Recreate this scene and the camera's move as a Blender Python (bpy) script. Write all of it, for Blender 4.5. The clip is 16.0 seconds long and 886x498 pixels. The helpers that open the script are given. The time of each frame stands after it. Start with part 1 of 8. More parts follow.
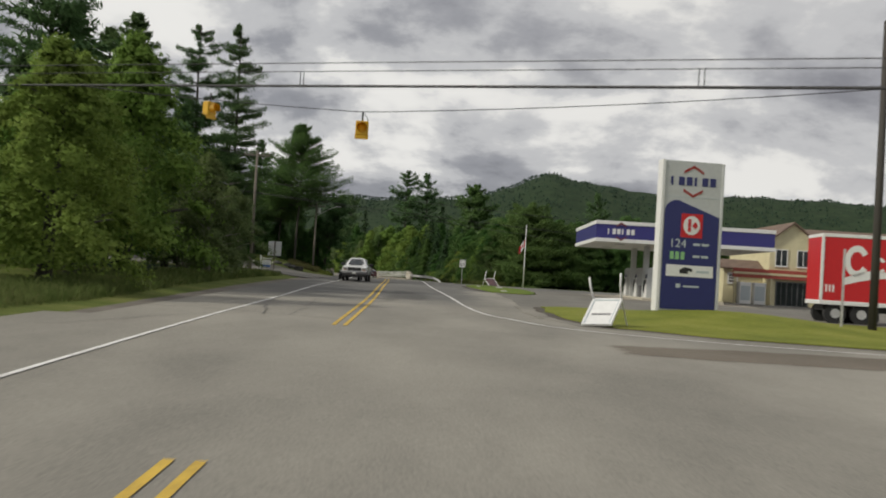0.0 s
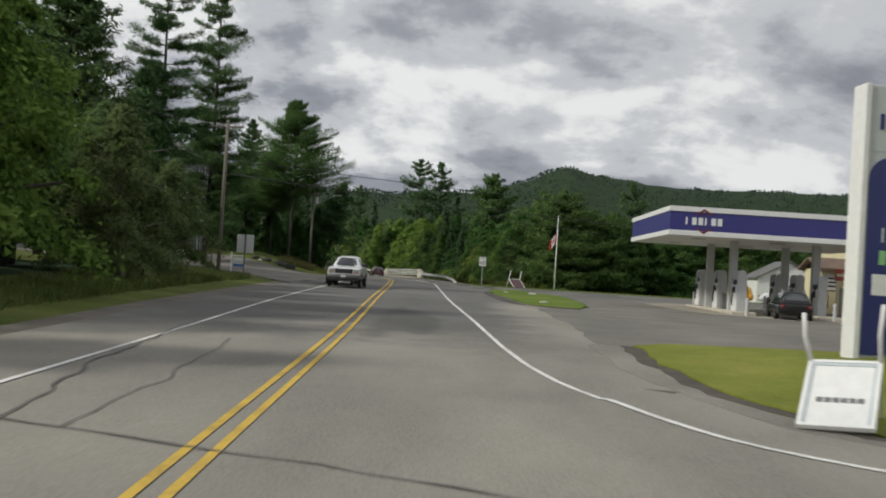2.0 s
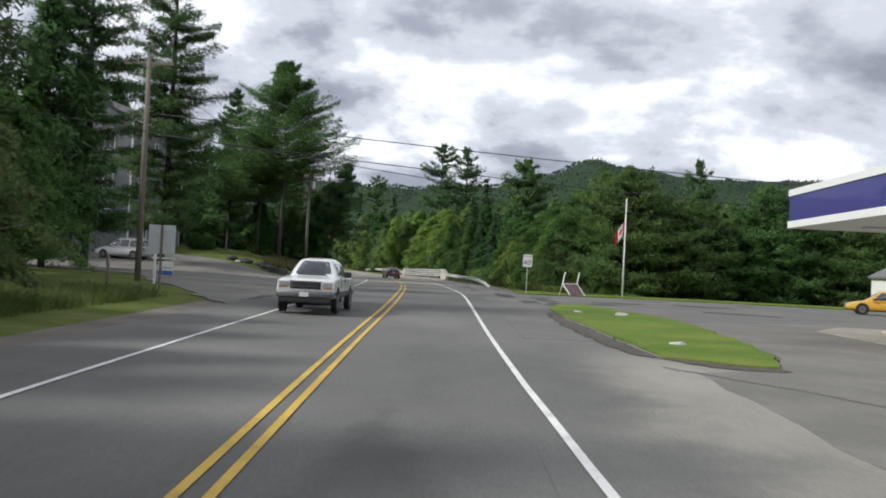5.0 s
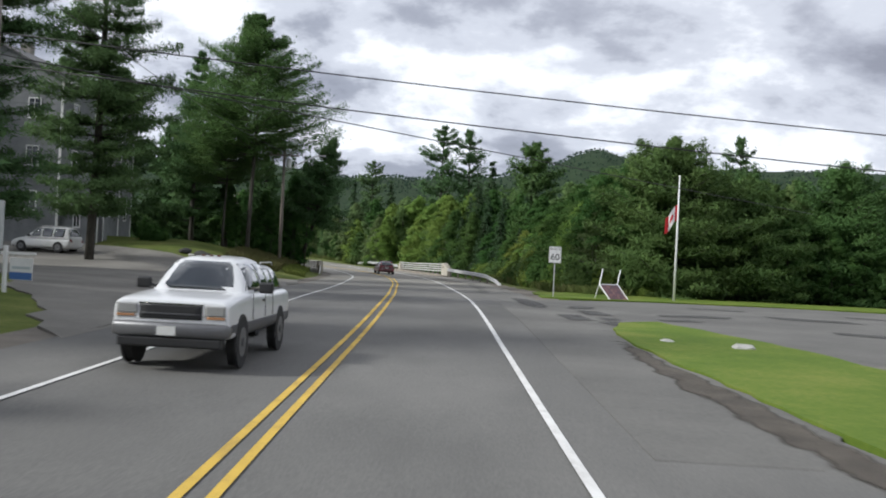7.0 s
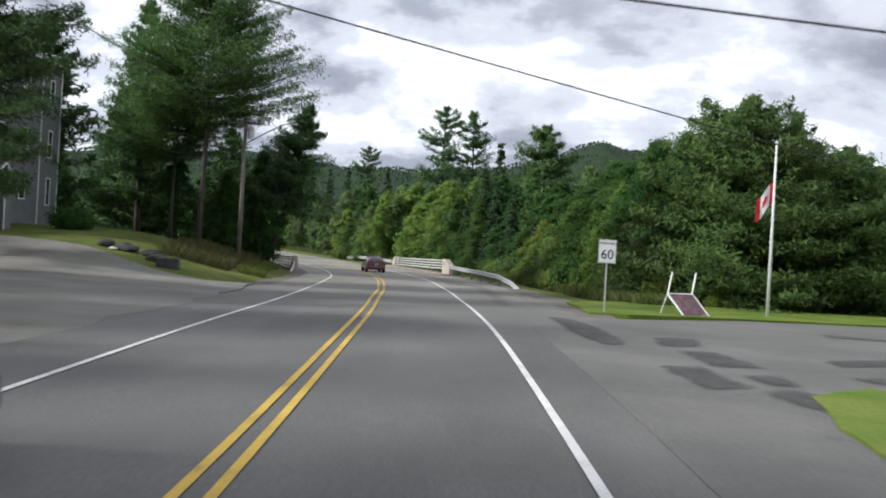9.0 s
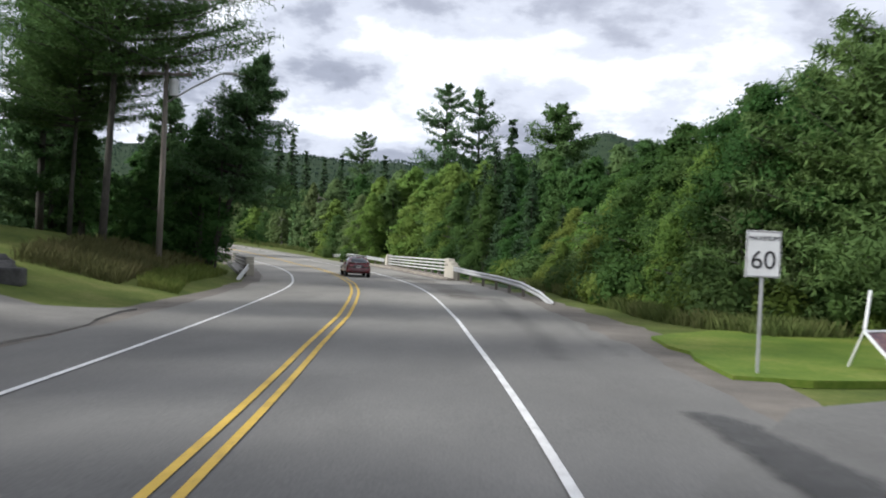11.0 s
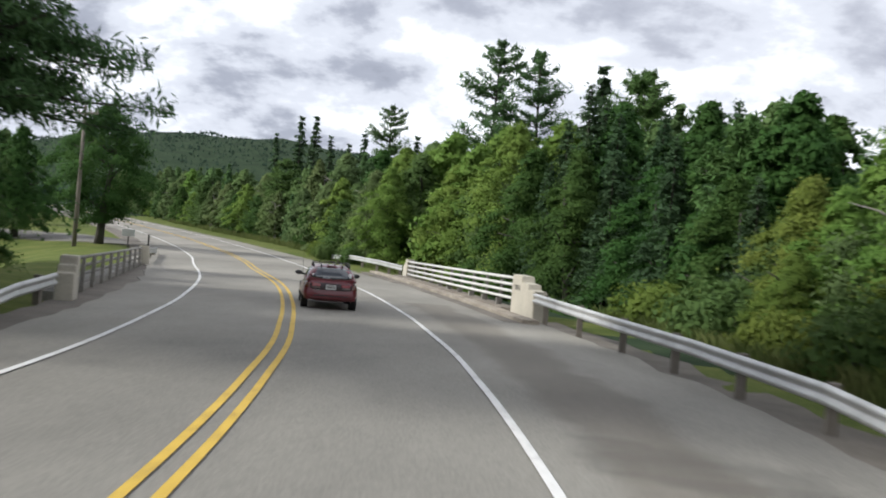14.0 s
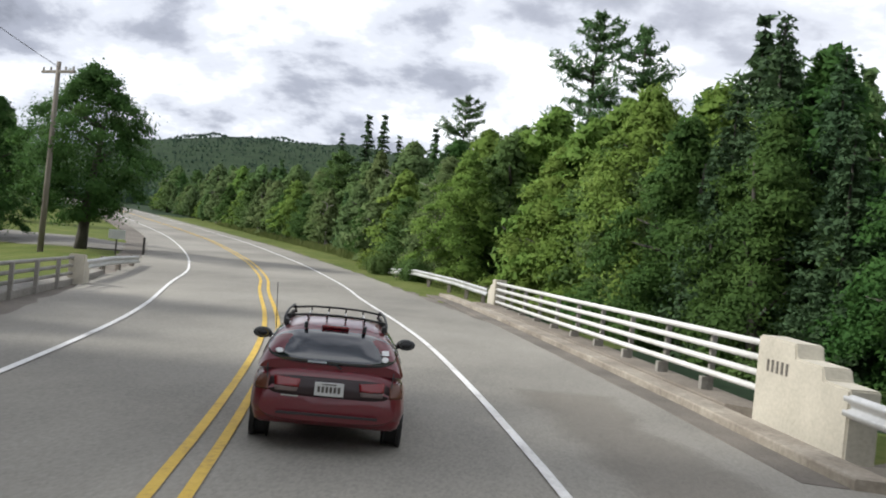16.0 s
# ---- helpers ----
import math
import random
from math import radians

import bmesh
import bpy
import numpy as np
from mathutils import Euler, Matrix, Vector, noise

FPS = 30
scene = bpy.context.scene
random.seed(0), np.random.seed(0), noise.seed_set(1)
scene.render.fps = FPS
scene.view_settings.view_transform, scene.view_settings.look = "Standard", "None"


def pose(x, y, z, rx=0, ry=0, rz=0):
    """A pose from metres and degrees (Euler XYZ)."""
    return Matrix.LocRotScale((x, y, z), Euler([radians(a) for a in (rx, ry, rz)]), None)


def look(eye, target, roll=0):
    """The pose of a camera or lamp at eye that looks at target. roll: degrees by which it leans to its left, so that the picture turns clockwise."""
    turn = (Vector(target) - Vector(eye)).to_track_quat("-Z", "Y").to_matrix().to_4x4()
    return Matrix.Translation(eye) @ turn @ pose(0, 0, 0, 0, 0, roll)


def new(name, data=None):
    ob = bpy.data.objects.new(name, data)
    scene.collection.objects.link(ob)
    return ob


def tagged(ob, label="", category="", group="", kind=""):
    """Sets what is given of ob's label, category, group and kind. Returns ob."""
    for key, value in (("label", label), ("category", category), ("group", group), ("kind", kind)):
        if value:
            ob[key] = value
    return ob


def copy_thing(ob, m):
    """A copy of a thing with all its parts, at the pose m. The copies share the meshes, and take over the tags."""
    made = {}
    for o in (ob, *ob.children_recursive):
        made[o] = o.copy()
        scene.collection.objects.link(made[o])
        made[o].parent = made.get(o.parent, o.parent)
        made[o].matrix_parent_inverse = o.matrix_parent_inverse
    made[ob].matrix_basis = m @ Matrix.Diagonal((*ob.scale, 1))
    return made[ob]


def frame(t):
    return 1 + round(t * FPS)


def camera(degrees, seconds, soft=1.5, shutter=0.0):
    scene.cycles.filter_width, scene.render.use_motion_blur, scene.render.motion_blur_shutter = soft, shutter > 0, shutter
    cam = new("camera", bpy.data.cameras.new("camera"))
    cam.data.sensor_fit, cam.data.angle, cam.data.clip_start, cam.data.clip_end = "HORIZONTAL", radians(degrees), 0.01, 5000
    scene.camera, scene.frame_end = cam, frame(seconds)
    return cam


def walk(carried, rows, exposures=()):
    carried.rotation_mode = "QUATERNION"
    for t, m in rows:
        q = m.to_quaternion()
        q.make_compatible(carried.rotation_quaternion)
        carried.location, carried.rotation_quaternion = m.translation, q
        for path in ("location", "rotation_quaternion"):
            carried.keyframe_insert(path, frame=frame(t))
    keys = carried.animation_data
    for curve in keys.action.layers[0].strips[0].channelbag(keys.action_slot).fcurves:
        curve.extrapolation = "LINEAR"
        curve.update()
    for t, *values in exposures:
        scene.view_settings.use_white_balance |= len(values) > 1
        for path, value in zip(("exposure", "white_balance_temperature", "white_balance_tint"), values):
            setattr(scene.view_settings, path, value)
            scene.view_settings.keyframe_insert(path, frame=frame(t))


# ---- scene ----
cam = camera(47.4, 16.0, soft=1.9, shutter=0.45)
PATH = [
    (0, (1.537, 0.629, 0.823), (1.489, 3.028, 0.889), 3.5),
    (0.5, (1.394, 5.530, 0.994), (1.338, 7.928, 1.049), 3.6),
    (1, (1.249, 10.244, 1.159), (1.183, 12.642, 1.218), 3.6),
    (1.5, (1.082, 14.783, 1.298), (1.009, 17.180, 1.358), 3.8),
    (2, (0.950, 19.325, 1.387), (0.869, 21.722, 1.438), 3.6),
    (2.5, (0.767, 23.735, 1.469), (0.664, 26.132, 1.508), 3.5),
    (3, (0.570, 27.988, 1.554), (0.449, 30.384, 1.591), 3.3),
    (3.5, (0.367, 32.122, 1.652), (0.240, 34.518, 1.693), 3.1),
    (4, (0.181, 36.185, 1.729), (0.048, 38.581, 1.774), 3.0),
    (6.5, (-1.129, 56.856, 2.068), (-1.271, 59.252, 2.088), 2.9),
    (7, (-1.375, 60.936, 2.100), (-1.514, 63.331, 2.117), 2.9),
    (7.5, (-1.613, 65.071, 2.143), (-1.750, 67.468, 2.154), 2.9),
    (8, (-1.862, 69.271, 2.168), (-1.999, 71.666, 2.174), 3.1),
    (8.5, (-2.147, 73.498, 2.182), (-2.284, 75.893, 2.186), 3.3),
    (9, (-2.437, 77.872, 2.213), (-2.576, 80.267, 2.214), 3.2),
    (11.5, (-3.758, 101.641, 2.429), (-3.906, 104.036, 2.413), 2.6),
    (12, (-4.200, 106.920, 2.364), (-4.352, 109.315, 2.347), 2.8),
    (12.5, (-4.699, 112.522, 2.334), (-4.864, 114.917, 2.315), 3.4),
    (13, (-5.278, 118.362, 2.270), (-5.456, 120.756, 2.246), 3.9),
    (13.5, (-5.942, 124.540, 2.236), (-6.142, 126.931, 2.216), 4.5),
    (14, (-6.709, 130.850, 2.198), (-6.935, 133.240, 2.186), 5.0),
    (14.5, (-7.618, 137.275, 2.192), (-7.885, 139.661, 2.191), 5.4),
    (15, (-8.706, 143.771, 2.212), (-9.036, 146.148, 2.212), 5.8),
    (15.5, (-10.052, 150.232, 2.236), (-10.452, 152.598, 2.226), 5.9),
    (16, (-9.864, 149.327, 2.232), (-10.254, 151.695, 2.224), 5.9),
]

walk(cam, [(t, look(eye, target, roll)) for t, eye, target, roll in PATH],
     exposures=[(0, -0.45, 6700, 7), (1, -0.45, 6650, 6), (2, -0.42, 6450, 6), (3, -0.2, 6250, 6), (4, -0.02, 6150, 7), (7, 0.06, 6000, 9), (9, 0.20, 6000, 9), (10.5, 0.24, 5950, 10), (12, 0.28, 5950, 10), (13, 0.24, 6050, 9), (13.5, 0.2, 6100, 9), (14, 0.25, 6100, 9), (15, 0.34, 6150, 9), (15.5, 0.35, 6150, 9), (16, 0.33, 6150, 9)])

# ---- world and sun ----
SUN_EL, SUN_AZ = 35.0, 251.0        # degrees; azimuth clockwise from +y
world = bpy.data.worlds.new("sky")
scene.world = world
world.use_nodes = True


def link(tree, a, b):
    tree.links.new(a, b)


def build_sky():
    nt = world.node_tree
    nt.nodes.clear()
    N = nt.nodes.new
    out, bg = N("ShaderNodeOutputWorld"), N("ShaderNodeBackground")
    sky = N("ShaderNodeTexSky")
    sky.sky_type, sky.sun_disc = "NISHITA", False
    sky.sun_elevation, sky.sun_rotation = radians(SUN_EL), radians(SUN_AZ)
    sky.air_density, sky.dust_density = 1.0, 1.0
    sky_gain = N("ShaderNodeVectorMath")
    sky_gain.operation = "SCALE"
    sky_gain.inputs["Scale"].default_value = 0.13
    link(nt, sky.outputs[0], sky_gain.inputs[0])
    tc = N("ShaderNodeTexCoord")
    sep = N("ShaderNodeSeparateXYZ")
    link(nt, tc.outputs["Generated"], sep.inputs[0])
    zc = N("ShaderNodeMath")
    zc.operation = "MAXIMUM"
    zc.inputs[1].default_value = 0.0
    link(nt, sep.outputs["Z"], zc.inputs[0])
    za = N("ShaderNodeMath")
    za.operation = "ADD"
    za.inputs[1].default_value = 0.36
    link(nt, zc.outputs[0], za.inputs[0])
    px, py = N("ShaderNodeMath"), N("ShaderNodeMath")
    for n, o in ((px, "X"), (py, "Y")):
        n.operation = "DIVIDE"
        link(nt, sep.outputs[o], n.inputs[0])
        link(nt, za.outputs[0], n.inputs[1])
    flat = N("ShaderNodeCombineXYZ")
    link(nt, px.outputs[0], flat.inputs[0])
    link(nt, py.outputs[0], flat.inputs[1])

    def noise_tex(scale, detail, rough, shift, distort=0.0):
        m = N("ShaderNodeMapping")
        m.inputs["Location"].default_value = shift
        link(nt, flat.outputs[0], m.inputs[0])
        n = N("ShaderNodeTexNoise")
        n.inputs["Scale"].default_value = scale
        n.inputs["Detail"].default_value = detail
        n.inputs["Roughness"].default_value = rough
        n.inputs["Distortion"].default_value = distort
        link(nt, m.outputs[0], n.inputs["Vector"])
        return n

    def ramp(src, stops):
        r = N("ShaderNodeValToRGB")
        r.color_ramp.interpolation = "EASE"
        e = r.color_ramp.elements
        e[0].position, e[0].color = stops[0]
        e[1].position, e[1].color = stops[-1]
        for p, c in stops[1:-1]:
            q = e.new(p)
            q.color = c
        link(nt, src, r.inputs[0])
        return r

    big = noise_tex(2.2, 10, 0.57, (3.1, 1.7, 0.0), 0.12)
    shade = ramp(big.outputs["Fac"], [(0.33, (0.30, 0.315, 0.365, 1)), (0.42, (0.50, 0.516, 0.59, 1)), (0.495, (0.90, 0.91, 0.97, 1)), (0.58, (1.42, 1.41, 1.42, 1))])
    cover = noise_tex(0.9, 6, 0.5, (-4.0, 6.3, 2.0))
    gap = ramp(cover.outputs["Fac"], [(0.66, (0, 0, 0, 1)), (0.74, (1, 1, 1, 1))])
    # thinner, brighter cloud towards the right-hand side of the way and overhead
    side = N("ShaderNodeVectorMath")
    side.operation = "DOT_PRODUCT"
    side.inputs[1].default_value = (0.42, 0.55, 0.75)
    link(nt, tc.outputs["Generated"], side.inputs[0])
    thin = ramp(side.outputs["Value"], [(0.54, (0, 0, 0, 1)), (0.97, (1, 1, 1, 1))])
    lift = N("ShaderNodeMix")
    lift.data_type = "RGBA"
    lift.blend_type = "MIX"
    link(nt, thin.outputs[0], lift.inputs["Factor"])
    link(nt, shade.outputs[0], lift.inputs[6])
    bright = ramp(big.outputs["Fac"], [(0.33, (0.50, 0.50, 0.57, 1)), (0.5, (0.95, 0.95, 1.0, 1)), (0.58, (1.3, 1.28, 1.28, 1))])
    link(nt, bright.outputs[0], lift.inputs[7])
    mix = N("ShaderNodeMix")
    mix.data_type = "RGBA"
    link(nt, gap.outputs[0], mix.inputs["Factor"])
    link(nt, lift.outputs[2], mix.inputs[6])
    link(nt, sky_gain.outputs[0], mix.inputs[7])
    link(nt, mix.outputs[2], bg.inputs["Color"])
    bg.inputs["Strength"].default_value = 0.78
    link(nt, bg.outputs[0], out.inputs[0])


build_sky()
sun_data = bpy.data.lights.new("sun", "SUN")
sun_data.energy, sun_data.angle, sun_data.color = 3.5, radians(7.0), (1.0, 0.95, 0.86)
sun = new("sun", sun_data)
_az, _el = radians(SUN_AZ), radians(SUN_EL)
sun.matrix_world = look((0, 0, 60), (-math.sin(_az) * math.cos(_el) * 50, -math.cos(_az) * math.cos(_el) * 50, 60 - math.sin(_el) * 50))


# ---- materials ----
def material(name, stops, scale=3.0, rough=0.8, metal=0.0, bump=0.2, fine=40.0, coords="Object", per="none", spread=0.15, spec=0.5, coat=0.0, stretch=(1, 1, 1), trans=0.0, zone=None):
    """Base colour from a two-scale noise through colour stops; per: island or object adds a random brightness."""
    m = bpy.data.materials.new(name)
    m.use_nodes = True
    nt = m.node_tree
    N = nt.nodes.new
    bsdf = nt.nodes["Principled BSDF"]
    tc, mp = N("ShaderNodeTexCoord"), N("ShaderNodeMapping")
    mp.inputs["Scale"].default_value = stretch
    link(nt, tc.outputs[coords], mp.inputs[0])
    a, b = N("ShaderNodeTexNoise"), N("ShaderNodeTexNoise")
    for n, s, d in ((a, scale, 5), (b, fine, 4)):
        n.inputs["Scale"].default_value, n.inputs["Detail"].default_value = s, d
        n.inputs["Roughness"].default_value = 0.6
        link(nt, mp.outputs[0], n.inputs["Vector"])
    add = N("ShaderNodeMath")
    add.operation = "MULTIPLY_ADD"
    add.inputs[1].default_value = 0.4
    link(nt, b.outputs["Fac"], add.inputs[0])
    sc = N("ShaderNodeMath")
    sc.operation = "MULTIPLY"
    sc.inputs[1].default_value = 0.6
    link(nt, a.outputs["Fac"], sc.inputs[0])
    link(nt, sc.outputs[0], add.inputs[2])
    r = N("ShaderNodeValToRGB")
    e = r.color_ramp.elements
    n = len(stops)
    e[0].position, e[1].position = 0.32, 0.68
    e[0].color, e[1].color = (*stops[0], 1), (*stops[-1], 1)
    for i in range(1, n - 1):
        e.new(0.32 + 0.36 * i / (n - 1)).color = (*stops[i], 1)
    link(nt, add.outputs[0], r.inputs[0])
    col = r.outputs[0]
    if zone:
        # warm sunlight painted in before y = zone[1]; also paler by the forecourt and towards the bridge, with a ragged
        # border
        r2 = N("ShaderNodeValToRGB")
        r2.color_ramp.elements[0].position, r2.color_ramp.elements[1].position = 0.32, 0.68
        r2.color_ramp.elements[0].color, r2.color_ramp.elements[1].color = (*zone[0][0], 1), (*zone[0][1], 1)
        link(nt, add.outputs[0], r2.inputs[0])
        sp, wob = N("ShaderNodeSeparateXYZ"), N("ShaderNodeTexNoise")
        wob.inputs["Scale"].default_value, wob.inputs["Detail"].default_value, wob.inputs["Roughness"].default_value = 0.22, 9, 0.68
        link(nt, tc.outputs["Object"], sp.inputs[0])
        link(nt, tc.outputs["Object"], wob.inputs["Vector"])

        def step(src, gain, lo, hi):
            ad, mr = N("ShaderNodeMath"), N("ShaderNodeMapRange")
            ad.operation = "MULTIPLY_ADD"
            ad.inputs[1].default_value = gain
            link(nt, wob.outputs["Fac"], ad.inputs[0])
            link(nt, src, ad.inputs[2])
            mr.interpolation_type = "SMOOTHSTEP"
            mr.inputs[1].default_value, mr.inputs[2].default_value = lo, hi
            link(nt, ad.outputs[0], mr.inputs[0])
            return mr.outputs[0]

        def calc(op, p, q):
            c = N("ShaderNodeMath")
            c.operation = op
            for k, v in enumerate((p, q)):
                if isinstance(v, float):
                    c.inputs[k].default_value = v
                else:
                    link(nt, v, c.inputs[k])
            return c.outputs[0]

        near = calc("SUBTRACT", 1.0, step(sp.outputs["Y"], 22.0, zone[1] + 7, zone[1] + 15))
        side = calc("MULTIPLY", calc("MULTIPLY", step(sp.outputs["X"], 7.0, 4.6, 7.0), step(sp.outputs["Y"], 14.0, 46.0, 54.0)), calc("SUBTRACT", 1.0, step(sp.outputs["Y"], 22.0, 76.0, 86.0)))
        far = step(sp.outputs["Y"], 16.0, 104.0, 172.0)
        mxz = N("ShaderNodeMix")
        mxz.data_type = "RGBA"
        link(nt, calc("MAXIMUM", calc("MAXIMUM", near, side), far), mxz.inputs["Factor"])
        link(nt, col, mxz.inputs[6])
        link(nt, r2.outputs[0], mxz.inputs[7])
        col = mxz.outputs[2]
    if per != "none":
        src = N("ShaderNodeNewGeometry").outputs["Random Per Island"] if per == "island" else N("ShaderNodeObjectInfo").outputs["Random"]
        rng = N("ShaderNodeMapRange")
        rng.inputs[3].default_value, rng.inputs[4].default_value = 1 - spread, 1 + spread
        link(nt, src, rng.inputs[0])
        hs = N("ShaderNodeHueSaturation")
        link(nt, rng.outputs[0], hs.inputs["Value"])
        link(nt, col, hs.inputs["Color"])
        if per == "island":
            ob = N("ShaderNodeObjectInfo")
            hr = N("ShaderNodeMapRange")
            hr.inputs[3].default_value, hr.inputs[4].default_value = 0.485, 0.515
            link(nt, ob.outputs["Random"], hr.inputs[0])
            link(nt, hr.outputs[0], hs.inputs["Hue"])
        col = hs.outputs[0]
    link(nt, col, bsdf.inputs["Base Color"])
    bsdf.inputs["Roughness"].default_value, bsdf.inputs["Metallic"].default_value = rough, metal
    bsdf.inputs["Specular IOR Level"].default_value = spec
    bsdf.inputs["Coat Weight"].default_value = coat
    if bump:
        bp = N("ShaderNodeBump")
        bp.inputs["Strength"].default_value, bp.inputs["Distance"].default_value = bump, 0.02
        link(nt, b.outputs["Fac"], bp.inputs["Height"])
        link(nt, bp.outputs[0], bsdf.inputs["Normal"])
    if trans:
        tr, mx = N("ShaderNodeBsdfTranslucent"), N("ShaderNodeMixShader")
        link(nt, col, tr.inputs[0])
        mx.inputs[0].default_value = trans
        link(nt, bsdf.outputs[0], mx.inputs[1])
        link(nt, tr.outputs[0], mx.inputs[2])
        link(nt, mx.outputs[0], nt.nodes["Material Output"].inputs[0])
    return m


def plain(name, col, rough=0.5, metal=0.0, spread=0.08, coat=0.0, spec=0.5, scale=6.0, bump=0.05):
    lo, hi = [max(0, c * (1 - spread)) for c in col], [min(1, c * (1 + spread)) for c in col]
    return material(name, [lo, col, hi], scale=scale, rough=rough, metal=metal, bump=bump, coat=coat, spec=spec)


def leaf(name, a, b, c, trans=0.42, spread=0.13):
    a, b, c = [[q[0] * 1.52, q[1] * 1.40, q[2] * 1.45] for q in (a, b, c)]
    return material(name, [a, b, c], scale=0.5, fine=6.0, rough=0.75, bump=0, per="island", spread=spread, trans=trans, spec=0.12)


def feathered(key, scale=2.5, most=1.0):
    """A copy of a surface whose border wears through, by the fade stored in the mesh and a ragged noise."""
    m = M[key].copy()
    m.name = M[key].name + "_worn"
    nt = m.node_tree
    N = nt.nodes.new
    out = nt.nodes["Material Output"]
    shader = out.inputs[0].links[0].from_socket
    at, tc, no = N("ShaderNodeAttribute"), N("ShaderNodeTexCoord"), N("ShaderNodeTexNoise")
    at.attribute_name = "fade"
    no.inputs["Scale"].default_value, no.inputs["Detail"].default_value, no.inputs["Roughness"].default_value = scale, 6, 0.7
    link(nt, tc.outputs["Object"], no.inputs["Vector"])
    mul, mr = N("ShaderNodeMath"), N("ShaderNodeMapRange")
    mul.operation = "MULTIPLY_ADD"
    mul.inputs[1].default_value = 1.1
    link(nt, no.outputs["Fac"], mul.inputs[0])
    link(nt, at.outputs["Fac"], mul.inputs[2])
    mr.interpolation_type = "SMOOTHSTEP"
    mr.inputs[1].default_value, mr.inputs[2].default_value, mr.inputs[4].default_value = 0.6, 1.25, most
    link(nt, mul.outputs[0], mr.inputs[0])
    clear, mx = N("ShaderNodeBsdfTransparent"), N("ShaderNodeMixShader")
    link(nt, mr.outputs[0], mx.inputs[0])
    link(nt, clear.outputs[0], mx.inputs[1])
    link(nt, shader, mx.inputs[2])
    link(nt, mx.outputs[0], out.inputs[0])
    return m


M = {}
# pale road stops; before the crossing they carry sunlight in the colour
PALE_SUNLIT = [(0.15, 0.142, 0.125), (0.335, 0.315, 0.272)]
M["asphalt"] = material("asphalt", [(0.088, 0.086, 0.081), (0.132, 0.129, 0.121), (0.19, 0.184, 0.171)], scale=0.22, fine=30, rough=0.88, bump=0.25, spec=0.3, zone=(PALE_SUNLIT, 45.0), stretch=(1, 0.4, 1))
M["asphalt_old"] = material("asphalt_old", [(0.135, 0.128, 0.112), (0.21, 0.198, 0.172), (0.29, 0.272, 0.235)], scale=0.28, fine=14, rough=0.92, bump=0.3, spec=0.3)
M["asphalt_lot"] = material("asphalt_lot", [(0.098, 0.095, 0.088), (0.14, 0.136, 0.126), (0.19, 0.184, 0.168)], scale=0.25, fine=14, rough=0.92, bump=0.3, spec=0.3)
M["asphalt_fore"] = material("asphalt_fore", [(0.115, 0.11, 0.098), (0.168, 0.16, 0.142), (0.235, 0.222, 0.195)], scale=0.28, fine=14, rough=0.92, bump=0.3, spec=0.3)
M["asphalt_dark"] = material("asphalt_dark", [(0.046, 0.046, 0.045), (0.072, 0.071, 0.069), (0.108, 0.105, 0.10)], scale=1.2, fine=30, rough=0.9, bump=0.25)
M["tar"] = material("tar", [(0.06, 0.058, 0.055), (0.095, 0.09, 0.085), (0.15, 0.145, 0.135)], scale=2.5, fine=40, rough=0.7, bump=0.1)
M["gravel"] = material("gravel", [(0.085, 0.075, 0.062), (0.14, 0.123, 0.102), (0.215, 0.188, 0.155)], scale=0.6, fine=22, rough=0.95, bump=0.6)
M["dirt"] = material("dirt", [(0.040, 0.034, 0.027), (0.072, 0.061, 0.048), (0.115, 0.098, 0.078)], scale=1.2, fine=24, rough=0.95, bump=0.6)
# the corner's grass: yellower and brighter, with sunlight put into its colour
M["grass_dry"] = material("grass_dry", [(0.10, 0.125, 0.018), (0.17, 0.19, 0.03), (0.25, 0.245, 0.06)], scale=0.35, fine=9, rough=0.9, bump=0.7, spec=0.15)
M["grass"] = material("grass", [(0.058, 0.11, 0.014), (0.115, 0.17, 0.024), (0.215, 0.225, 0.055)], scale=0.35, fine=9, rough=0.9, bump=0.7, spec=0.15)
M["wild"] = material("wild_grass", [(0.05, 0.075, 0.018), (0.10, 0.125, 0.03), (0.17, 0.17, 0.06)], scale=0.4, fine=8, rough=0.95, bump=0.8, spec=0.1)
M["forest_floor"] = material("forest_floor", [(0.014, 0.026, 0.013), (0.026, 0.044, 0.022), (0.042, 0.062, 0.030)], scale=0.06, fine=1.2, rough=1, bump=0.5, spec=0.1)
M["yellow"] = material("road_yellow", [(0.33, 0.22, 0.05), (0.56, 0.37, 0.05), (0.66, 0.45, 0.07)], scale=1.3, fine=14, rough=0.75, bump=0.1)
M["white_line"] = material("road_white", [(0.42, 0.41, 0.39), (0.68, 0.67, 0.65), (0.76, 0.76, 0.74)], scale=1.3, fine=14, rough=0.75, bump=0.1)
M["kerb_worn"] = material("kerb_worn", [(0.15, 0.125, 0.098), (0.27, 0.235, 0.19), (0.42, 0.38, 0.31)], scale=0.9, fine=11, rough=0.95, bump=0.6)
M["concrete"] = material("concrete", [(0.36, 0.33, 0.27), (0.47, 0.435, 0.36), (0.56, 0.52, 0.43)], scale=1.0, fine=18, rough=0.9, bump=0.25)
M["concrete_dark"] = material("concrete_dark", [(0.16, 0.15, 0.13), (0.25, 0.235, 0.21), (0.33, 0.31, 0.28)], scale=0.9, fine=18, rough=0.9, bump=0.25)
M["steel"] = material("galvanised", [(0.42, 0.42, 0.41), (0.55, 0.55, 0.54), (0.66, 0.66, 0.65)], scale=1.5, fine=20, rough=0.5, metal=0.55, bump=0.05)
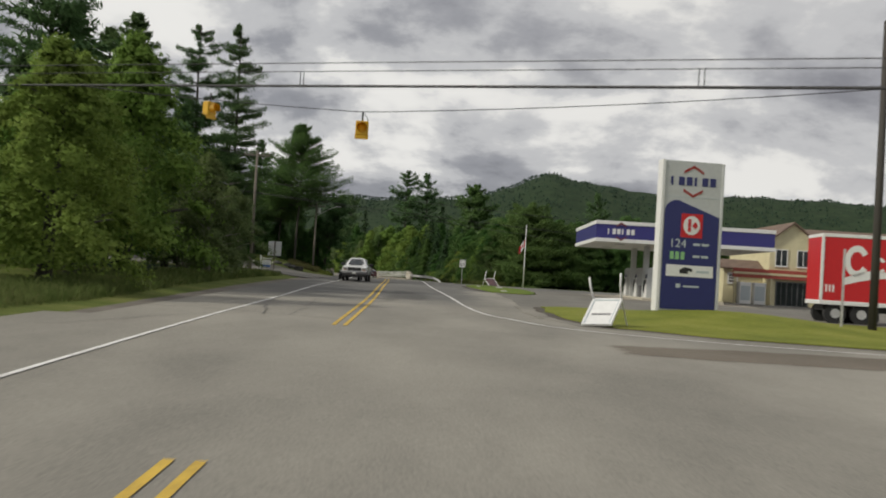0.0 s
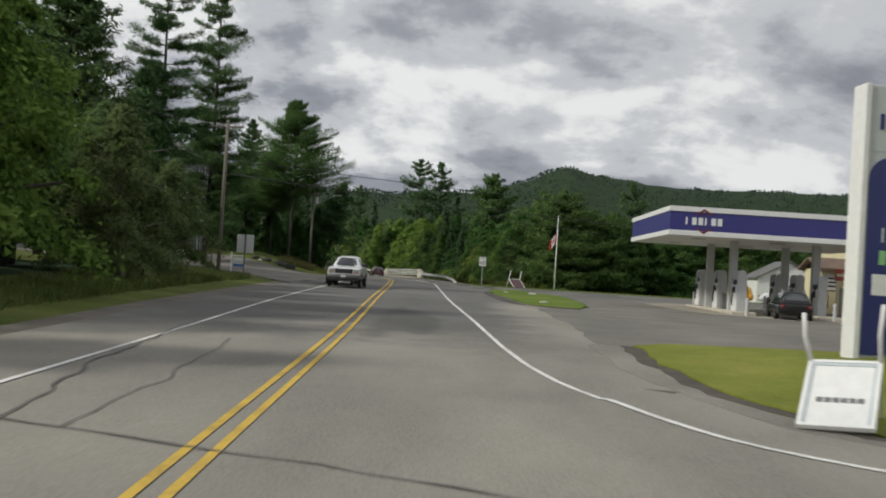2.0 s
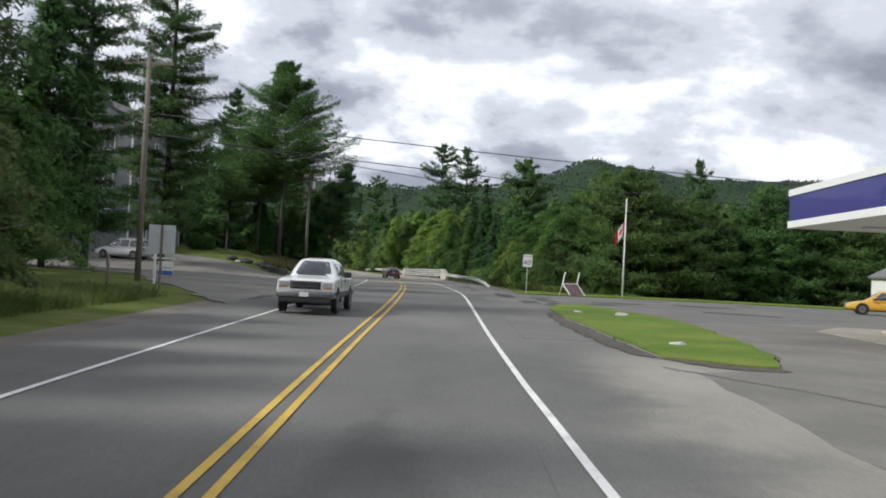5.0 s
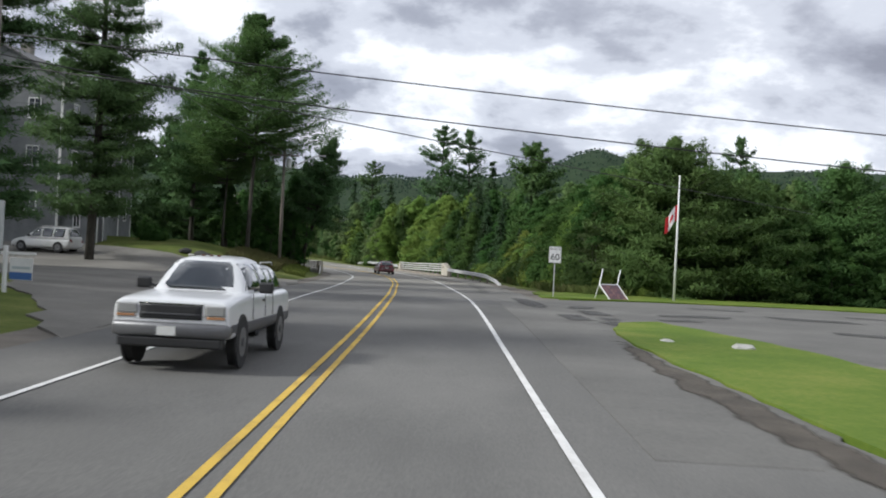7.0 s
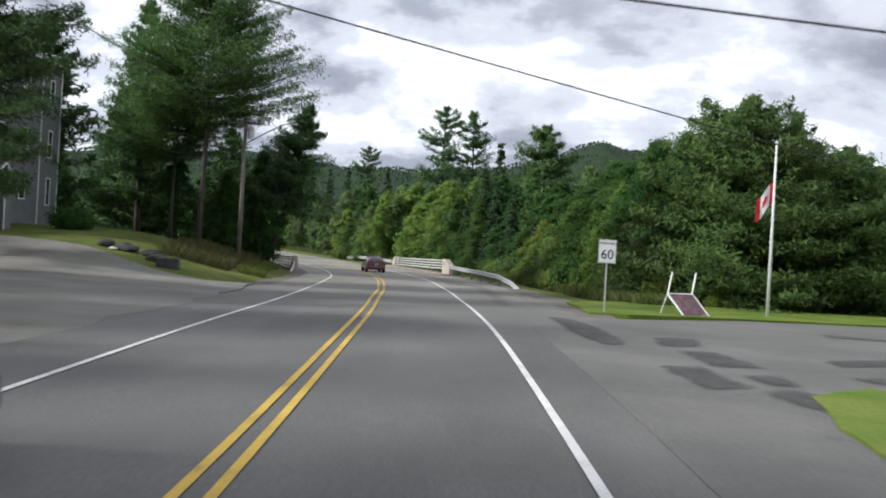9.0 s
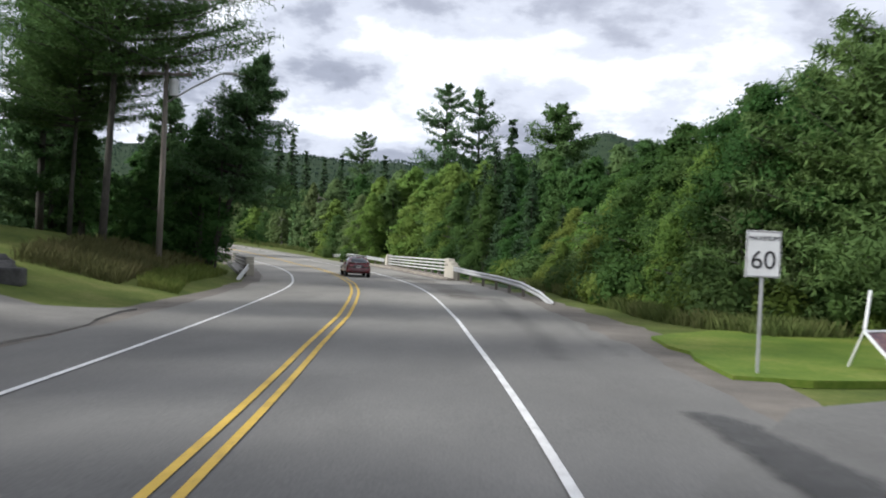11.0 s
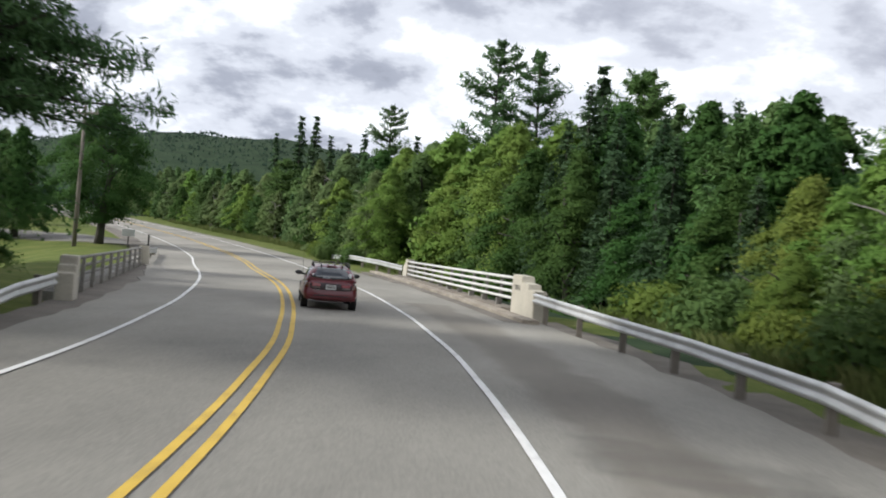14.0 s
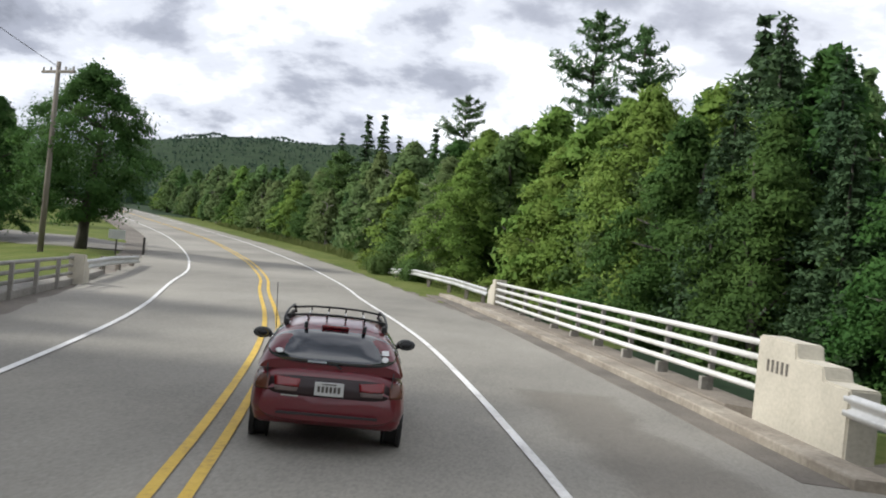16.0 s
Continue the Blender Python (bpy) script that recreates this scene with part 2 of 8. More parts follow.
M["rail_paint"] = material("rail_paint", [(0.50, 0.49, 0.46), (0.66, 0.65, 0.62), (0.74, 0.73, 0.70)], scale=1.5, fine=20, rough=0.5, bump=0.05)
M["rail_old"] = material("weathered_rail", [(0.17, 0.16, 0.14), (0.26, 0.25, 0.225), (0.36, 0.345, 0.315)], scale=1.5, fine=20, rough=0.7, bump=0.1)
M["white"] = plain("white_paint", (0.74, 0.74, 0.73), 0.45)
# greyed and slightly blue: the pylon's shade is mixed into this paint
M["offwhite"] = plain("offwhite_panel", (0.50, 0.515, 0.515), 0.5)
M["blue"] = plain("blue_panel", (0.020, 0.025, 0.13), 0.4, coat=0.2)
M["purple"] = plain("canopy_blue", (0.032, 0.030, 0.183), 0.4, coat=0.2)
M["red"] = plain("red_paint", (0.52, 0.015, 0.02), 0.4)
M["red_deep"] = plain("deep_red_trim", (0.13, 0.018, 0.03), 0.5)
M["red_dim"] = plain("red_trim", (0.30, 0.03, 0.025), 0.5)
M["green_digit"] = plain("green_digits", (0.25, 0.5, 0.22), 0.5)
M["grey_digit"] = plain("grey_digits", (0.45, 0.50, 0.52), 0.5)
M["black"] = plain("black_plastic", (0.018, 0.018, 0.019), 0.55)
M["rubber"] = plain("tyre_rubber", (0.02, 0.02, 0.02), 0.85)
M["wood_pole"] = material("weathered_wood", [(0.10, 0.085, 0.07), (0.17, 0.15, 0.125), (0.24, 0.21, 0.18)], scale=2, fine=20, rough=0.9, bump=0.5, stretch=(1, 1, 0.12))
M["dark_pole"] = plain("dark_pole", (0.05, 0.045, 0.04), 0.8)
M["wire"] = plain("cable", (0.03, 0.03, 0.03), 0.6)
M["bark"] = material("bark", [(0.028, 0.025, 0.020), (0.055, 0.050, 0.041), (0.095, 0.086, 0.071)], scale=3, fine=12, rough=0.95, bump=0.8, stretch=(1, 1, 0.25))
M["bark_pale"] = material("bark_pale", [(0.12, 0.11, 0.095), (0.22, 0.20, 0.18), (0.34, 0.32, 0.29)], scale=3, fine=12, rough=0.9, bump=0.5, stretch=(1, 1, 0.25))
M["leaf_dark"] = leaf("leaf_dark", (0.022, 0.055, 0.014), (0.038, 0.085, 0.020), (0.060, 0.115, 0.026))
M["leaf_mid"] = leaf("leaf_mid", (0.042, 0.082, 0.024), (0.068, 0.124, 0.036), (0.10, 0.16, 0.05))
# leaf_mid lightened, with the haze over distant trees put into the colour
M["leaf_far"] = leaf("leaf_far", (0.056, 0.102, 0.034), (0.088, 0.148, 0.050), (0.125, 0.19, 0.068))
M["leaf_bright"] = leaf("leaf_bright", (0.066, 0.126, 0.024), (0.104, 0.180, 0.036), (0.152, 0.228, 0.053))
M["leaf_yellow"] = leaf("leaf_yellow", (0.066, 0.104, 0.02), (0.104, 0.152, 0.03), (0.152, 0.195, 0.042))
M["leaf_grey"] = leaf("leaf_grey", (0.050, 0.085, 0.030), (0.082, 0.128, 0.046), (0.122, 0.170, 0.068))
M["needle"] = leaf("needles", (0.038, 0.075, 0.030), (0.062, 0.115, 0.042), (0.092, 0.155, 0.055), trans=0.35)
M["needle_green"] = leaf("needles_green", (0.040, 0.082, 0.025), (0.064, 0.124, 0.036), (0.096, 0.162, 0.048), trans=0.34)
M["needle_dark"] = leaf("needles_dark", (0.024, 0.046, 0.022), (0.038, 0.073, 0.032), (0.058, 0.10, 0.042), trans=0.3)


# ---- plan: the road's middle line and the ground ----
LINE = [(0.2, -60), (-0.2, -20), (-1.0, 10), (-1.8, 30), (-2.65, 49), (-3.95, 70), (-5.15, 90), (-6.5, 108), (-8.15, 124.5), (-9.5, 137), (-10.3, 143.6), (-11.1, 148.6), (-12.1, 153.2), (-13.8, 160),
        (-16.9, 170), (-21.6, 182.3), (-25.6, 193), (-31.6, 206.5), (-42, 227), (-52.5, 245), (-63, 262), (-83, 293), (-108, 329), (-145, 380), (-215, 470)]


def catmull(pts, step=1.0):
    P = [Vector((*p, 0)) for p in pts]
    P = [P[0] * 2 - P[1]] + P + [P[-1] * 2 - P[-2]]
    out = []
    for i in range(1, len(P) - 2):
        n = max(2, int((P[i + 1] - P[i]).length / step))
        for k in range(n):
            t = k / n
            a, b, c, d = P[i - 1], P[i], P[i + 1], P[i + 2]
            out.append(0.5 * ((2 * b) + (c - a) * t + (2 * a - 5 * b + 4 * c - d) * t * t + (3 * b - a - 3 * c + d) * t ** 3))
    out.append(P[-2])
    return out


MID = catmull(LINE, 1.0)
MID_Y = np.array([p.y for p in MID])
MID_X = np.array([p.x for p in MID])
PROFILE_Y = [-90, -48, 0, 9.6, 19, 26, 38, 55, 78, 101, 113, 125, 138, 150, 190, 211, 240, 271, 324, 480]
PROFILE_Z = [-3.0, -2.2, -1.4, -1.08, -0.83, -0.68, -0.48, -0.16, 0, 0.20, 0.11, 0.02, 0, 0, 0.0, 0.36, 0.95, 1.7, 3.2, 6.0]
_fy = np.arange(-90, 481, 1.0)
_fz = np.interp(_fy, PROFILE_Y, PROFILE_Z)
_fz = np.convolve(np.pad(_fz, 6, mode="edge"), np.ones(13) / 13, mode="valid")


def zroad(y):
    return np.interp(y, _fy, _fz)


def xmid(y):
    return np.interp(y, MID_Y, MID_X)


def smooth(a, b, v):
    t = np.clip((np.asarray(v, float) - a) / (b - a), 0, 1)
    return t * t * (3 - 2 * t)


def terrain(x, y):
    """Height of the natural ground at arrays x, y."""
    x, y = np.asarray(x, float), np.asarray(y, float)
    s = (x - xmid(y)) * np.where(y > 150, 0.92, 1.0)
    z = zroad(y)
    # left bank up to the house
    bank = np.interp(y, [20, 60, 100, 118, 124, 129, 134, 140, 150, 158, 166], [0.5, 0.5, 0.3, 0.35, 0.7, 1.3, 2.0, 2.45, 2.3, 1.0, 0])
    z = z + bank * smooth(4.8, 17.0, -s)
    z = z + smooth(26, 60, -s) * 2.0 * smooth(60, 120, y) * (1 - smooth(150, 170, y))
    # the stream's hollow on both sides of the bridge, and low woods on the outer side of the bend
    near = np.exp(-((y - 178) / 22.0) ** 2)
    z = z - 1.4 * near * smooth(9.0, 15.0, np.abs(s - 0.5))
    z = z - 1.2 * smooth(128, 150, y) * smooth(9.5, 18, s) * (1 - smooth(190, 240, y))
    z = z + 0.45 * np.exp(-(((x - 12.5) / 4.4) ** 2 + ((y - 41.5) / 4.2) ** 2))
    # far ridges
    d = np.hypot(x, y)
    az = np.degrees(np.arctan2(x, y))
    h = np.interp(az, [-40, -28, -25.3, -22.6, -20.8, -17.7, -13.5, -9.4, -6.4, -2, 1.5, 3.2, 4.7, 6.5, 9, 12, 16, 20, 28, 40], [54, 63, 78, 93, 102, 106, 106, 98, 99, 104, 117, 137, 148, 140, 127, 124, 126, 123, 116, 104])
    h = h + 1.5 * np.sin(az * 1.7) + 1.0 * np.sin(az * 3.9)
    z = z + h * smooth(760, 1450, d) * np.where(y > -400, 1.0, 0.7)
    return z


def tz(x, y):
    return float(terrain(x, y))


def mesh_from(name, verts, faces, mat, smooth_shade=False):
    me = bpy.data.meshes.new(name)
    me.from_pydata([tuple(v) for v in verts], [], [tuple(f) for f in faces])
    me.update()
    if mat:
        me.materials.append(mat)
    if smooth_shade:
        me.shade_smooth()
    return me


def obj(name, verts, faces, mat, parent=None, smooth_shade=False):
    ob = new(name, mesh_from(name, verts, faces, mat, smooth_shade))
    if parent:
        ob.parent = parent
    return ob


def grid_axis(lo, hi, core_lo, core_hi, step, grow=1.18):
    a = list(np.arange(core_lo, core_hi + 0.01, step))
    v, s = core_lo, step
    left = []
    while v > lo:
        s *= grow
        v -= s
        left.append(v)
    v, s = core_hi, step
    right = []
    while v < hi:
        s *= grow
        v += s
        right.append(v)
    return np.array(left[::-1] + a + right)


def build_ground():
    xs = grid_axis(-2600, 2600, -60, 50, 1.25, 1.12)
    ys = grid_axis(-1200, 2600, -20, 260, 1.25, 1.12)
    X, Y = np.meshgrid(xs, ys)
    Z = terrain(X, Y)
    s = X - xmid(Y)
    Z = Z - 0.10 * (1 - smooth(5.5, 7.5, np.abs(s)))
    rough = np.array([[noise.noise((x * 0.35, y * 0.35, 0)) for x in xs] for y in ys]) * 0.05
    d = np.hypot(X, Y)
    flatten = (1 - smooth(-4, 2, s) * (1 - smooth(116, 124, Y)))
    Z = Z - 0.06 * (1 - flatten)
    Z = Z + rough * smooth(6.5, 9, np.abs(s)) * flatten
    Z = Z + smooth(500, 900, d) * np.array([[noise.noise((x * 0.011, y * 0.011, 5)) for x in xs] for y in ys]) * 5
    nx, ny = len(xs), len(ys)
    verts = np.stack([X.ravel(), Y.ravel(), Z.ravel()], 1)
    idx = np.arange(nx * ny).reshape(ny, nx)
    faces = np.stack([idx[:-1, :-1].ravel(), idx[:-1, 1:].ravel(), idx[1:, 1:].ravel(), idx[1:, :-1].ravel()], 1)
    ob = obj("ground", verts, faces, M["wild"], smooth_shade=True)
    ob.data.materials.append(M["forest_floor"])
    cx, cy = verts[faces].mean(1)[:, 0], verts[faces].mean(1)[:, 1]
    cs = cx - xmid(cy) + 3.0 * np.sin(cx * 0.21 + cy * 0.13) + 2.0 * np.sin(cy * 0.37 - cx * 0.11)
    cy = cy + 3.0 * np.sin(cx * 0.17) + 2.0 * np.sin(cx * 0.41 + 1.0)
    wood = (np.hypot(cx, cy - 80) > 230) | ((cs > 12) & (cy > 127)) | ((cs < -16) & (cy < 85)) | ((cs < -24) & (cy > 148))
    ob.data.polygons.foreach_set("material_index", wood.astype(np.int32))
    tagged(ob, "rough grassy ground rising to far wooded ridges", "ground", kind="structure")


build_ground()


def ribbon(name, left, right, z_up, mat, label, category="road", skirt=0.12, cols=6, ys=None, kind="structure"):
    """A strip that follows the road between two sideways offsets (metres from the middle line; numbers or functions of y)."""
    pts = MID if ys is None else [p for p in MID if ys[0] <= p.y <= ys[1]]
    verts, faces = [], []
    n = len(pts)
    for i, p in enumerate(pts):
        a, b = pts[max(0, i - 1)], pts[min(n - 1, i + 1)]
        t = (b - a).normalized()
        nrm = Vector((t.y, -t.x, 0))
        l = left(p.y) if callable(left) else left
        r = right(p.y) if callable(right) else right
        for k in range(cols + 1):
            o = l + (r - l) * k / cols
            q = p + nrm * o
            verts.append((q.x, q.y, float(zroad(p.y)) + z_up))
        if skirt:
            for o in (l - 0.05, r + 0.05):
                q = p + nrm * o
                verts.append((q.x, q.y, float(zroad(p.y)) + z_up - skirt))
    w = cols + 1 + (2 if skirt else 0)
    for i in range(n - 1):
        a, b = i * w, (i + 1) * w
        for k in range(cols):
            faces.append((a + k, a + k + 1, b + k + 1, b + k))
        if skirt:
            faces.append((a + cols + 1, a, b, b + cols + 1))
            faces.append((a + cols, a + cols + 2, b + cols + 2, b + cols))
    ob = obj(name, verts, faces, mat, smooth_shade=False)
    return tagged(ob, label, category, kind=kind)


def drape(name, outline, z_up, mat, label, category, kind="structure", step=1.2, jag=0.0, base=None, thick=0.15, soft=0.0):
    """A patch over a plan outline that lies on the ground."""
    bm = bmesh.new()
    pts = []
    m = len(outline)
    for i in range(m):
        a, b = Vector(outline[i]), Vector(outline[(i + 1) % m])
        k = max(1, int((b - a).length / step))
        for j in range(k):
            p = a.lerp(b, j / k)
            if jag:
                p = p + Vector((noise.noise((p.x * 1.3, p.y * 1.3, 1.0)), noise.noise((p.x * 1.3, p.y * 1.3, 9.0)))) * jag
            pts.append(p)
    base = base or tz
    f = bm.faces.new([bm.verts.new((p.x, p.y, 0)) for p in pts])
    lo = [min(p[i] for p in pts) for i in (0, 1)]
    hi = [max(p[i] for p in pts) for i in (0, 1)]
    for ax in (0, 1):
        n = int((hi[ax] - lo[ax]) / step)
        for j in range(1, n + 1):
            co, no = [0, 0, 0], [0, 0, 0]
            co[ax], no[ax] = lo[ax] + j * step + 0.013, 1
            bmesh.ops.bisect_plane(bm, geom=bm.verts[:] + bm.edges[:] + bm.faces[:], plane_co=co, plane_no=no)
    bm.normal_update()
    if bm.faces[:] and sum(g.normal.z for g in bm.faces) < 0:
        bmesh.ops.reverse_faces(bm, faces=bm.faces[:])
    for v in bm.verts:
        v.co.z = base(v.co.x, v.co.y) + z_up
    if thick:
        ret = bmesh.ops.extrude_edge_only(bm, edges=[e for e in bm.edges if e.is_boundary])
        for v in ret["geom"]:
            if isinstance(v, bmesh.types.BMVert):
                v.co.z -= thick
    me = bpy.data.meshes.new(name)
    bm.to_mesh(me)
    bm.free()
    me.materials.append(mat)
    if soft:
        # how far each point lies inside the outline, for a worn border
        P = np.array([(p.x, p.y) for p in pts])
        Q = np.roll(P, -1, axis=0)
        fade = me.attributes.new("fade", "FLOAT", "POINT")
        for i, v in enumerate(me.vertices):
            w = np.array(v.co[:2])
            # left post white, right post greyer: sunny and shaded side put into the paint
            t = np.clip(((w - P) * (Q - P)).sum(1) / ((Q - P) ** 2).sum(1), 0, 1)
            fade.data[i].value = min(1.0, float(np.hypot(*(P + (Q - P) * t[:, None] - w).T).min()) / soft)
    return tagged(new(name, me), label, category, kind=kind)


def zr1(x, y):
    return float(zroad(y))


def ragged(y, seed):
    """A worn, uneven edge beyond the crossing."""
    return float(noise.noise((y * 0.45, seed, 0.0)) + 0.6 * noise.noise((y * 1.3, seed, 4.0))) * float(smooth(92, 104, y))


def right_edge(y):
    return float(np.interp(y, [-60, 20, 26, 44, 60, 100, 112, 120, 150, 162, 200, 230, 300, 470], [6.0, 6, 6.2, 6.0, 5.8, 6.2, 7.2, 7.6, 7.6, 7.4, 6.2, 5.2, 5.0, 5.0])) + ragged(y, 3.0) * 0.3


def left_edge(y):
    return -float(np.interp(y, [-60, 20, 60, 90, 100, 125, 150, 190, 470], [6.2, 6.2, 5.9, 5.6, 5.6, 5.2, 4.9, 5.2, 4.6])) + ragged(y, 8.0) * 0.25


def shoulder_r(y):
    return right_edge(y) + float(np.interp(y, [90, 105, 114, 124, 136, 146, 160, 190, 240], [0.02, 0.5, 1.6, 2.0, 1.6, 1.2, 1.0, 0.8, 1.6])) + ragged(y, 21.0) * 0.4


def shoulder_l(y):
    return left_edge(y) - float(np.interp(y, [20, 60, 110, 150, 240], [1.0, 1.0, 1.6, 0.9, 1.4]))


ribbon("shoulder", shoulder_l, shoulder_r, 0.012, M["gravel"], "gravelly brown road shoulders beside the asphalt", "shoulder", cols=10)
ribbon("road", left_edge, right_edge, 0.045, M["asphalt"], "worn grey two-lane asphalt road", "road", cols=10)
# crossing road and forecourt
drape("side_road", [(-70, 2), (-7, 4), (4.5, 3), (8, 6), (90, 10), (90, 27), (16, 31.5), (9.6, 32.8), (7.6, 35), (6.2, 38.4), (4.2, 36.6), (2.6, 38.2), (0.4, 36.2), (-1.6, 38.8), (-3.6, 36.8), (-5.0, 38.4), (-6.6, 36.6), (-7.8, 26), (-70, 20)], 0.05, M["asphalt"],
      "pale worn asphalt of the crossing side road", "road", base=zr1, step=1.0, jag=0.5)
drape("entrance_apron", [(1.2, 37.0), (4.7, 37.0), (4.9, 44.2), (5.0, 55), (5.2, 66.6), (4.4, 68.0), (3.4, 71.5), (2.7, 76), (2.3, 81), (1.2, 81), (0.4, 70), (0.2, 56)], 0.047, M["asphalt"],
      "pale worn asphalt apron beside the lane", "apron", base=zr1, step=1.0)
drape("forecourt", [(4.2, 44.5), (5.0, 44.6), (6.4, 46.2), (9, 46.6), (15, 46.2), (26, 44.2), (60, 44.2), (60, 92), (24, 91), (12, 88), (7, 84), (6.8, 70), (5.6, 66.4), (3.8, 65.2), (3.9, 60), (4.0, 55.5), (4.3, 52.5)], 0.055, M["asphalt_fore"],
      "dusty grey asphalt of the filling station", "forecourt", step=1.2, jag=0.25)
drape("parking_lot", [(0.4, 72), (2.2, 72), (6.9, 83.5), (12, 87.4), (24, 90.4), (60, 91.4), (60, 108), (34, 117), (15, 119), (6.6, 116.5), (1.0, 112), (-1.5, 106), (-0.5, 90)], 0.053, M["asphalt_lot"],
      "worn grey asphalt lot beyond the pumps", "parking lot", step=1.5)
def line_r(y):
    return float(np.interp(y, [33.4, 34.6, 35.8, 37.2, 39.5, 43, 48, 55, 61, 72, 85, 115, 127, 139, 147, 155, 160, 166, 175, 187, 200, 230], [5.75, 5.2, 4.85, 4.55, 4.27, 4.05, 3.88, 3.7, 3.6, 3.55, 3.52, 3.65, 3.68, 3.48, 3.27, 3.27, 3.3, 3.38, 3.6, 3.75, 3.6, 3.4]))


def line_l(y):
    return -float(np.interp(y, [12, 50, 85, 115, 140, 150, 160, 166, 175, 190, 205, 230], [3.5, 3.5, 3.4, 3.2, 3.12, 3.22, 3.12, 3.04, 2.85, 2.8, 3.0, 3.3]))


def line_mid(y):
    return float(np.interp(y, [118, 127, 134, 140, 146, 158, 166, 175, 188, 205, 230], [0, 0.12, 0.05, -0.05, -0.2, -0.21, -0.06, 0.12, 0.28, 0.2, 0]))


for off in (-0.07, 0.23):
    for y0, y1 in ((-60, 10), (26.5, 330)):
        ribbon("yellow_line", lambda y: line_mid(y) + off - 0.055, lambda y: line_mid(y) + off + 0.055, 0.062, M["yellow"], "worn yellow centre line", "road marking", skirt=0, cols=1, ys=(y0, y1))
ribbon("white_line", lambda y: line_l(y) - 0.055, lambda y: line_l(y) + 0.055, 0.062, M["white_line"], "white edge line of the road", "road marking", skirt=0, cols=1, ys=(12, 330))
ribbon("white_line", lambda y: line_r(y) - 0.06, lambda y: line_r(y) + 0.06, 0.062, M["white_line"], "white edge line of the road", "road marking", skirt=0, cols=1, ys=(34.8, 330))


# ---- trees ----
def road_frame(y, off):
    """Place and heading (degrees about z) of a spot on the road, off metres to the right of the middle line."""
    i = int(np.argmin(np.abs(MID_Y - y)))
    t = (MID[i + 1] - MID[i - 1]).normalized()
    p = MID[i] + Vector((t.y, -t.x, 0)) * off
    return p.x, p.y, math.degrees(math.atan2(-t.x, t.y))


RNG = np.random.default_rng(7)


def unit(v):
    return v / (np.linalg.norm(v, axis=1)[:, None] + 1e-9)


def leaf_turns(n, normals, loose):
    """Facing, long and short directions of n leaves scattered about the given normals."""
    a = unit(RNG.normal(size=(n, 3)) * loose + normals)
    b = unit(np.cross(a, RNG.normal(size=(n, 3))))
    return a, b, np.cross(a, b)


def leaf_quads(centres, size, normals, aspect=1.6, loose=0.55, soft=0.6):
    """Little bent leaf clumps, two triangles each; their shading leans towards the bough's own facing."""
    n = len(centres)
    a, b, c = leaf_turns(n, normals, loose)
    sz = size * RNG.uniform(0.55, 1.35, n)[:, None]
    u, v = b * sz * aspect * 0.5, c * sz * 0.5
    bend = a * sz * 0.22
    face = unit(unit(normals) * soft + a * (1 - soft))
    side = np.where((face * a).sum(1) < 0, -1.0, 1.0)[:, None]
    verts = np.stack([centres - u, centres - v * 0.9 * side + bend, centres + u, centres + v * 0.9 * side + bend], 1).reshape(-1, 3)
    return verts, np.arange(n * 4).reshape(n, 4), np.repeat(face, 4, axis=0)


def leaf_tips(centres, size, normals, aspect=2.0, loose=0.6, soft=0.78):
    """Single pointed leaves, one triangle each, shaded like the bough that they sit on."""
    n = len(centres)
    a, b, c = leaf_turns(n, normals, loose)
    sz = size * RNG.uniform(0.55, 1.4, n)[:, None]
    u, v = b * sz * aspect * 0.5, c * sz * 0.5
    face = unit(unit(normals) * soft + a * (1 - soft))
    side = np.where((face * a).sum(1) < 0, -1.0, 1.0)[:, None]
    verts = np.stack([centres - u, centres + u * 0.5 - v * side, centres + u * 0.5 + v * side], 1).reshape(-1, 3)
    return verts, np.arange(n * 3).reshape(n, 3), np.repeat(face, 3, axis=0)


def tube(path, radii, sides=7):
    verts, faces = [], []
    path = [Vector(p) for p in path]
    for i, p in enumerate(path):
        t = (path[min(i + 1, len(path) - 1)] - path[max(i - 1, 0)]).normalized()
        x = t.orthogonal().normalized()
        y = t.cross(x)
        for k in range(sides):
            a = 2 * math.pi * k / sides
            verts.append(p + (x * math.cos(a) + y * math.sin(a)) * radii[i])
    for i in range(len(path) - 1):
        for k in range(sides):
            a, b = i * sides + k, i * sides + (k + 1) % sides
            faces.append((a, b, b + sides, a + sides))
    faces.append(tuple(range(sides))[::-1])
    faces.append(tuple(range((len(path) - 1) * sides, len(path) * sides)))
    return verts, faces


def join(parts):
    V, F, o = [], [], 0
    for v, f in parts:
        V += [tuple(p) for p in v]
        F += [tuple(int(i) + o for i in q) for q in f]
        o += len(v)
    return V, F


def tree_thing(name, wood, leaves, bark, leafmat, label, category="tree"):
    root = new(name)
    root.empty_display_size = 0.5
    tagged(root, label, category)
    obj("trunk", *wood, bark, root, smooth_shade=True)
    verts, faces, facing = leaves
    crown = obj("crown", verts, faces, leafmat, root, smooth_shade=True)
    crown.data.normals_split_custom_set_from_vertices(facing)
    return root


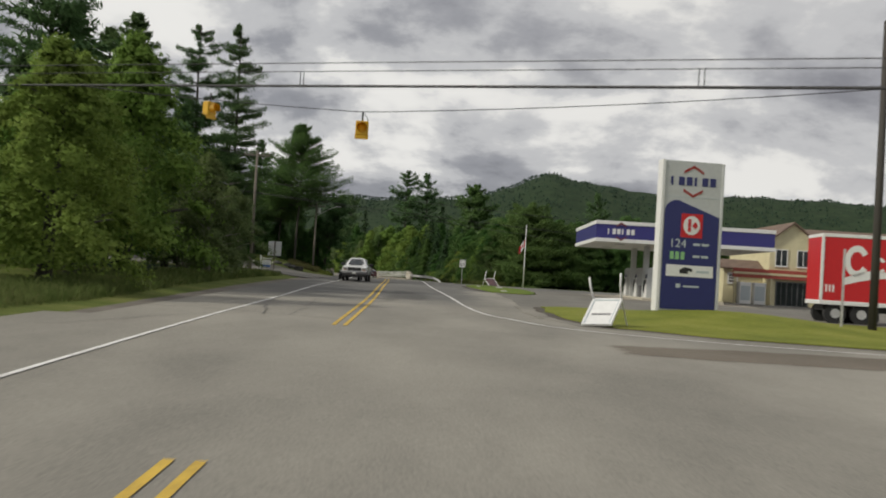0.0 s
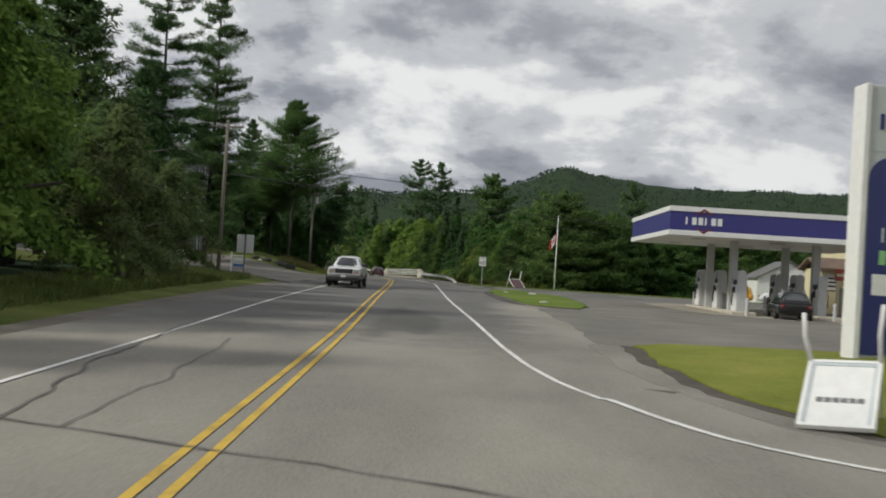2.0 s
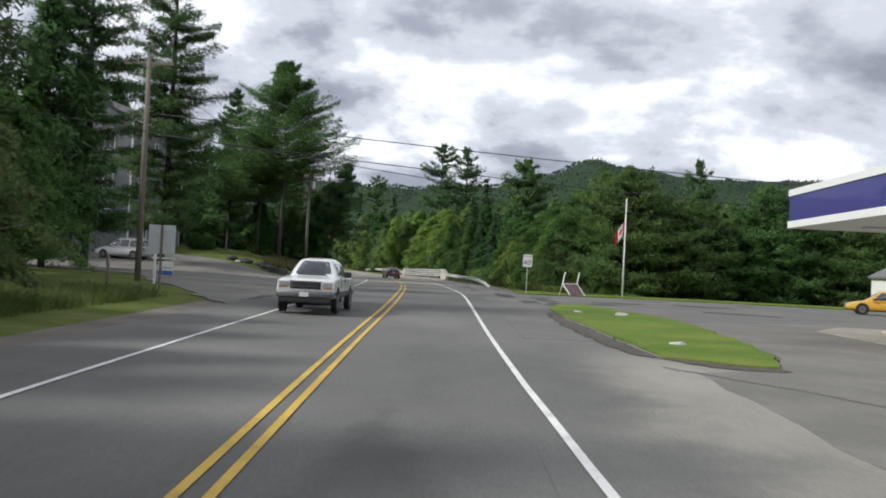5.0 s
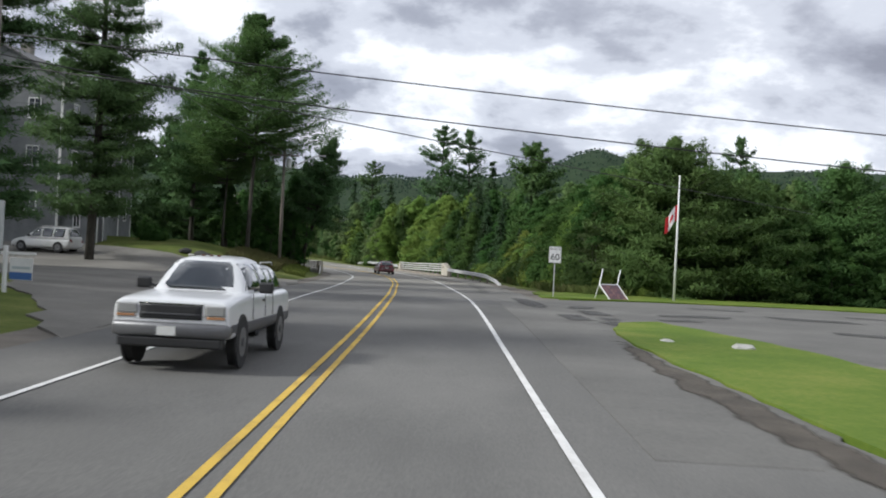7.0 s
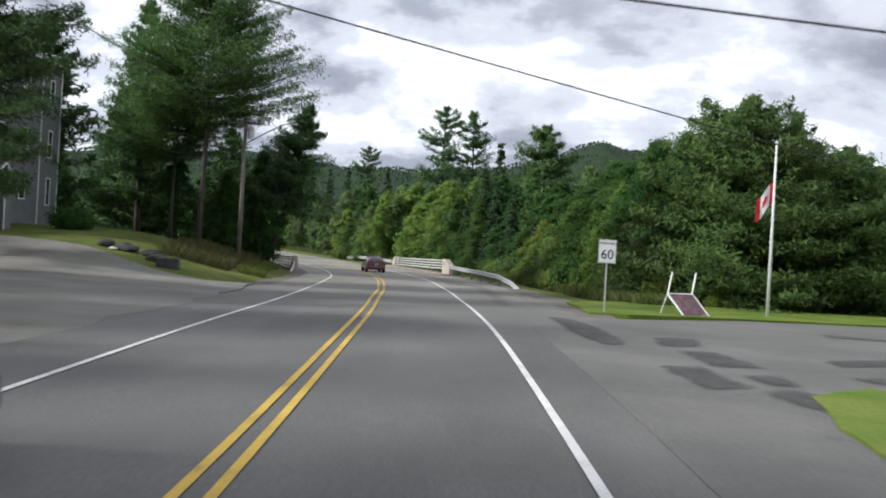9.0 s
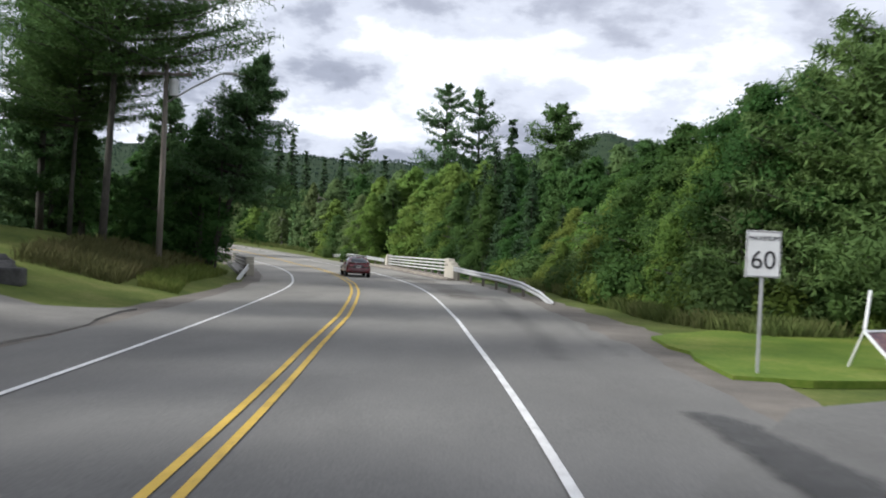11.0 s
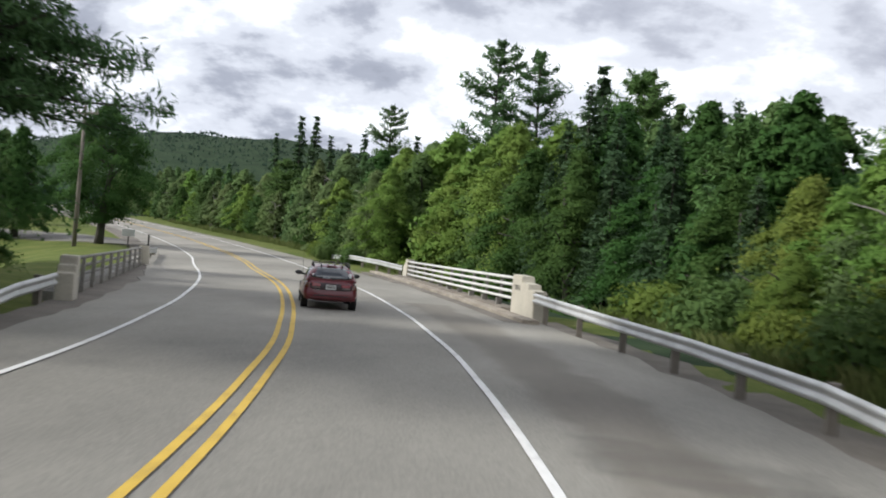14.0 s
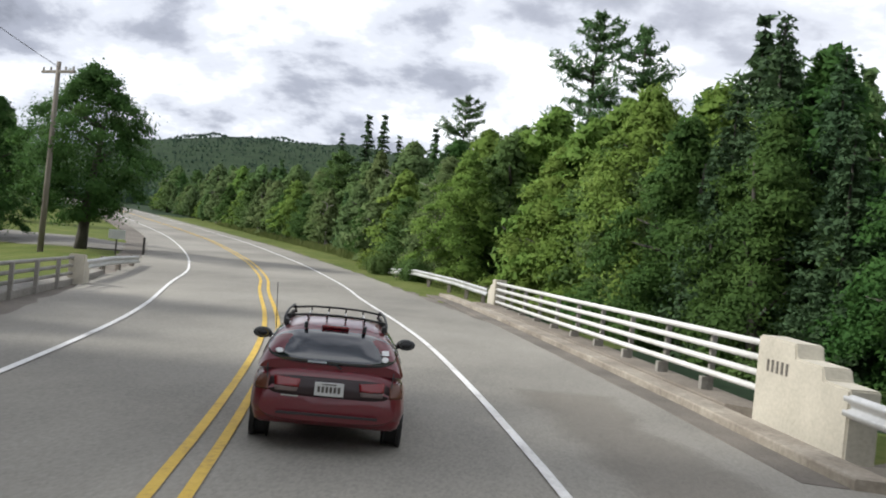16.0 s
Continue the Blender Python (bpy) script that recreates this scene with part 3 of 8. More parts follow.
def broadleaf(h, r, leaves, size, base=0.18, lobes=9, bark="bark", mat="leaf_mid", label="leafy green broadleaf tree", seed=1, lean=0.0, stems=1, peak=0.55):
    """A tree of unit build: trunk with limbs and a crown of uneven lobes filled with leaf clumps."""
    rg = np.random.default_rng(seed)
    leaves = int(leaves * 1.9)
    wood = []
    tips = []
    for s in range(stems):
        off = Vector((rg.uniform(-0.4, 0.4), rg.uniform(-0.4, 0.4), 0)) * (stems > 1)
        top = Vector((rg.uniform(-0.6, 0.6) + lean, rg.uniform(-0.6, 0.6), h * 0.8))
        path = [off + top * t * 1.0 + Vector((math.sin(t * 5 + s) * 0.12, math.cos(t * 4 + s) * 0.12, 0)) * t for t in (0, 0.15, 0.35, 0.55, 0.75, 1.0)]
        rr = 0.028 * h / math.sqrt(stems)
        wood.append(tube(path, [rr * f for f in (1.25, 1.0, 0.8, 0.6, 0.4, 0.12)]))
        for k in range(7):
            t = rg.uniform(max(0.2, base), 0.9)
            p = off + top * t
            a = rg.uniform(0, 2 * math.pi)
            ln = r * rg.uniform(0.5, 0.85) * (1.15 - 0.6 * t)
            q = p + Vector((math.cos(a) * ln, math.sin(a) * ln, ln * rg.uniform(0.25, 0.7)))
            wood.append(tube([p, p.lerp(q, 0.5) + Vector((0, 0, 0.1)), q], [rr * 0.45, rr * 0.28, rr * 0.06], 5))
            tips.append(q)
    # boughs: many small flat clumps of leaves on an uneven crown, with gaps between, round a thin inner fill
    centres, dirs = [], []
    boughs = lobes * 6
    per = max(4, int(leaves * 0.84 / boughs))
    swell = rg.uniform(0, 6.28, 3)
    for k in range(boughs):
        t = ((k + rg.uniform(0, 1)) / boughs) ** 0.92
        prof = max(0.05, math.sin(math.pi * (0.10 + 0.88 * t) ** peak)) ** 0.9
        a = k * 2.4 + rg.uniform(-0.6, 0.6)
        env = r * prof * (1 + 0.2 * math.sin(2 * a + swell[0]) + 0.18 * math.sin(t * 9 + a * 3 + swell[1]))
        f = math.sqrt(rg.uniform(0.25, 1.0)) * 0.86
        out = np.array([math.cos(a), math.sin(a), 0.0])
        c = out * env * f + np.array([lean * t, 0, h * (base + (1 - base) * (0.05 + 0.9 * t))])
        e = r * rg.uniform(0.16, 0.40) * (0.45 + 0.55 * prof)
        d = rg.normal(size=(per, 3))
        d /= np.linalg.norm(d, axis=1)[:, None]
        rad = np.minimum(np.abs(rg.normal(size=per)) * 0.42 + 0.22, 1.5)
        p = d * np.array([e, e, e * 0.5]) * rad[:, None]
        p[:, 2] -= 0.38 * (p @ out)
        centres.append(c + p)
        dirs.append(d * 0.55 + out * 0.35 + np.array([0, 0, 0.55]))
    n = int(leaves * 0.16)
    t = rg.uniform(0, 1, n)
    q = np.sin(np.pi * (0.10 + 0.88 * t) ** peak) ** 0.9 * r * 0.5 * np.sqrt(rg.uniform(0, 1, n))
    a = rg.uniform(0, 2 * math.pi, n)
    centres.append(np.stack([np.cos(a) * q + lean * t, np.sin(a) * q, h * (base + (1 - base) * (0.04 + 0.88 * t))], 1))
    dirs.append(np.stack([np.cos(a), np.sin(a), np.full(n, 0.4)], 1))
    C, D = np.concatenate(centres), np.concatenate(dirs)
    C[:, 2] = np.maximum(C[:, 2], 0.15)
    return tree_thing("tree", join(wood), leaf_tips(C, size * 0.92, D), M[bark], M[mat], label)


def pine(h, r, size=0.5, base=0.3, whorls=16, mat="needle", label="tall ragged pine with layered branches", seed=3, quads=26, shape=0.75, arms=6, jitter=0.35, up=0.18, low=0.55, swell=1.8, girth=0.0115, gaps=0.12, sparse=0.0):
    """A white-pine-like conifer: bare lower trunk, uneven flat sprays of needles in layers with gaps."""
    rg = np.random.default_rng(seed)
    trunk = [Vector((0.25 * math.sin(t * 3), 0.2 * math.sin(t * 4 + 1), h * t)) for t in np.linspace(0, 0.985, 9)]
    wood = [tube(trunk, [girth * h * (1.12 - t) + 0.02 for t in np.linspace(0, 1, 9)])]
    cents, norms = [], []
    for w in range(whorls):
        t = (w + rg.uniform(-0.2, 0.2)) / (whorls - 1)
        t = min(max(t, 0), 1)
        z = h * (base + (1 - base) * t * 0.97)
        reach = r * (max(0.0, 1 - t) ** shape * min(1, low + swell * t) + 0.07)
        for k in range(arms):
            if rg.uniform() < gaps + sparse * t:
                continue
            a = rg.uniform(0, 2 * math.pi)
            ln = reach * rg.uniform(1 - jitter * 1.5, 1 + jitter * 0.6)
            rise = ln * (up + rg.uniform(-0.12, 0.12) + 0.25 * t)
            p = Vector((0, 0, z))
            q = p + Vector((math.cos(a) * ln, math.sin(a) * ln, rise))
            m = p.lerp(q, 0.55) + Vector((0, 0, -0.05 * ln))
            wood.append(tube([p, m, q], [0.05 + 0.006 * ln, 0.035, 0.012], 4))
            n = int(quads * (0.4 + ln / r))
            f = rg.uniform(0.28, 1.03, n)
            side = Vector((-math.sin(a), math.cos(a), 0))
            wd = ln * 0.24 * (1 - np.abs(f - 0.6)) + 0.12
            for i in range(n):
                b = p.lerp(m, f[i] / 0.55) if f[i] < 0.55 else m.lerp(q, (f[i] - 0.55) / 0.45)
                off = float(rg.normal()) * 0.62
                cents.append(b + side * (off * wd[i]) + Vector((0, 0, float(rg.normal() * 0.16 + 0.07) - 0.10 * abs(off) * wd[i])))
                norms.append((0.45 * math.cos(a) * f[i] - 0.3 * off * math.sin(a), 0.45 * math.sin(a) * f[i] + 0.3 * off * math.cos(a), 0.9))
    C, D = np.array([tuple(c) for c in cents]), np.array(norms)
    return tree_thing("pine_tree", join(wood), leaf_quads(C, size, D, aspect=4.4, loose=0.8, soft=0.55), M["bark"], M[mat], label)


def spruce(h, r, size=0.42, mat="needle_dark", label="slim dark spruce with a pointed top", seed=5, rows=24, quads=14):
    rg = np.random.default_rng(seed)
    trunk = [Vector((0, 0, h * t)) for t in np.linspace(0, 0.99, 6)]
    wood = [tube(trunk, [0.013 * h * (1.08 - t) + 0.012 for t in np.linspace(0, 1, 6)], 6)]
    cents, norms = [], []
    for w in range(rows):
        t = w / (rows - 1)
        z = h * (0.06 + 0.93 * t)
        reach = r * (1 - t) ** 0.85 + 0.08
        for k in range(7):
            a = rg.uniform(0, 2 * math.pi)
            ln = reach * rg.uniform(0.65, 1.15)
            n = max(3, int(quads * ln / r))
            for f in rg.uniform(0.15, 1.0, n):
                cents.append((math.cos(a) * ln * f + rg.normal() * 0.1, math.sin(a) * ln * f + rg.normal() * 0.1, z - ln * f * 0.28 + rg.normal() * 0.08))
                norms.append((0.5 * math.cos(a), 0.5 * math.sin(a), 0.9))
    return tree_thing("spruce_tree", join(wood), leaf_quads(np.array(cents), size, np.array(norms), aspect=1.9), M["bark"], M[mat], label)


def bush(h, r, leaves, size, mat, label, seed=9):
    rg = np.random.default_rng(seed)
    wood = []
    for k in range(6):
        a = rg.uniform(0, 6.28)
        q = Vector((math.cos(a) * r * 0.5, math.sin(a) * r * 0.5, h * 0.6))
        wood.append(tube([(0, 0, 0), q * 0.5, q], [0.04, 0.03, 0.01], 4))
    d = rg.normal(size=(leaves, 3))
    d /= np.linalg.norm(d, axis=1)[:, None]
    rad = rg.uniform(0.3, 1.0, leaves) ** 0.5 * (1 + 0.3 * np.sin(d[:, 0] * 5 + seed) * np.cos(d[:, 1] * 6))
    C = d * rad[:, None] * np.array([r, r, h * 0.55]) + np.array([0, 0, h * 0.5])
    C[:, 2] = np.maximum(C[:, 2], 0.05)
    D = d.copy()
    D[:, 2] += 0.4
    return tree_thing("bush", join(wood), leaf_quads(C, size, D), M["bark"], M[mat], label, "bush")


class Stock:
    """Keeps one built tree of each kind and hands out copies; the first use moves the built one itself."""

    def __init__(self):
        self.kinds = {}

    def put(self, key, x, y, scale=1.0, turn=None, dz=-0.1, wide=1.0, group=""):
        ob, used = self.kinds[key]
        turn = random.uniform(0, 360) if turn is None else turn
        m = pose(x, y, tz(x, y) + dz, 0, 0, turn)
        if used:
            ob = copy_thing(ob, m)
        else:
            self.kinds[key][1] = True
            ob.matrix_basis = m
        ob.scale = (scale * wide, scale * wide, scale)
        if group:
            ob["group"] = group
        return ob


stock = Stock()
stock.kinds = {
    "mid1": [broadleaf(9, 3.4, 5000, 0.235, base=0.08, seed=11, mat="leaf_far", label="full green broadleaf tree at the wood's edge"), False],
    "mid2": [broadleaf(10, 3.0, 5000, 0.235, base=0.06, seed=12, mat="leaf_far", lobes=11, label="tall green broadleaf tree at the wood's edge"), False],
    "dark1": [broadleaf(10, 3.6, 5000, 0.235, base=0.06, seed=13, mat="leaf_dark", label="dense dark green broadleaf tree"), False],
    "bright1": [broadleaf(9, 3.3, 5000, 0.235, base=0.07, seed=14, mat="leaf_bright", label="light green leafy maple-like tree"), False],
    "grey1": [broadleaf(7.5, 2.8, 4600, 0.25, base=0.05, seed=17, mat="leaf_grey", stems=4, label="grey-green many-stemmed willow-like tree", bark="bark_pale"), False],
    "birch": [broadleaf(8.5, 2.0, 4600, 0.22, base=0.12, seed=18, mat="leaf_grey", bark="bark_pale", lobes=10, label="slender pale-barked young tree"), False],
    "pineA": [pine(24, 5.2, seed=21, whorls=21, base=0.18, size=0.14, quads=130, arms=8), False],
    "pineB": [pine(21, 8.0, seed=22, whorls=24, base=0.42, low=0.75, swell=1.6, size=0.066, quads=520, arms=10, shape=0.8, mat="needle_green", label="broad green pine with layered boughs", jitter=0.32, girth=0.0085), False],
    "slim_pine": [pine(30, 4.2, seed=33, whorls=34, base=0.11, low=0.75, swell=1.2, size=0.075, quads=420, arms=9, shape=0.3, jitter=0.5, up=0.05, girth=0.0085, gaps=0.04, sparse=0.78, label="tall open pine with ragged boughs beside the house"), False],
    "spread_pine": [pine(11, 6.2, seed=34, whorls=22, base=0.03, low=0.85, swell=0.8, size=0.085, quads=330, arms=10, shape=0.5, up=0.10, mat="needle_green", label="wide soft pine with layered boughs to the ground"), False],
    "pineC": [pine(16, 4.4, seed=23, whorls=20, base=0.05, size=0.18, quads=75, arms=7, shape=0.6, mat="needle", label="dense dark pine branched to the ground"), False],
    "pineD": [pine(15, 5.2, seed=24, whorls=21, base=0.04, size=0.14, quads=120, arms=8, shape=0.5, mat="needle_green", label="green pine with soft layered branches"), False],
    "top_pine": [pine(25, 5.6, seed=29, whorls=17, base=0.3, size=0.19, quads=75, arms=6, shape=0.5, jitter=0.55, up=0.28, label="tall open-crowned pine above the wood"), False],
    "lean_pine": [pine(12.5, 3.3, seed=27, whorls=20, base=0.36, low=0.9, swell=0.5, size=0.06, quads=300, arms=8, shape=0.8, up=0.08, mat="needle", label="leaning pine with bare lower trunk and flat boughs", jitter=0.4), False],
    "spruce1": [spruce(14, 2.3, seed=31), False],
    "spruce2": [spruce(12, 2.4, seed=32, mat="needle", label="green spruce with a pointed top"), False],
    "near_mid": [broadleaf(9, 3.4, 20000, 0.104, base=0.04, seed=51, mat="leaf_mid", lobes=13, label="leafy green roadside tree"), False],
    "near_dark": [broadleaf(9.5, 3.3, 20000, 0.104, base=0.04, seed=52, mat="leaf_dark", lobes=13, label="dense dark green roadside tree"), False],
    "near_yellow": [broadleaf(7, 3.0, 21000, 0.085, base=0.03, seed=53, mat="leaf_yellow", lobes=11, label="roadside tree with yellowing green leaves"), False],
    "near_bright": [broadleaf(8.5, 3.2, 19500, 0.10, base=0.04, seed=54, mat="leaf_bright", lobes=12, label="fresh light green roadside tree"), False],
    "near_grey": [broadleaf(7.5, 2.9, 17000, 0.096, base=0.03, seed=55, mat="leaf_grey", stems=4, lobes=12, label="grey-green many-stemmed willow-like tree", bark="bark_pale"), False],
    "near_pine": [pine(12, 3.6, seed=56, whorls=22, base=0.03, size=0.115, quads=120, arms=9, shape=0.55, mat="needle_green", label="soft green pine with boughs to the ground"), False],
    "near_spruce": [spruce(12, 2.9, size=0.13, seed=57, rows=44, quads=80, mat="needle_dark", label="dark spruce with drooping boughs beside the bridge"), False],
    "back_mid": [broadleaf(9.5, 3.4, 8500, 0.17, base=0.1, seed=61, mat="leaf_mid", lobes=11, label="green broadleaf tree inside the wood"), False],
    "back_dark": [broadleaf(10, 3.4, 8500, 0.17, base=0.1, seed=62, mat="leaf_dark", lobes=11, label="dark green broadleaf tree inside the wood"), False],
    "back_bright": [broadleaf(9, 3.3, 8500, 0.17, base=0.1, seed=63, mat="leaf_bright", lobes=11, label="light green broadleaf tree inside the wood"), False],
    "oak": [broadleaf(9.5, 4.3, 26000, 0.10, base=0.12, seed=64, mat="leaf_dark", lobes=12, peak=0.95, label="round dark green broadleaf tree beside the bend"), False],
    "bush1": [bush(1.6, 1.2, 2200, 0.11, "leaf_mid", "low green leafy bush", 41), False],
    "bush2": [bush(1.3, 1.1, 2000, 0.10, "leaf_yellow", "low yellow-green leafy bush", 42), False],
    "bush3": [bush(1.8, 1.4, 2400, 0.12, "leaf_dark", "dense dark green bush", 43), False],
}
put = stock.put
HEIGHT = {"slim_pine": 30, "spread_pine": 11, "top_pine": 25, "lean_pine": 12.5, "mid1": 9, "mid2": 10, "dark1": 10, "bright1": 9, "grey1": 7.5, "birch": 8.5, "pineA": 24, "pineB": 21, "pineC": 16, "pineD": 15, "spruce1": 14, "spruce2": 12,
          "back_mid": 9.5, "back_dark": 10, "back_bright": 9, "oak": 9.5, "near_mid": 9, "near_dark": 9.5, "near_yellow": 7, "near_bright": 8.5, "near_grey": 7.5, "near_pine": 12, "near_spruce": 12}


def put_top(key, x, y, top, group="", wide=1.0):
    """Plants a tree whose tip reaches the height top."""
    return put(key, x, y, max(1.5, top - tz(x, y) + 0.1) / HEIGHT[key], group=group, wide=wide)


random.seed(4)
EDGE = "trees along the wood's edge"

# the wood's edge on the outer side, from behind the flag along the guard rail and the bend
WOOD = catmull([(62, 139), (36, 134.5), (22, 132), (10, 130), (4.2, 132), (3.4, 140), (2.9, 148), (0.9, 158), (-1.0, 166), (-4.0, 176), (-7.6, 186), (-11.2, 196)], 1.0)
WOOD += [Vector(road_frame(y, 9.0)[:2] + (0,)) for y in np.arange(198, 330, 1.0)]
wood_len = [0.0]
for p, q in zip(WOOD, WOOD[1:]):
    wood_len.append(wood_len[-1] + (q - p).length)
TOP_S = [0, 26, 44, 52, 58, 64, 71, 77, 88, 97, 108, 118, 130, 150, 180, 290]
TOP_Z = [9.8, 9.2, 8.6, 8.8, 9.4, 9.8, 9.0, 7.4, 7.3, 9.0, 9.8, 10.8, 10.6, 9.4, 8.6, 10.2]
# sunlit sections 1 and 4 get lighter leaf colours, the shaded section 2 darker
KINDS = (("near_pine", "near_dark", "near_pine", "near_mid", "near_pine", "near_dark"), ("near_bright", "near_mid", "near_bright", "near_bright", "near_mid", "near_grey"), ("near_spruce", "near_dark", "near_spruce", "near_dark"), ("mid1", "grey1", "spruce2", "birch", "mid1", "pineD", "bright1", "grey1", "dark1"), ("near_bright", "near_mid", "near_bright", "near_grey"))
BACK = ("dark1", "mid2", "mid1", "pineD", "dark1", "spruce2", "mid2", "pineC")
for row, (inset, step, size) in enumerate(((1.6, 3.5, 0.74), (5.0, 4.4, 1.0), (10, 7.5, 1.06), (17, 13.0, 1.14))):
    s = 2.0 + row * 1.3
    n = row * 3
    while s < wood_len[-1] - 2:
        i = int(np.searchsorted(wood_len, s))
        p, q = WOOD[i - 1], WOOD[i]
        t = (q - p).normalized()
        o = Vector((t.y, -t.x, 0))
        spot = p + o * (inset + random.uniform(-0.8, 0.8))
        sec = 0 if s < 60 else 1 if s < 92 else 2 if s < 121 else 4 if s < 142 else 3
        kinds = KINDS[sec] if row < 2 else BACK
        if s < 38 and row < 2:
            kinds = ("pineD", "back_dark", "pineD", "back_mid")
        elif row == 1 and sec != 3:
            kinds = (("pineD", "back_mid", "back_dark"), ("back_bright", "back_mid", "back_bright", "back_mid"), ("near_spruce", "back_dark", "near_spruce", "back_dark"), BACK, ("back_mid", "back_bright"))[sec]
        top = float(np.interp(s, TOP_S, TOP_Z)) * size * (random.uniform(0.86, 1.08) if s < 142 else random.uniform(0.70, 1.24))
        put_top(kinds[n % len(kinds)], spot.x, spot.y, top, EDGE, 1.0)
        n += 1
        s += step * random.uniform(0.8, 1.25)
# brush in front of the wood
for k in range(46):
    s = random.uniform(48, 150)
    i = int(np.searchsorted(wood_len, s))
    p, q = WOOD[i - 1], WOOD[i]
    t = (q - p).normalized()
    spot = p + Vector((t.y, -t.x, 0)) * random.uniform(-1.4, 0.4)
    put(random.choice(("bush1", "bush2", "bush3", "bush1")), spot.x, spot.y, random.uniform(0.55, 1.15), group="bushes at the wood's edge")
# tall tops standing out of the wood; bright-leaved kinds carry the sunlight past the bridge
for k, x, y, top in (("top_pine", -12.9, 248, 26.2), ("top_pine", -8.4, 254, 26.4), ("pineD", 4.1, 248, 23.7), ("top_pine", -30, 280, 22), ("spruce1", -26.5, 284, 18), ("spruce1", -35, 286, 18), ("spruce1", -67, 390, 32),
                     ("spruce1", -71.5, 392, 32), ("spruce1", -62, 386, 27), ("spruce1", -3.2, 203, 15.5), ("spruce2", 2.5, 205, 13.5), ("spruce1", 16, 236, 17), ("spruce2", 21, 232, 16), ("pineD", 12, 212, 15),
                     ("near_spruce", -4.6, 186.2, 11.6), ("near_spruce", -3.2, 182.4, 9.6), ("near_spruce", -1.4, 178.5, 9.2), ("near_spruce", -5.6, 189.5, 9.9), ("near_pine", 1.2, 171.5, 8.2), ("spruce1", -80, 400, 28), ("spruce1", -50, 350, 22), ("near_bright", -8.6, 195, 10.5), ("bright1", -13.5, 206, 11), ("bright1", -11.2, 199.5, 9.6), ("bright1", -15.2, 207, 9.6), ("bright1", -9.6, 201, 11), ("near_bright", -12.6, 199.0, 7.8), ("bright1", -17.8, 211, 10)):
    put_top(k, x, y, top)
for k, x, y, top, wide in (("spread_pine", 10.2, 131.6, 10.9, 1.0), ("spread_pine", 15.8, 133.4, 8.6, 1.1), ("spread_pine", 23.4, 136.4, 10.2, 0.95), ("spread_pine", 30.5, 136.6, 8.8, 1.1), ("top_pine", 23.7, 170.5, 16.3, 0.9), ("oak", 7.6, 134.2, 9.6, 1.0), ("near_dark", 6.4, 137.2, 9.6, 1.2), ("oak", 6.2, 141.2, 8.9, 1.0), ("near_dark", 4.9, 145.6, 9.0, 1.2), ("oak", 5.0, 149.4, 8.2, 1.0), ("near_yellow", 2.6, 152.5, 5.6, 1.0), ("near_yellow", 0.9, 160.5, 5.2, 0.9), ("near_bright", 3.4, 155.5, 7.2, 1.0)):
    put_top(k, x, y, top, EDGE, wide)
# thicket by the crossing on the inner side, its sunlight put in as bright-leaved kinds, tall pines behind
for k, x, y, top in (("near_bright", -14.2, 41, 9.2), ("near_bright", -17.0, 45.0, 10.6), ("near_bright", -15.2, 50, 12.2), ("back_bright", -18, 55, 11), ("near_grey", -13.8, 60, 7.6), ("near_grey", -16.2, 64.5, 8.4),
                     ("near_grey", -14.6, 70, 6.4), ("near_mid", -20.5, 84, 8.2), ("back_mid", -19.5, 62, 9), ("back_dark", -23, 91, 9.5), ("dark1", -27.5, 98, 10), ("back_dark", -21, 66, 10), ("near_bright", -12.6, 34.5, 8.4), ("back_mid", -19, 70, 8.6), ("bright1", -22, 48, 9), ("pineC", -26, 62, 13), ("back_bright", -20, 34, 8.6), ("dark1", -25, 80, 8.5), ("back_dark", -19.5, 77.5, 6.5),
                     ("pineC", -31, 52, 18), ("dark1", -34, 70, 12), ("pineA", -32, 84, 22), ("dark1", -40, 88, 12), ("pineC", -28, 104, 17)):
    put_top(k, x, y, top)
for k, x, y, top, wide in (("slim_pine", -27.4, 123.4, 30.5, 1.0), ("slim_pine", -28.8, 111.5, 27.5, 1.1), ("pineA", -37, 106, 25, 1.4), ("pineA", -30.5, 95, 24, 1.3), ("pineA", -30.5, 76, 26, 1.2)):
    put_top(k, x, y, top, wide=wide)
# pines and trees round the house and up to the bridge
for k, x, y, top in (("pineB", -22.1, 142.6, 21.0), ("pineB", -25.0, 145.6, 15.0), ("pineA", -30, 153, 20), ("pineC", -35, 147, 17), ("pineC", -24.8, 158.5, 11), ("dark1", -28, 163, 8), ("pineC", -32, 158, 14),
                     ("dark1", -40, 154, 13), ("pineC", -37, 167, 15), ("pineC", -46, 160, 20), ("pineC", -46, 128, 18), ("dark1", -48, 144, 15), ("pineC", -52, 120, 20), ("near_dark", -21.6, 148.0, 6.4), ("near_dark", -23.0, 152.0, 7.6), ("near_mid", -21.8, 154.6, 5.6), ("back_dark", -25.5, 148.0, 8.0), ("near_dark", -20.2, 150.8, 9.0), ("near_dark", -20.6, 153.4, 4.2),
                     ("oak", -37.0, 198.2, 10.0), ("near_dark", -46, 203.5, 8.6), ("dark1", -50, 205, 9), ("pineC", -58, 200, 13), ("dark1", -52, 180, 10), ("mid1", -60, 226, 10), ("dark1", -70, 240, 11), ("dark1", -84, 262, 12), ("mid1", -98, 286, 13),
                     ("dark1", -112, 305, 14), ("mid2", -128, 330, 15), ("dark1", -150, 356, 17)):
    put_top(k, x, y, top)
for x, y, k, h in ((-28.5, 136.7, "bush3", 0.78), (-27.6, 136.9, "bush3", 0.62)):
    put(k, x, y, h)
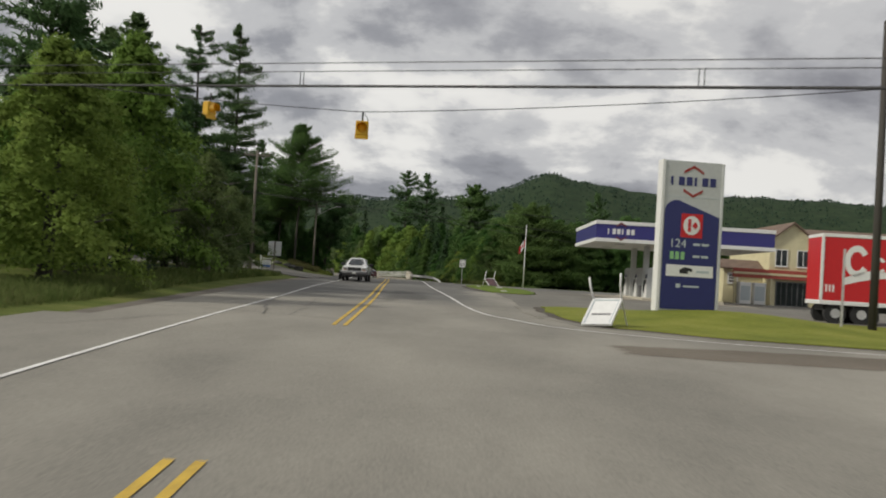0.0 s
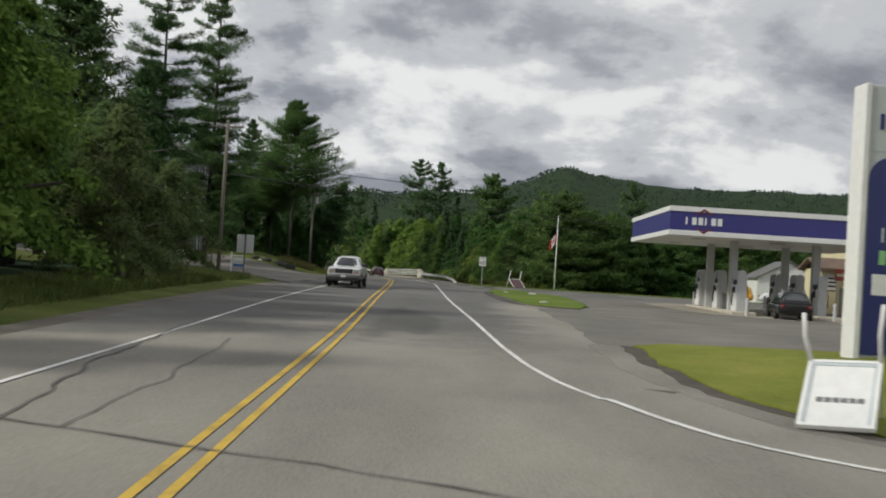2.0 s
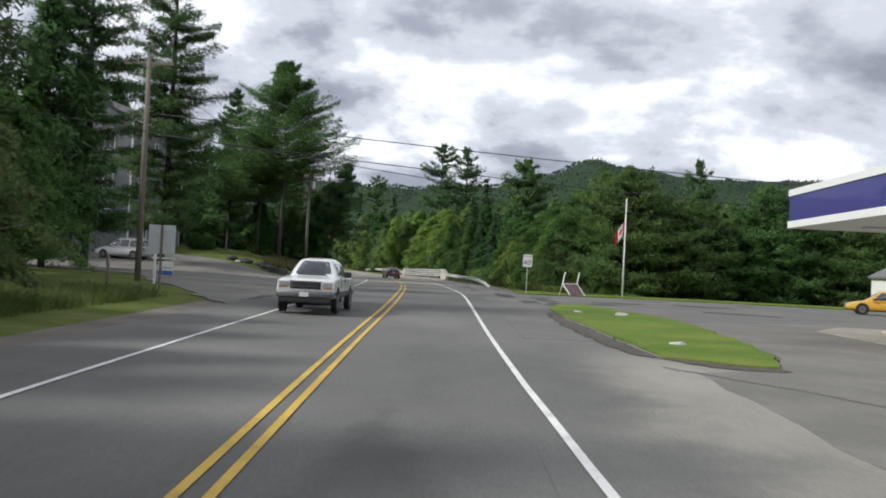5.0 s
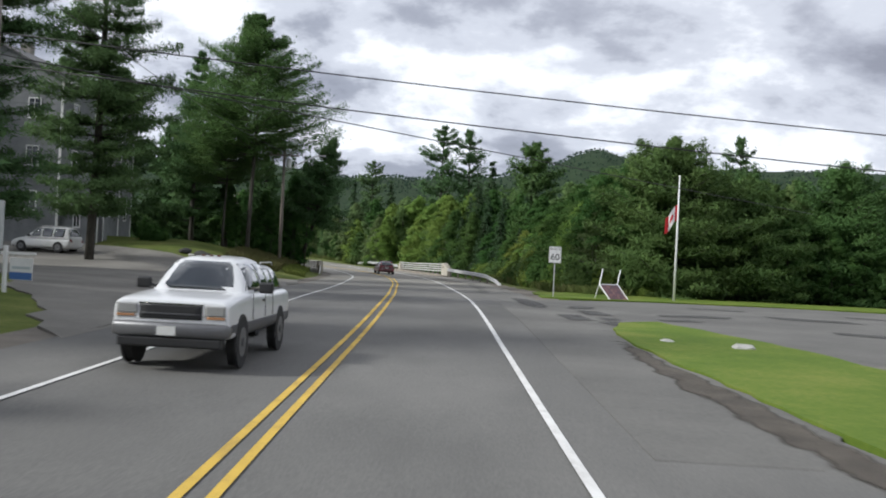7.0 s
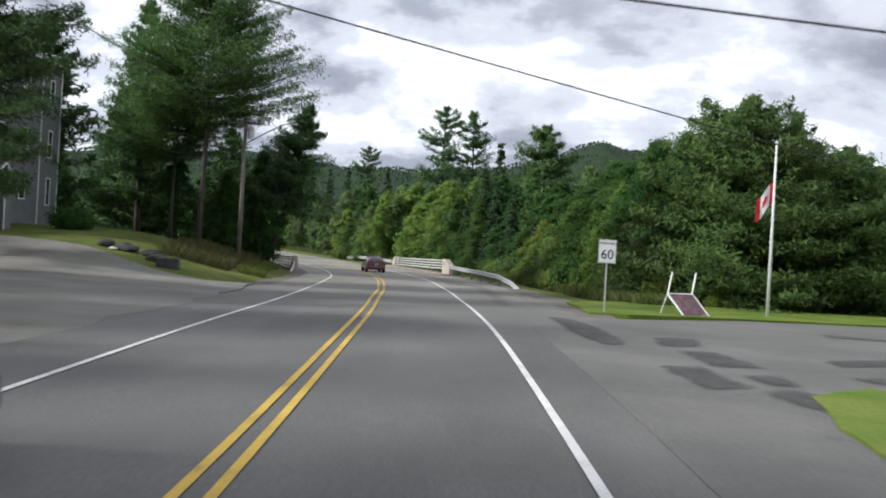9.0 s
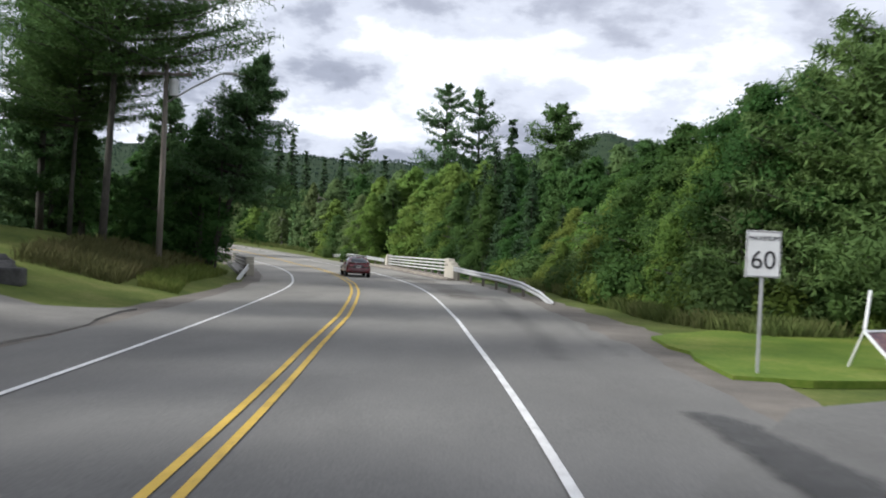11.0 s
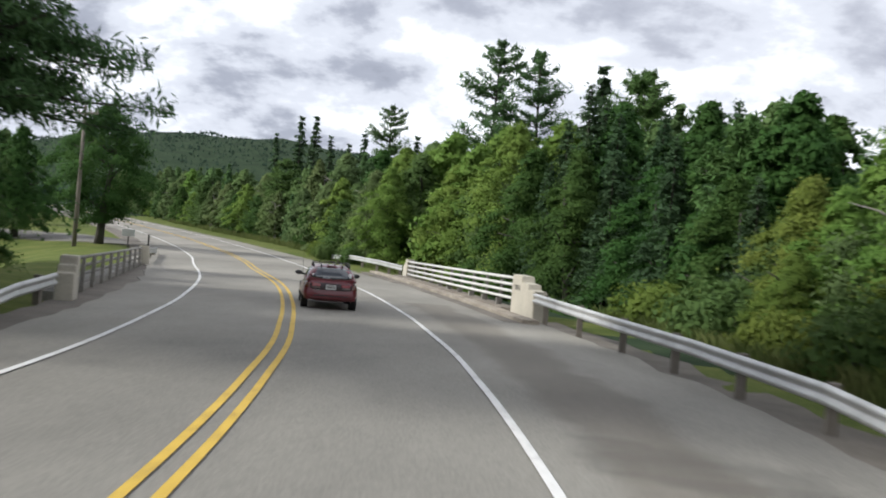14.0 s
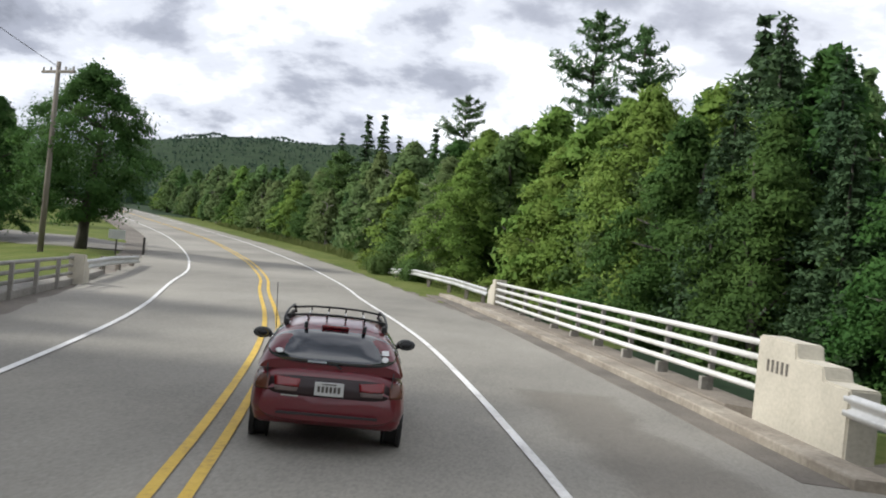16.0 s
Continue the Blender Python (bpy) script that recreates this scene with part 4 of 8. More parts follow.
leaning = put_top("lean_pine", -19.4, 149.8, 12.2, wide=1.1)
leaning.rotation_euler = Euler((0, radians(13), radians(5)))


def bare_stem(x, y, top):
    """A thin dead tree with a few twigs left near its tip."""
    rg = np.random.default_rng(77)
    z0 = tz(x, y) - 0.1
    h = top - z0
    root = tagged(new("dead_tree"), "thin bare dead tree among the pines", "tree")
    root.matrix_basis = pose(x, y, z0)
    obj("trunk", *tube([Vector((0.0, 0, 0)), Vector((0.12, 0.05, h * 0.5)), Vector((0.05, 0, h))], [0.07, 0.05, 0.012], 6), M["bark"], root, smooth_shade=True)
    for k in range(14):
        z = h * rg.uniform(0.62, 0.97)
        a, ln = rg.uniform(0, 6.28), rg.uniform(0.25, 0.7)
        p = Vector((0.08, 0, z))
        obj("twig", *tube([p, p + Vector((math.cos(a) * ln * 0.6, math.sin(a) * ln * 0.6, ln * 0.5)), p + Vector((math.cos(a) * ln, math.sin(a) * ln, ln))], [0.014, 0.009, 0.004], 4), M["bark"], root)


bare_stem(-18.7, 149.2, 10.6)
# low shrubs and young trees in front of the wood, beside the guard rail
for x, y, h, k in ((3.6, 135.2, 0.7, "bush2"), (4.4, 136.6, 1.2, "bush1"), (2.2, 138.6, 0.7, "bush2"), (2.4, 140.6, 1.4, "bush3"), (1.3, 143.6, 1.2, "bush2"), (2.0, 146.2, 1.5, "bush1"), (0.9, 149.0, 1.2, "bush2"), (0.4, 152.4, 1.3, "bush1"),
                   (4.6, 133.4, 1.6, "bush1"), (6.0, 131.8, 1.3, "bush2"), (8.2, 131.4, 1.2, "bush3"), (10.8, 130.6, 1.4, "bush1"), (-0.6, 156.0, 1.2, "bush2"), (-1.6, 159.5, 1.3, "bush1"), (-2.8, 163.0, 1.4, "bush2"), (4.2, 133.2, 0.6, "bush2")):
    put(k, x, y, h, group="bushes at the wood's edge")
for x, y, top in ((3.6, 138.8, 3.2), (2.9, 144.6, 2.8), (1.5, 151.0, 3.0), (0.0, 158.0, 2.9), (5.2, 135.2, 3.0)):
    put_top("near_yellow", x, y, top, EDGE)

for key in [k for k, v in stock.kinds.items() if not v[1]]:
    spare = stock.kinds.pop(key)[0]
    for ob in list(spare.children) + [spare]:
        bpy.data.objects.remove(ob)

# far woods: one sheet of small crowns on the slopes
def far_woods():
    rg = np.random.default_rng(77)
    V, F = [], []
    o = 0
    n = 0
    while n < 17000:
        az = radians(rg.uniform(-34, 34))
        d = 330 + 1220 * rg.uniform() ** 0.6
        x, y = math.sin(az) * d, math.cos(az) * d
        if abs((x - float(xmid(min(y, 470))))) < 14 and y < 480:
            continue
        z = tz(x, y)
        conifer = rg.uniform() < 0.5
        h = rg.uniform(3.8, 7.5) * (1.2 if conifer else 0.9) * (1.0 if d < 700 else 0.5)
        r = h * (0.20 if conifer else 0.42)
        k = 5
        a0 = rg.uniform(0, 6.28)
        ring = [(0.05, 0.9), (1.0, 0.05)] if conifer else [(0.1, 0.75), (0.6, 1.0), (1.0, 0.2)]
        for t, f in ring:
            for i in range(k):
                a = a0 + 2 * math.pi * i / k
                q = r * f * rg.uniform(0.75, 1.25)
                V.append((x + math.cos(a) * q, y + math.sin(a) * q, z + h * t * rg.uniform(0.93, 1.05) - 0.5))
        for j in range(len(ring) - 1):
            for i in range(k):
                F.append((o + j * k + i, o + j * k + (i + 1) % k, o + (j + 1) * k + (i + 1) % k, o + (j + 1) * k + i))
        F.append(tuple(o + (len(ring) - 1) * k + i for i in range(k)))
        o += k * len(ring)
        n += 1
    ob = obj("far_woods", V, F, M["far_leaf"])
    tagged(ob, "dark green mixed woods covering the far hills", "woods", kind="stuff")


# crown green shifted to bluish grey, so distance haze sits in the colour
M["far_leaf"] = material("far_leaf", [(0.022, 0.040, 0.029), (0.034, 0.058, 0.040), (0.050, 0.078, 0.050)], scale=0.05, fine=0.6, rough=0.9, bump=0, per="island", spread=0.22, spec=0.1, coords="Object")
far_woods()


# ---- builders ----
def part(name, bm, mat, parent=None, label="", smooth_shade=False):
    me = bpy.data.meshes.new(name)
    bm.normal_update()
    bm.to_mesh(me)
    bm.free()
    me.materials.append(M[mat] if isinstance(mat, str) else mat)
    if smooth_shade:
        me.shade_smooth()
    ob = new(name, me)
    if parent:
        ob.parent = parent
    if label:
        ob["label"] = label
    return ob


def box_bm(lo, hi, bevel=0.0, m=None):
    bm = bmesh.new()
    bmesh.ops.create_cube(bm, size=1)
    for v in bm.verts:
        v.co = Vector([lo[i] + (v.co[i] + 0.5) * (hi[i] - lo[i]) for i in range(3)])
    if bevel:
        bmesh.ops.bevel(bm, geom=bm.edges[:], offset=bevel, segments=2, affect="EDGES", profile=0.5)
    if m is not None:
        bm.transform(m)
    return bm


def box(name, lo, hi, mat, parent=None, bevel=0.0, label="", m=None):
    return part(name, box_bm(lo, hi, bevel, m), mat, parent, label)


def tube_part(name, path, radii, mat, parent=None, label="", sides=8):
    r = radii if isinstance(radii, (list, tuple)) else [radii] * len(path)
    ob = obj(name, *tube(path, r, sides), M[mat], parent, smooth_shade=len(path) > 2)
    if label:
        ob["label"] = label
    return ob


def cyl_bm(r, depth, seg=20, m=None, r2=None):
    bm = bmesh.new()
    bmesh.ops.create_cone(bm, cap_ends=True, segments=seg, radius1=r, radius2=r if r2 is None else r2, depth=depth)
    if m is not None:
        bm.transform(m)
    return bm


def plate_bm(outline, depth, m=None):
    """A flat outline in x, z with a thickness along y (front face at y = -depth)."""
    bm = bmesh.new()
    f = bm.faces.new([bm.verts.new((x, 0, z)) for x, z in outline])
    r = bmesh.ops.extrude_face_region(bm, geom=[f])
    for v in r["geom"]:
        if isinstance(v, bmesh.types.BMVert):
            v.co.y -= depth
    bmesh.ops.recalc_face_normals(bm, faces=bm.faces[:])
    if m is not None:
        bm.transform(m)
    return bm


def empty(name, label, category, m=None, group="", kind=""):
    ob = new(name)
    ob.empty_display_size = 0.3
    if m is not None:
        ob.matrix_basis = m
    return tagged(ob, label, category, group, kind)


def text_part(name, body, size, mat, parent, m, depth=0.004, label=""):
    cu = bpy.data.curves.new(name, "FONT")
    cu.body, cu.size, cu.extrude, cu.align_x, cu.align_y = body, size, depth, "CENTER", "CENTER"
    tmp = bpy.data.objects.new(name, cu)
    scene.collection.objects.link(tmp)
    me = bpy.data.meshes.new_from_object(tmp)
    bpy.data.objects.remove(tmp)
    me.materials.clear()
    me.materials.append(M[mat])
    ob = new(name, me)
    ob.parent = parent
    ob.matrix_basis = m
    if label:
        ob["label"] = label
    return ob


# ---- bridge, guard rails ----
def end_block(x, y, turn, length, flip, base=0.02):
    """Stepped concrete end block of a bridge rail; its length runs along local y."""
    root = empty("bridge_end_post", "stepped pale concrete end post of the bridge rail", "end post", pose(x, y, float(zroad(y)) + base, 0, 0, turn))
    L = length
    prof = [(0, -0.9), (L, -0.9), (L, 0.60), (L * 0.75, 0.62), (L * 0.73, 0.79), (L * 0.45, 0.81), (L * 0.43, 1.01), (0, 1.03)]
    bm = bmesh.new()
    f = bm.faces.new([bm.verts.new((-0.10, -a if flip else a, z)) for a, z in prof])
    r = bmesh.ops.extrude_face_region(bm, geom=[f])
    for v in r["geom"]:
        if isinstance(v, bmesh.types.BMVert):
            v.co.x += 0.44
    bmesh.ops.recalc_face_normals(bm, faces=bm.faces[:])
    bmesh.ops.bevel(bm, geom=bm.edges[:], offset=0.025, segments=2, affect="EDGES")
    part("block", bm, "concrete", root)
    return root


M["number_dark"] = plain("dark_stencil", (0.09, 0.08, 0.07), 0.8)


def bridge_rail(a, b, label, za=0.0, zb=0.0, mat="rail_paint"):
    """Four painted pipes between two end posts, on short brackets, with plain uprights behind."""
    a, b = Vector(a), Vector(b)
    d = (b - a)
    L = d.length
    turn = math.degrees(math.atan2(-d.x, d.y))
    z = float(zroad((a.y + b.y) / 2))
    root = empty("bridge_railing", label, "railing", pose(a.x, a.y, z, 0, 0, turn))
    for k in range(4):
        zz = 0.20 + k * 0.232
        tube_part("pipe", [(0, 0.0, za + zz), (0, L * 0.5, (za + zb) / 2 + zz - 0.01), (0, L, zb + zz)], 0.052, mat, root, sides=10)
    n = int(L / 2.1)
    side = 0.13
    for k in range(1, n):
        y = L * k / n
        g = za + (zb - za) * k / n
        box("upright", (side - 0.05, y - 0.05, g - 0.3), (side + 0.05, y + 0.05, g + 0.92), "concrete_dark", root, 0.01)
        box("bracket", (-0.05, y - 0.07, g - 0.3), (0.08, y + 0.07, g + 0.10), "concrete_dark", root, 0.01)
    return root


def w_beam(points, label, post_side=1, drop=0.0):
    """A corrugated steel guard rail along plan points (x, y, top height over the ground)."""
    root = empty("guard_rail", label, "guard rail")
    P = [Vector((x, y, tz(x, y) * 0 + float(zroad(y)) + h)) for x, y, h in points]
    dense = []
    for i in range(len(P) - 1):
        n = max(1, int((P[i + 1] - P[i]).length / 1.0))
        dense += [P[i].lerp(P[i + 1], k / n) for k in range(n)]
    dense.append(P[-1])
    prof = [(0.0, 0.0), (0.055, -0.04), (0.055, -0.09), (0.0, -0.135), (0.0, -0.175), (0.055, -0.22), (0.055, -0.27), (0.0, -0.31)]
    V, F = [], []
    m = len(prof)
    for i, p in enumerate(dense):
        t = dense[min(i + 1, len(dense) - 1)] - dense[max(i - 1, 0)]
        nrm = Vector((-t.y, t.x, 0)).normalized() * post_side
        for o, z in prof:
            V.append(p + nrm * o + Vector((0, 0, z)))
        for o, z in prof:
            V.append(p + nrm * (o - 0.006) + Vector((0, 0, z)))
    for i in range(len(dense) - 1):
        a, b = i * 2 * m, (i + 1) * 2 * m
        for k in range(m - 1):
            F.append((a + k, a + k + 1, b + k + 1, b + k))
            F.append((a + m + k + 1, a + m + k, b + m + k, b + m + k + 1))
    obj("beam", V, F, M["steel"], root, smooth_shade=True)
    for i in range(1, len(dense) - 1, 3):
        p = dense[i]
        t = dense[i + 1] - dense[i - 1]
        nrm = Vector((-t.y, t.x, 0)).normalized() * post_side
        q = p - nrm * 0.11
        box("post", (-0.08, -0.08, -1.2), (0.08, 0.08, 0.02), "wood_pole", root, 0.01, m=pose(q.x, q.y, q.z, 0, 0, 0))
    return root


M["walk_brown"] = material("walk_brown", [(0.12, 0.10, 0.08), (0.18, 0.155, 0.125), (0.26, 0.225, 0.185)], scale=0.9, fine=16, rough=0.95, bump=0.3)
NEAR_R, FAR_R = (-7.40, 165.3), (-13.85, 187.0)
tr = math.degrees(math.atan2(-(FAR_R[0] - NEAR_R[0]), FAR_R[1] - NEAR_R[1]))
near_post = end_block(*NEAR_R, tr, 2.7, True, 0.36)
for k in range(5):
    box("stencil_bar", (-0.106, -0.42 - k * 0.15, 0.52), (-0.101, -0.35 - k * 0.15, 0.70), "number_dark", near_post)
end_block(*FAR_R, tr, 1.4, False, 0.14)
bridge_rail(NEAR_R, FAR_R, "pale painted four-pipe bridge railing on concrete kerb", 0.36, 0.14)
w_beam([(-6.72, 162.8, 0.90), (-5.85, 159.4, 0.86), (-4.95, 155.6, 0.83), (-3.65, 150.4, 0.80), (-2.55, 145.4, 0.72), (-1.75, 141.9, 0.45), (-1.25, 139.6, 0.12)], "grey steel guard rail sloping into the grass", -1)
w_beam([(-14.4, 188.6, 0.72), (-16.6, 194.5, 0.72), (-19.6, 200.5, 0.68), (-22.4, 206, 0.35)], "grey steel guard rail beyond the bridge", 1)
NEAR_L, FAR_L = (-18.55, 155.4), (-25.1, 176.4)
tl = math.degrees(math.atan2(-(FAR_L[0] - NEAR_L[0]), FAR_L[1] - NEAR_L[1]))
end_block(*NEAR_L, tl, 0.9, True, 0.08)
end_block(*FAR_L, tl, 0.9, False, -0.12)
bridge_rail(NEAR_L, FAR_L, "weathered grey four-pipe bridge railing on the inner side", 0.08, -0.10, "rail_old")
w_beam([(-18.2, 154.2, 0.70), (-17.6, 151.2, 0.58), (-17.0, 147.2, 0.12)], "short steel guard rail ending in the grass", 1)
w_beam([(-25.5, 177.6, 0.66), (-27.3, 183, 0.64), (-29.4, 189.4, 0.46)], "weathered steel guard rail beside the bend", -1)


def strip(name, path_a, path_b, z0, z1, mat, label, category, n=24):
    """A raised strip between two plan polylines with a vertical face all round."""
    def at(path, t):
        f = t * (len(path) - 1)
        i = min(int(f), len(path) - 2)
        return Vector(path[i]).lerp(Vector(path[i + 1]), f - i)
    V, F = [], []
    for i in range(n + 1):
        t = i / n
        a, b = at(path_a, t), at(path_b, t)
        for p, z in ((a, z0), (a, z1 - 0.02), (a.lerp(b, 0.03), z1), (b.lerp(a, 0.03), z1), (b, z1 - 0.02), (b, z0)):
            V.append((p.x, p.y, float(zroad(p.y)) + z))
    for i in range(n):
        a, b = i * 6, i * 6 + 6
        for k in range(5):
            F.append((a + k, a + k + 1, b + k + 1, b + k))
    F.append(tuple(range(6))[::-1])
    F.append(tuple(range(n * 6, n * 6 + 6)))
    ob = obj(name, V, F, M[mat])
    return tagged(ob, label, category, kind="structure")


KERB = [(-7.0, 160.9), (-7.7, 163.4), (-8.35, 165.8), (-10.1, 171.6), (-11.95, 177.6), (-13.55, 182.6), (-15.3, 187.8), (-16.8, 191.6)]
shift = lambda path, d: [(x + d, y) for x, y in path]
strip("kerb", KERB, shift(KERB, 0.5), -0.2, 0.17, "kerb_worn", "worn pale concrete kerb along the bridge", "kerb", n=42)
strip("gutter", shift(KERB, -0.55), shift(KERB, -0.005), 0.0, 0.054, "gravel", "brown dirt gathered in the gutter by the kerb", "gutter", n=42)
strip("walkway", shift(KERB[2:7], 0.505), [(-6.95, 165.4), (-8.75, 171.2), (-10.6, 177.2), (-12.2, 182.2), (-13.7, 187.4)], -0.3, 0.21, "walk_brown", "grey-brown concrete walkway behind the kerb", "walkway", n=42)
strip("kerb_left", [(-18.25, 154.6), (-20.4, 161.6), (-24.75, 175.6), (-27.0, 182)], [(-18.85, 154.5), (-21.0, 161.4), (-25.35, 175.4), (-27.6, 181.8)], -0.2, 0.2, "concrete_dark", "grey concrete kerb below the inner railing", "kerb")


# ---- poles, wires, beacons ----
def utility_pole(x, y, h, label, arm=True, lamp=0, box_on=False, r=0.15, mat="wood_pole", turn=0.0, lean=0.0):
    root = empty("utility_pole", label, "utility pole", pose(x, y, tz(x, y) - 0.2, 0, lean, turn))
    tube_part("pole", [(0, 0, 0), (0.01, 0, h * 0.5), (0, 0, h)], [r, r * 0.88, r * 0.7], mat, root, sides=10)
    if arm:
        box("crossarm", (-1.2, -0.06, h - 0.55), (1.2, 0.06, h - 0.42), mat, root, 0.01)
        for s in (-1.1, -0.55, 0.55, 1.1):
            part("insulator", cyl_bm(0.05, 0.16, 8, pose(s, 0, h - 0.33)), "concrete_dark", root)
    if box_on:
        part("transformer", cyl_bm(0.22, 0.75, 14, pose(0.38, 0, h - 1.1)), "steel", root, "grey transformer can")
    if lamp:
        tube_part("lamp_arm", [(0, 0, h - 1.85), (lamp * 0.45, -0.2, h - 1.12), (lamp * 0.88, -0.38, h - 0.5), (lamp, -0.4, h - 0.42)], 0.045, "steel", root)
        box("lamp_head", (lamp - 0.05, -0.53, h - 0.49), (lamp + 0.6, -0.27, h - 0.37), "steel", root, 0.04)
    return root


def wire(a, b, sag, r=0.02, label="black overhead cable", n=18):
    a, b = Vector(a), Vector(b)
    pts = [a.lerp(b, i / n) - Vector((0, 0, sag * 4 * (i / n) * (1 - i / n))) for i in range(n + 1)]
    ob = obj("overhead_wire", *tube(pts, [r] * (n + 1), 5), M["wire"], smooth_shade=True)
    return tagged(ob, label, "wire")


utility_pole(-17.73, 92.1, 11.2, "tall bare weathered wooden utility pole", arm=True, r=0.15)
utility_pole(-19.5, 142.7, 10.37 - tz(-19.5, 142.7), "wooden utility pole with crossarm, transformer and street lamp", lamp=2.9, box_on=True)
utility_pole(-36.9, 194.3, 9.4, "wooden utility pole with a crossarm beside the bend", turn=-22)
utility_pole(17.7, 40.5, 12.5, "dark utility pole with a pale band", arm=False, r=0.17, mat="dark_pole")
# cables over the crossing: a thick bundle on hangers below a thin messenger, one more above
A, B = Vector((-38.0, 48.5, 7.82)), Vector((26.0, 8.8, 3.7))
wire(A, B, 0.0, 0.034, "thick black bundled overhead cable")
wire(A + Vector((0, 0, 0.38)), B + Vector((0, 0, 0.38)), 0.0, 0.011, "thin dark overhead messenger cable")
wire(A + Vector((0, 0, 0.72)), B + Vector((0, 0, 0.50)), 0.0, 0.012, "thin dark overhead power cable")
for f in (0.548, 0.690):
    q = A.lerp(B, f)
    ob = tube_part("cable_hanger", [q + Vector((-0.05, 0.03, -0.03)), q + Vector((-0.05, 0.03, 0.40))], 0.012, "wire", None, sides=5)
    tube_part("strap", [q + Vector((0.05, -0.03, -0.03)), q + Vector((0.05, -0.03, 0.40))], 0.012, "wire", ob, sides=5)
    tagged(ob, "short dark hanger between two overhead cables", "cable hanger", "cable hangers")
wire((-1.68, 30.42, 5.56), (17.6, 25.5, 6.95), 0.22, 0.013, "thin span cable carrying the warning beacons")
wire((-1.68, 30.42, 5.56), (-22, 37.6, 7.9), 0.25, 0.013, "thin span cable carrying the warning beacons")
# lines from the tall pole across the road and along it
wire((-17.73, 92.1, 8.5), (75, 104, 6.4), 1.05, 0.022, "black overhead cable across the road")
wire((-17.73, 92.1, 7.5), (75, 101, 5.0), 1.3, 0.022, "black overhead cable across the road")
wire((-34, 67.1, 7.75), (17, 122.1, 5.7), 0.05, 0.02, "black overhead cable above the trees")
wire((-17.73, 92.1, 10.7), (-19.6, 142.7, 10.0), 0.5, 0.015, "thin cable between two wooden poles")
wire((-19.6, 142.7, 10.0), (-36.9, 194.3, 8.9), 0.5, 0.015, "thin cable between two wooden poles")
wire((-17.73, 92.1, 10.7), (-30, 40, 10.5), 0.7, 0.02, "dark cable running behind the thicket")
M["lens_amber"] = plain("amber_lens", (0.75, 0.35, 0.02), 0.25)
M["beacon_yellow"] = plain("beacon_yellow", (0.62, 0.36, 0.02), 0.45)


def beacon(x, y, z, turn):
    """A one-lamp warning beacon under a hanger: box, visor, lens."""
    root = empty("warning_beacon", "yellow warning beacon hanging from a span cable", "beacon", pose(x, y, z, 0, 0, turn), "warning beacons")
    box("housing", (-0.19, -0.02, -0.21), (0.19, 0.22, 0.21), "beacon_yellow", root, 0.03)
    part("lens", cyl_bm(0.135, 0.05, 20, pose(0, -0.03, 0, 90)), "lens_amber", root, "round amber lens", True)
    bm = bmesh.new()
    ang = [radians(a) for a in range(-20, 201, 20)]
    ring = [[bm.verts.new((0.155 * math.cos(a), -0.02 - d, 0.155 * math.sin(a))) for a in ang] for d in (0, 0.2)]
    for i in range(len(ang) - 1):
        bm.faces.new((ring[0][i], ring[0][i + 1], ring[1][i + 1], ring[1][i]))
    bmesh.ops.solidify(bm, geom=bm.faces[:], thickness=0.008)
    part("visor", bm, "beacon_yellow", root)
    box("back_plate", (-0.2, 0.0, -0.33), (0.2, 0.04, -0.2), "beacon_yellow", root, 0.01)
    tube_part("hanger", [(0, 0.08, 0.2), (0, 0.08, 0.5)], 0.025, "black", root)
    tube_part("cable_loop", [(0.02, 0.1, 0.45), (0.12, 0.1, 0.36), (0.17, 0.1, 0.22), (0.12, 0.1, 0.12)], 0.012, "black", root, sides=5)
    return root


beacon(-1.67, 30.3, 5.07, 4)
beacon(-6.62, 32.1, 5.66, 60)


# ---- signs, flag, boards, rocks ----
def speed_sign(x, y):
    root = empty("speed_sign", "white rectangular speed limit sign on a steel post", "road sign", pose(x, y, tz(x, y), 0, 0, 3))
    box("post", (-0.03, 0.01, -0.3), (0.03, 0.06, 2.86), "steel", root)
    pl = part("panel", box_bm((-0.34, -0.015, 1.95), (0.34, 0.005, 2.85), 0.004), "white", root)
    for lo, hi in (((-0.325, 2.825), (0.325, 2.838)), ((-0.325, 1.962), (0.325, 1.975)), ((-0.325, 1.975), (-0.312, 2.825)), ((0.312, 1.975), (0.325, 2.825))):
        box("border", (lo[0], -0.019, lo[1]), (hi[0], -0.0155, hi[1]), "black", pl)
    text_part("number", "60", 0.50, "black", pl, pose(0, -0.018, 2.27, 90), label="black number 60")
    text_part("word", "MAXIMUM", 0.125, "black", pl, pose(0, -0.018, 2.70, 90), label="black word MAXIMUM")
    return root


speed_sign(1.56, 116.4)


def back_sign(x, y):
    """A large square sign seen from behind on one post."""
    root = empty("road_sign", "large square pale sign seen from behind", "road sign", pose(x, y, tz(x, y), 0, 0, 4))
    box("post", (-0.05, -0.08, -0.3), (0.05, 0.0, 2.75), "wood_pole", root, 0.01)
    box("panel", (-0.55, 0.005, 1.55), (0.55, 0.03, 2.75), "offwhite", root, 0.005)
    for z in (1.8, 2.5):
        box("brace", (-0.45, -0.02, z - 0.03), (0.45, 0.004, z + 0.03), "steel", root)
    return root


back_sign(-14.3, 85.3)
M["flag_red"] = material("flag_red", [(0.45, 0.015, 0.02), (0.55, 0.02, 0.03), (0.62, 0.03, 0.04)], scale=4, rough=0.7, bump=0, trans=0.3)
M["flag_white"] = material("flag_white", [(0.7, 0.7, 0.7), (0.78, 0.78, 0.78), (0.8, 0.8, 0.8)], scale=4, rough=0.7, bump=0, trans=0.3)


